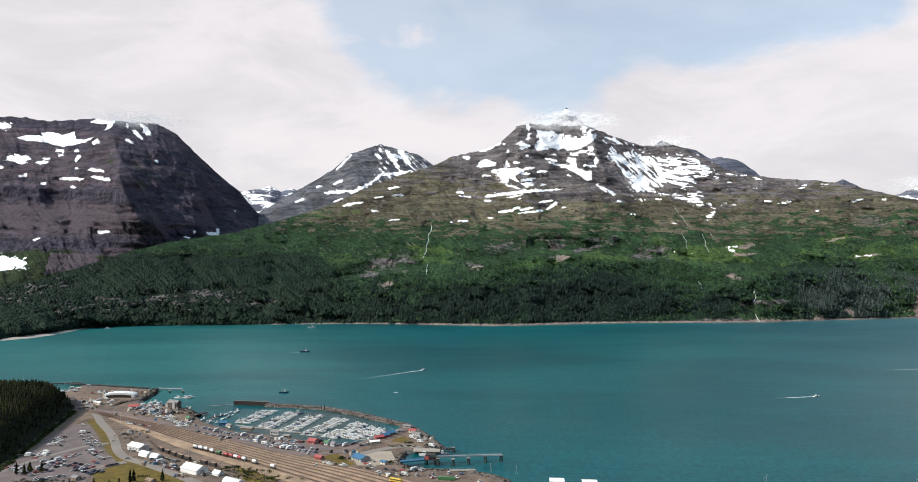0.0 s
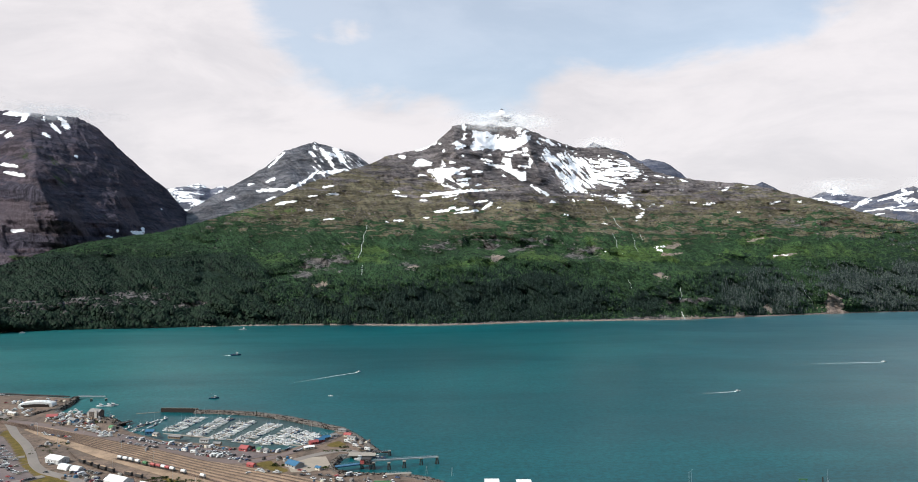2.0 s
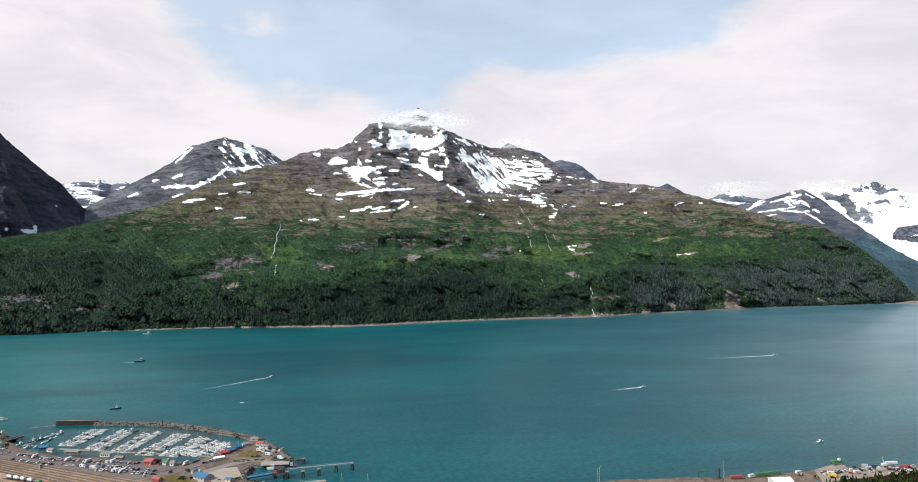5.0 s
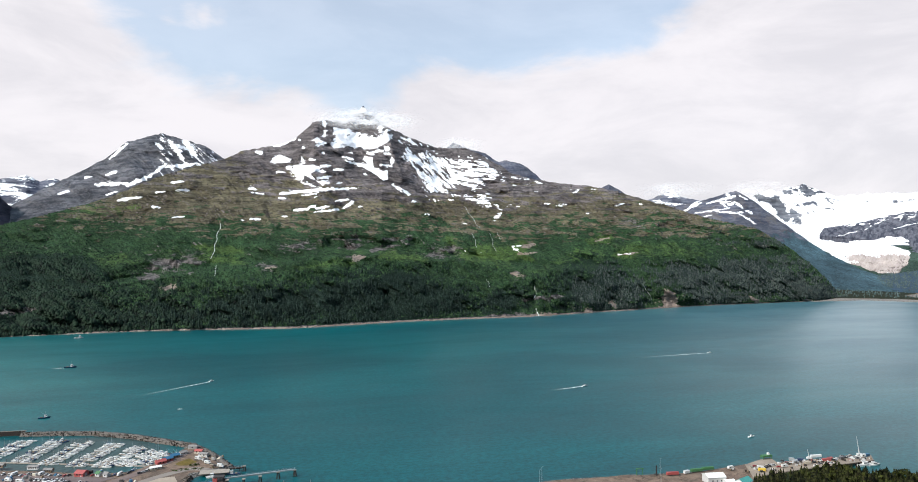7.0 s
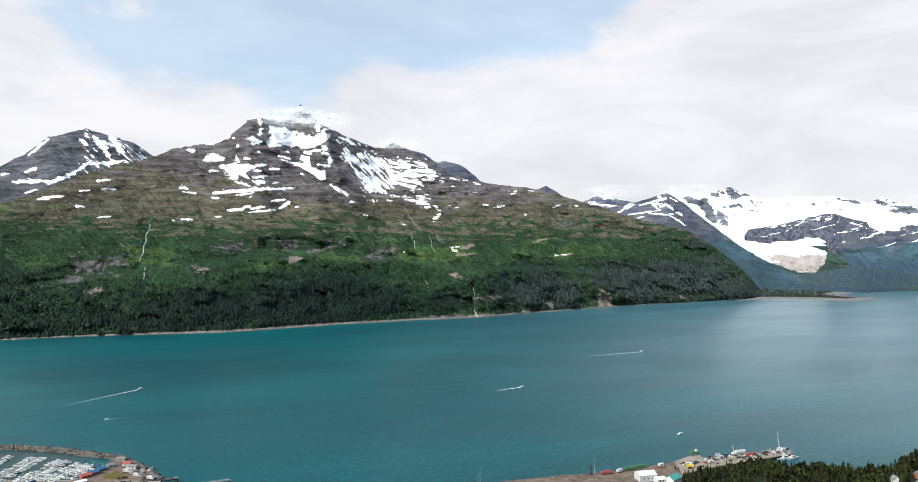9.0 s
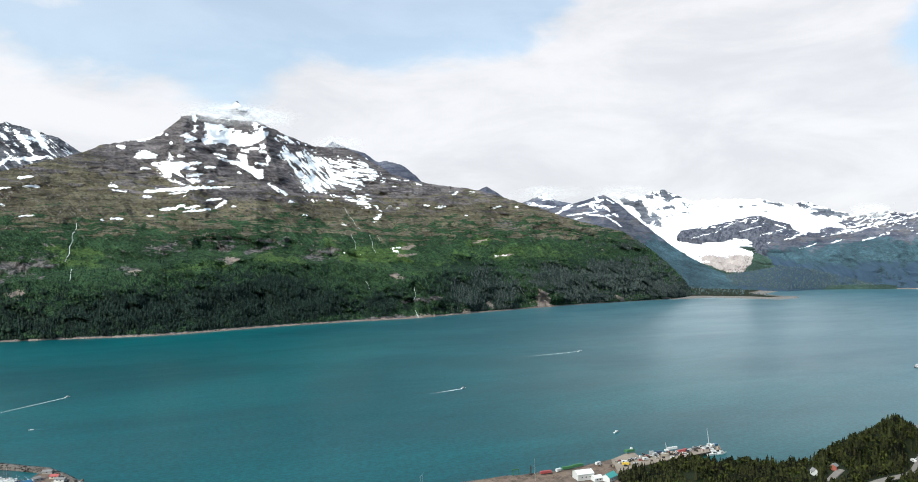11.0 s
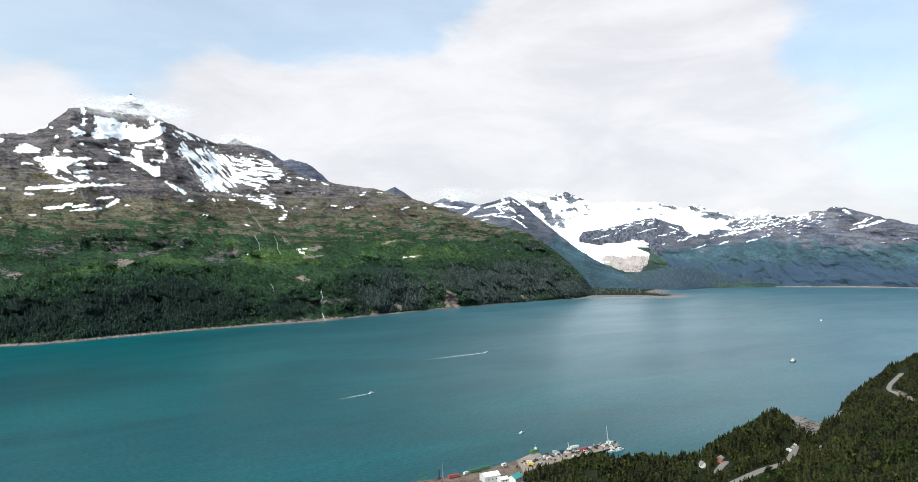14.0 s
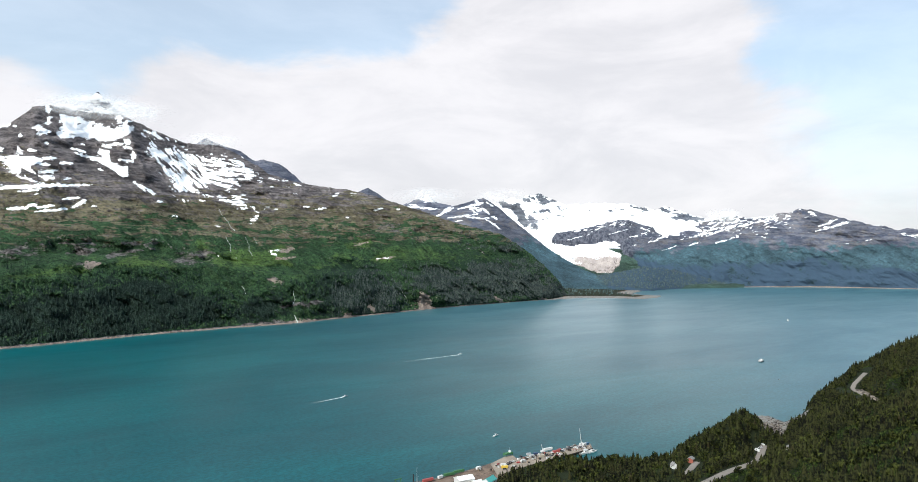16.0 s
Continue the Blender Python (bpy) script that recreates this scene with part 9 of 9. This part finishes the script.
for k, ob in enumerate(CARS):
    put_at(ob, *(((-420.2, 713.8)), ((-413.9, 707.3)), ((-407.7, 700.9)), ((-345.7, 648.0)), ((-339.6, 642.6)), ((-389.3, 800.5)), ((-318.1, 657.3)), ((-371.0, 707.4)), ((-201.0, 707.9)))[k], 3.3, -20)
ROWS += [((a[0] + 4.5, a[1] + 5.5), (b[0] + 4.5, b[1] + 5.5), int(n * 0.7), head, mix) for a, b, n, head, mix in ROWS[:12]]
for a, b, n, head, mix in ROWS:
    for k in range(n):
        if rng.uniform() < 0.15:
            continue
        f = (k + 0.5) / n
        px, py = a[0] + (b[0] - a[0]) * f + rng.uniform(-0.6, 0.6), a[1] + (b[1] - a[1]) * f + rng.uniform(-1.3, 1.3)
        copy_thing(CARS[rng.choice(9, p=MIX[mix])], at(px, py, 3.3, head + rng.uniform(-6, 6) + (180 if rng.uniform() < 0.4 else 0)))
put_at(TRAILED, *((-334.5, 800.7)), 4.0, 12)
for x, y in [(-341.0, 806.3), (-328.1, 795.2), (-318.0, 787.1), (-318.8, 779.1), (-310.8, 779.2), (-346.9, 823.5), (-350.0, 817.7), (-405.7, 900.5), (-402.7, 907.6), (-461.9, 900.2), (-462.0, 910.9), (-451.0, 886.4), (-403.3, 890.0), (-410.0, 883.2), (-390.3, 886.7), (-377.8, 866.7)]:
    copy_thing(TRAILED, at(x, y, 4.0, rng.uniform(-40, 20), rng.uniform(0.9, 1.4)))
# the crowded boat yard and the strip along the pier
for x0, y0, x1, y1, n in ((-409.7, 866.6, -349.4, 829.4, 26), (-404.8, 893.5, -370.4, 866.7, 14), (-496.6, 900.1, -480.9, 921.8, 10), (-517.7, 968.1, -465.9, 984.9, 10), (-331.7, 800.7, -304.8, 784.5, 10), (-370.6, 761.0, -353.7, 748.7, 2), (-135.2, 648.6, -100.0, 636.2, 5), (-25.4, 611.2, 23.6, 595.6, 8)):
    for k in range(n):
        f = rng.uniform()
        px, py = x0 + (x1 - x0) * f + rng.uniform(-9, 9), y0 + (y1 - y0) * f + rng.uniform(-9, 9)
        if rng.uniform() < 0.35 and y0 > 640:
            copy_thing(TRAILED, at(px, py, 4.0, rng.uniform(-60, 60), rng.uniform(0.7, 1.2)))
        else:
            copy_thing(CARS[rng.choice(9, p=MIX["any"])], at(px, py, 3.3, rng.uniform(0, 360)))
CRATES = []
for mat, what in ((MAT_GREY, "grey"), (MAT_BLUE, "blue"), (MAT_BROWN, "brown"), (MAT_DARK, "black"), (MAT_ROOF, "pale grey"), (MAT_CREAM, "cream")):
    ob = root("equipment_stack", "stack of " + what + " boat gear and crates on the gravel", "gear", "gear in the yards")
    part("crate", bm_box(-1.6, 1.2, -1.1, 1.1, 0, 1.3, 0.97, 0.06), mat, ob)
    part("crate", bm_box(-0.9, 1.5, -0.8, 0.9, 1.3, 2.2, 0.95, 0.06), mat, ob)
    part("pallet", bm_box(-1.9, 1.9, -1.3, 1.3, -0.12, 0.0), MAT_DECK, ob)
    CRATES.append(ob)
yards = []
for cx, cy, rx, ry, n in [(-381.7, 853.9, 40, 22, 34), (-338.8, 817.7, 24, 10, 12), (-481.0, 914.5, 30, 16, 14), (-272.7, 639.3, 30, 8, 14), (-357.4, 751.1, 14, 8, 4), (-235.1, 605.9, 18, 6, 8), (-193.7, 721.2, 60, 6, 16), (-39.9, 730.7, 14, 8, 10), (-43.7, 611.2, 40, 6, 8), (-476.2, 968.3, 40, 6, 10), (-129.6, 677.0, 30, 5, 8)]:
    yards += [(cx + rx * rng.uniform(-1, 1), cy + ry * rng.uniform(-1, 1)) for _ in range(n)]
for k, (px, py) in enumerate(yards):
    if k < 6:
        put_at(CRATES[k], px, py, 3.3, 30 * k)
    else:
        copy_thing(CRATES[rng.randint(6)], at(px, py, 3.3, rng.uniform(0, 360), rng.uniform(0.6, 1.3)))
POLE = make_pole(11, "tall grey lamp post")
put_at(POLE, *((-410.4, 713.9)), 3.2, 20)
for x, y in [(-257.5, 651.9), (-195.7, 625.6), (-168.2, 596.7), (-393.4, 795.0), (-281.0, 734.7), (-229.1, 674.8), (-166.7, 617.4), (-346.8, 800.7), (-350.5, 748.7), (-401.1, 647.9)]:
    copy_thing(POLE, at(x, y, 3.2, rng.uniform(0, 360), rng.uniform(0.9, 1.3)))
# a small white dish, simplified to a capped drum
tank = root("storage_tank", "round white storage tank beside the car park", "storage tank")
part("shell", bm_tube((0, 0, 0), (0, 0, 4.5), 3.2, 16), MAT_WHITE, tank)
part("top", bm_tube((0, 0, 4.5), (0, 0, 5.2), 3.2, 16, 0.4), MAT_WHITE, tank)
tank.matrix_world = at(*((-337.4, 600.9)), 3.1, 0, 0.6)

# ---- the east wharf ----
OUT0, OUT1, IN1, IN0 = (472.5, 554.2), (611.7, 541.6), (599.4, 526.9), (479.1, 524.4)
MAT_QUAY = surf("quay_concrete", (0.235, 0.190, 0.150), 0.9, 0.3, 0.06)
QUAY = root("cargo_wharf", "long concrete and timber cargo wharf reaching into the fjord", "wharf")
slab("deck", [(466.4, 553.8), (497.4, 564.3), (506.1, 563.2), (501.2, 550.8), OUT1, IN1, (479.1, 524.4), (447.7, 520.1)], 2.6, 3.9, MAT_QUAY, "", "", parent=QUAY)
for k in range(26):
    f = k / 25
    for a, b in (((500.8, 548.4), OUT1), ((480.4, 525.8), IN1)):
        part("timber_post", bm_tube((a[0] + (b[0] - a[0]) * f, a[1] + (b[1] - a[1]) * f, -5), (a[0] + (b[0] - a[0]) * f, a[1] + (b[1] - a[1]) * f, 2.8), 0.4, 6), MAT_TIMBER, QUAY)
bm = bmesh.new()
add_tube(bm, (*((479.8, 525.1)), 3.1), (*IN1, 3.1), 0.7, 6)
part("fender_beam", bm, MAT_TIMBER, QUAY)
WY = math.degrees(math.atan2(OUT1[1] - OUT0[1], OUT1[0] - OUT0[0]))
for (x, y), mat, what, L, dz in [
    ((407.7, 550.2), MAT_GREEN, "green", 12, 0), ((421.4, 551.4), MAT_GREEN, "green", 12, 0), ((380.3, 548.8), MAT_RED, "red", 12, 0), ((395.3, 548.4), MAT_WHITE, "white", 6, 0),
    ((551.1, 551.7), MAT_WHITE, "white", 12, 0), ((552.2, 539.5), MAT_RED, "red", 9, 0), ((558.1, 540.7), MAT_RED, "red", 6, 0), ((603.4, 538.8), MAT_BLUE, "blue", 6, 0), ((468.2, 532.7), MAT_YELLOW, "yellow", 7, 0),
    ((517.6, 543.7), PAINTS[1], "grey", 6, 0), ((527.3, 547.2), MAT_HULLBLUE, "blue", 6, 0), ((571.2, 539.4), PAINTS[6], "dark grey", 6, 0), ((519.5, 550.4), PAINTS[1], "grey", 5, 0), ((526.6, 537.0), PAINTS[5], "tan", 6, 0)]:
    put_at(make_container(mat, what + " shipping container on the wharf", L), x, y, 4.0 + dz, WY + (0 if L > 8 else rng.uniform(-20, 20)))
for x, y in [(508.2, 550.8), (509.0, 544.9), (538.4, 544.4), (546.3, 541.2), (565.2, 541.1), (580.7, 541.0), (586.3, 539.7), (593.7, 540.1), (476.6, 538.5), (486.3, 543.8), (559.2, 537.1)]:
    copy_thing(CARS[rng.randint(0, 8)], at(x, y, 4.0, rng.uniform(0, 360)))
for x, y in [(588.2, 544.2), (588.6, 540.9), (580.3, 544.3), (575.2, 545.1), (597.2, 540.5), (501.1, 543.0), (509.1, 542.1), (516.8, 539.0), (544.8, 534.0), (539.5, 538.0), (518.0, 532.8)]:
    ob = root("cargo_pile", "heap of dark cargo and gear on the wharf", "cargo", "cargo heaps")
    for k in range(4):
        q = rng.uniform(-2, 2, 2)
        part("crate", bm_box(q[0] - 1, q[0] + 1, q[1] - 0.8, q[1] + 0.8, 0, rng.uniform(0.8, 2.0), 0.95), [MAT_DARK, MAT_BROWN, MAT_GREY, MAT_TIMBER][k], ob)
    put_at(ob, x, y, 3.95, rng.uniform(0, 90))
for k in range(64):
    f = rng.uniform(-0.25, 0.97)
    s_ = rng.uniform(0.15, 0.85)
    px = (OUT0[0] + (OUT1[0] - OUT0[0]) * f) * (1 - s_) + (IN0[0] + (IN1[0] - IN0[0]) * f) * s_
    py = (OUT0[1] + (OUT1[1] - OUT0[1]) * f) * (1 - s_) + (IN0[1] + (IN1[1] - IN0[1]) * f) * s_
    if k % 3 == 0:
        copy_thing(CARS[rng.randint(0, 9)], at(px, py, 3.95, WY + rng.uniform(-30, 30)))
    else:
        ob = root("cargo_pile", "heap of crates and fishing gear on the wharf", "cargo", "cargo heaps")
        for j in range(3):
            q = rng.uniform(-1.6, 1.6, 2)
            part("crate", bm_box(q[0] - 0.9, q[0] + 0.9, q[1] - 0.7, q[1] + 0.7, 0, rng.uniform(0.6, 1.8), 0.95), [MAT_DARK, MAT_WHITE, MAT_BROWN, MAT_DARK, MAT_GREY, MAT_TIMBER][rng.randint(6)], ob)
        put_at(ob, px, py, 3.95, rng.uniform(0, 90))
crane = root("loading_gantry", "green steel cargo gantry on the wharf", "gantry")
for sx in (-7, 7):
    for sy in (-2.5, 2.5):
        part("leg", bm_box(sx - 0.4, sx + 0.4, sy - 0.4, sy + 0.4, 0, 5.5), MAT_GREEN, crane)
part("beam", bm_box(-8, 8, -3, 3, 3.0, 5.6, 1.0, 0.1), MAT_GREEN, crane)
part("cabin", bm_box(2, 5, -1.5, 1.5, 5.6, 8.2, 0.95), MAT_WHITE, crane)
part("mast", bm_tube((3, 0, 8.2), (3, 0, 13), 0.15, 6), MAT_STEEL, crane)
crane.matrix_world = at(*((499.5, 562.7)), 3.9, WY + 6, 0.72)
for (x, y), h, lean, what in [((597.9, 543.0), 20, -3, "tall white crane boom at the wharf's end"), ((539.9, 548.8), 10, -2, "white crane boom on the wharf")]:
    ob = root("mobile_crane", what, "crane")
    part("base", bm_box(-2.5, 2.5, -1.3, 1.3, 0.5, 2.4, 0.95, 0.1), MAT_WHITE, ob)
    part("boom", bm_tube((0, 0, 2.2), (lean, 0, h), 0.5, 6, 0.2), MAT_WHITE, ob)
    for sx in (-1.6, 1.6):
        part("wheel", bm_tube((sx, -1.2, 0.5), (sx, 1.2, 0.5), 0.5, 8), MAT_RUBBER, ob)
    put_at(ob, x, y, 3.95, WY)
yacht = make_boat("cruiser", 17, "white yacht moored behind the wharf's end", MAT_WHITE)
put_at(yacht, *((585.7, 525.4)), 0, WY)
yacht = make_boat("cruiser", 13, "white motor yacht moored behind the wharf's end", MAT_WHITE)
put_at(yacht, *((595.6, 523.5)), 0, WY)
for (x, y), args, yaw in [((405.3, 521.4), ("warehouse", 17, 12, 6.0, 2.4, MAT_WHITE, MAT_FABRIC, "white warehouse behind the wharf", "warehouse", 3), WY - 4), ((413.4, 511.1), ("warehouse", 9, 8, 3.4, 1.6, MAT_WHITE, MAT_FABRIC, "low white shed beside the warehouse", "shed", 2), WY),
                          ((425.3, 506.3), ("boat_house", 14, 9, 4.0, 3.0, MAT_WHITE, MAT_TEAL, "white boathouse with a green metal roof", "boathouse", 2), WY + 25),
                          ((83.1, 580.9), ("cruise_terminal", 12, 9, 5.5, 0.8, MAT_WHITE, MAT_FABRIC, "white flat-roofed harbour building by the shore", "building", 3), -4), ((110.1, 576.6), ("cruise_terminal", 12, 9, 5.5, 0.8, MAT_WHITE, MAT_FABRIC, "white flat-roofed harbour building by the shore", "building", 3), -4)]:
    put_at(make_house(*args), x, y, 3.4, yaw)
for x, y, s in [(371.1, 555.1, 1.3), (254.7, 566.7, 1.3), (360.0, 536.9, 1.1), (248.7, 557.8, 1.4)]:
    copy_thing(POLE, at(x, y, 3.0, 40, s))
ob = root("cargo_hoist", "dark green steel cargo hoist by the quay", "cargo hoist")
for sx in (-3, 3):
    part("leg", bm_box(sx - 0.3, sx + 0.3, -0.3, 0.3, 0, 6), MAT_GREEN, ob)
part("beam", bm_box(-4, 4, -0.4, 0.4, 5.4, 6.2), MAT_GREEN, ob)
put_at(ob, *((351.6, 559.2)), 3.2, WY)
ob = root("pile_driver", "dark steel mast on the quay", "steel mast")
part("mast", bm_box(-0.5, 0.5, -0.5, 0.5, 0, 9, 0.8), MAT_DARK, ob)
part("foot", bm_box(-1.5, 1.5, -1.5, 1.5, 0, 1.2, 0.8), MAT_DARK, ob)
put_at(ob, *((366.5, 554.4)), 3.2)

# ---- houses in the wood ----
def on_ground(x, y):
    return float(ground_z(x, y))


for (x, y), args, yaw in [((621.4, 409.9), ("house", 7, 6, 4.0, 1.6, surf("red_brown_siding", (0.26, 0.075, 0.05), 0.85, 0.2, 0.9), MAT_ROOF, "red-brown two-storey house with a grey roof in the wood", "house", 3), 20), ((590.7, 409.1), ("cabin", 5.5, 5, 3.4, 2.6, MAT_WHITE, MAT_ROOF, "small white gabled cabin among the spruces", "cabin", 1), 65),
                          ((757.4, 376.3), ("cabin", 7, 5, 3.0, 1.6, MAT_CREAM, MAT_ROOF, "pale cabin half hidden in the trees", "cabin", 1), 10)]:
    put_at(make_house(*args), x, y, on_ground(x, y), yaw)
for k, (x, y) in enumerate([(735.7, 398.4), (744.4, 400.4), (757.3, 405.3), (725.5, 394.8)]):
    copy_thing(CARS[(0, 1, 5, 8)[k]], at(x, y, on_ground(x, y) + 0.7, 60))

# ---- boats under way, with their wakes ----
def foam_mat():
    m, g, bs = material("wake_foam")
    pos = g.n("ShaderNodeNewGeometry").outputs["Position"]
    n = g.noise(pos, 0.5, 4.0, 0.65)
    bs.inputs["Base Color"].default_value = (0.75, 0.82, 0.82, 1)
    bs.inputs["Roughness"].default_value = 0.9
    f = g.ramp(g.math("ADD", attr(g, "foam"), g.math("MULTIPLY", g.math("SUBTRACT", n, 0.5), 0.9)), 0.25, 0.85)
    g.put(bs.inputs["Alpha"], f)
    return m


MAT_FOAM = foam_mat()


def wake(owner, L, w0, w1, strength=1.0):
    """A strip of foam behind a boat (along -x), thinning out."""
    n = 60
    X = np.linspace(0, -L, n)[:, None]
    t = -X / L
    Y = np.linspace(-1, 1, 9)[None, :] * (w0 + (w1 - w0) * t) / 2
    P = np.stack([X + 0 * Y, Y, 0.06 + 0 * X + 0 * Y], -1)
    foam = strength * (1 - np.abs(np.linspace(-1, 1, 9)[None, :]) ** 2) * (1 - t) ** 0.8
    ob = mesh_grid("wake", P, MAT_FOAM, dict(foam=foam))
    ob.parent = owner
    ob["label"] = "white foam wake"


for (x, y), yaw, kind, L, wk, label, hull in [
    ((-61, 1182), 42, "cruiser", 9, (190, 3, 10, 0.8), "small white motor boat with a long foam wake", MAT_WHITE),
    ((915, 1198), 3, "cruiser", 10, (230, 3, 9, 0.95), "white speedboat drawing a long straight wake", MAT_WHITE),
    ((505, 964), 10, "cruiser", 9, (85, 3, 8, 0.95), "white speedboat with a foam wake", MAT_WHITE),
    ((551, 645), 10, "cruiser", 9, (14, 2, 4, 0.7), "white cabin boat idling off the wharf", MAT_WHITE),
    ((-316, 1397), 3, "fisher", 19, (46, 4, 8, 0.9), "white work ship under way with a short wake", MAT_HULLBLUE),
    ((-253, 986), 8, "fisher", 13, None, "dark blue tug with a white wheelhouse", MAT_HULLBLUE),
    ((-402, 1859), 0, "fisher", 20, (30, 3, 6, 0.7), "small ship near the far shore", MAT_WHITE),
    ((-91, 987), 175, "skiff", 6, (26, 2, 4, 0.6), "tiny white skiff on open water", MAT_WHITE),
    ((2215, 1121), 30, "cruiser", 14, (50, 4, 8, 0.9), "far white speedboat on open water", MAT_WHITE),
    ((-944, 1830), 20, "cruiser", 14, None, "white boat near the gravel beach", MAT_WHITE),
]:
    ob = make_boat(kind, L, label, hull)
    if wk:
        wake(ob, *wk)
    put_at(ob, x, y, 0, yaw)
ferry = root("tour_catamaran", "white tour catamaran on the open water", "catamaran")
for s in (-1, 1):
    bm = bmesh.new()
    add_hull(bm, 27, 3.2, 2.4)
    bmesh.ops.translate(bm, verts=bm.verts, vec=(0, s * 3.4, 0))
    part("hull", bm, MAT_HULLBLUE, ferry)
part("main_deck", bm_box(-12, 10, -4.8, 4.8, 2.0, 5.0, 0.96, 0.2), MAT_WHITE, ferry)
part("window_band", bm_box(-10, 10.0, -4.83, 4.83, 3.2, 4.2, 0.975), MAT_GLASS, ferry)
part("upper_deck", bm_box(-9, 6, -4.0, 4.0, 5.0, 7.4, 0.94, 0.2), MAT_WHITE, ferry)
part("upper_windows", bm_box(-8, 6.05, -4.0, 4.0, 5.8, 6.7, 0.97), MAT_GLASS, ferry)
part("wheelhouse", bm_box(1, 5, -2.4, 2.4, 7.4, 9.2, 0.9, 0.1), MAT_WHITE, ferry)
part("mast", bm_tube((0, 0, 7.4), (-1, 0, 12), 0.12, 6), MAT_STEEL, ferry)
ferry.matrix_world = at(1359, 740, 0, 196, 0.75)
skiff = make_boat("skiff", 7, "small low boat beyond the cove", MAT_GREY)
put_at(skiff, *((1199.6, 617.5)), 0, 10)


# ---- streams falling down the green mountain ----
MAT_FALL = surf("white_water", (0.50, 0.53, 0.53), 0.6, 0.15, 0.2)


def slope_at(az, el):
    """The mountain's surface at a bearing and height angle."""
    c = int(round((az + 40) / 86.9 * (MAIN_P.shape[1] - 1)))
    e = np.degrees(np.arctan2(MAIN_P[:, c, 2] - EYE, np.hypot(MAIN_P[:, c, 0], MAIN_P[:, c, 1])))
    return Vector(MAIN_P[int(np.argmin(np.abs(e - el))), c])


for line, width in FALLS:
    pts = []
    for (a0, e0), (a1, e1) in zip(line, line[1:]):
        n = max(2, int(abs(e1 - e0) / 0.04))
        pts += [slope_at(a0 + (a1 - a0) * k / n + 0.05 * math.sin(7.0 * (e0 + (e1 - e0) * k / n)), e0 + (e1 - e0) * k / n) for k in range(n)]
    P = []
    for i, p in enumerate(pts):
        side = Vector((p.y, -p.x, 0)).normalized() * width / 3.4 * rng.uniform(0.3, 1.2)
        out = Vector((-p.x, -p.y, 900)).normalized() * 1.6
        P.append([p + out - side, p + out * 1.5, p + out + side])
    ob = mesh_grid("waterfall", np.array([[tuple(q) for q in r] for r in P]), MAT_FALL)
    tagged(ob, "thin white waterfall on the green slope", "waterfall", "waterfalls")

# rock cut beside the hill road
n = 160
f, o = rng.uniform(0, 1, n), rng.uniform(3.5, 11.0, n)
a, b, c = (Vector((*ROAD_B[k], 0)) for k in (0, 1, 3))
px = np.where(f < 0.5, a.x + (b.x - a.x) * f * 2, b.x + (c.x - b.x) * (f * 2 - 1)) + 0.37 * o
py = np.where(f < 0.5, a.y + (b.y - a.y) * f * 2, b.y + (c.y - b.y) * (f * 2 - 1)) - 0.93 * o
s = rng.uniform(1.8, 4.6, n)
scatter("rock_face", RUBBLE, np.stack([px, py, ground_z(px, py) + 0.1 * o], -1), s, s, leaf_mat("cut_rock", (0.05, 0.042, 0.036), (0.24, 0.20, 0.17)), "grey-brown broken rock face cut beside the hill road", "rock")
n = 500
cx, cy = np.array(CREEK).T
f = rng.uniform(0, 1, n) * (len(cx) - 1)
px, py = np.interp(f, range(len(cx)), cx) + rng.normal(size=n) * 9, np.interp(f, range(len(cx)), cy) + rng.normal(size=n) * 9
s = rng.uniform(0.4, 1.5, n)
scatter("rubble", RUBBLE, np.stack([px, py, np.maximum(ground_z(px, py), 0.0)], -1), s, s * 1.3, MAT_RUBBLE, "scattered stones on the small tidal cove", "stones")
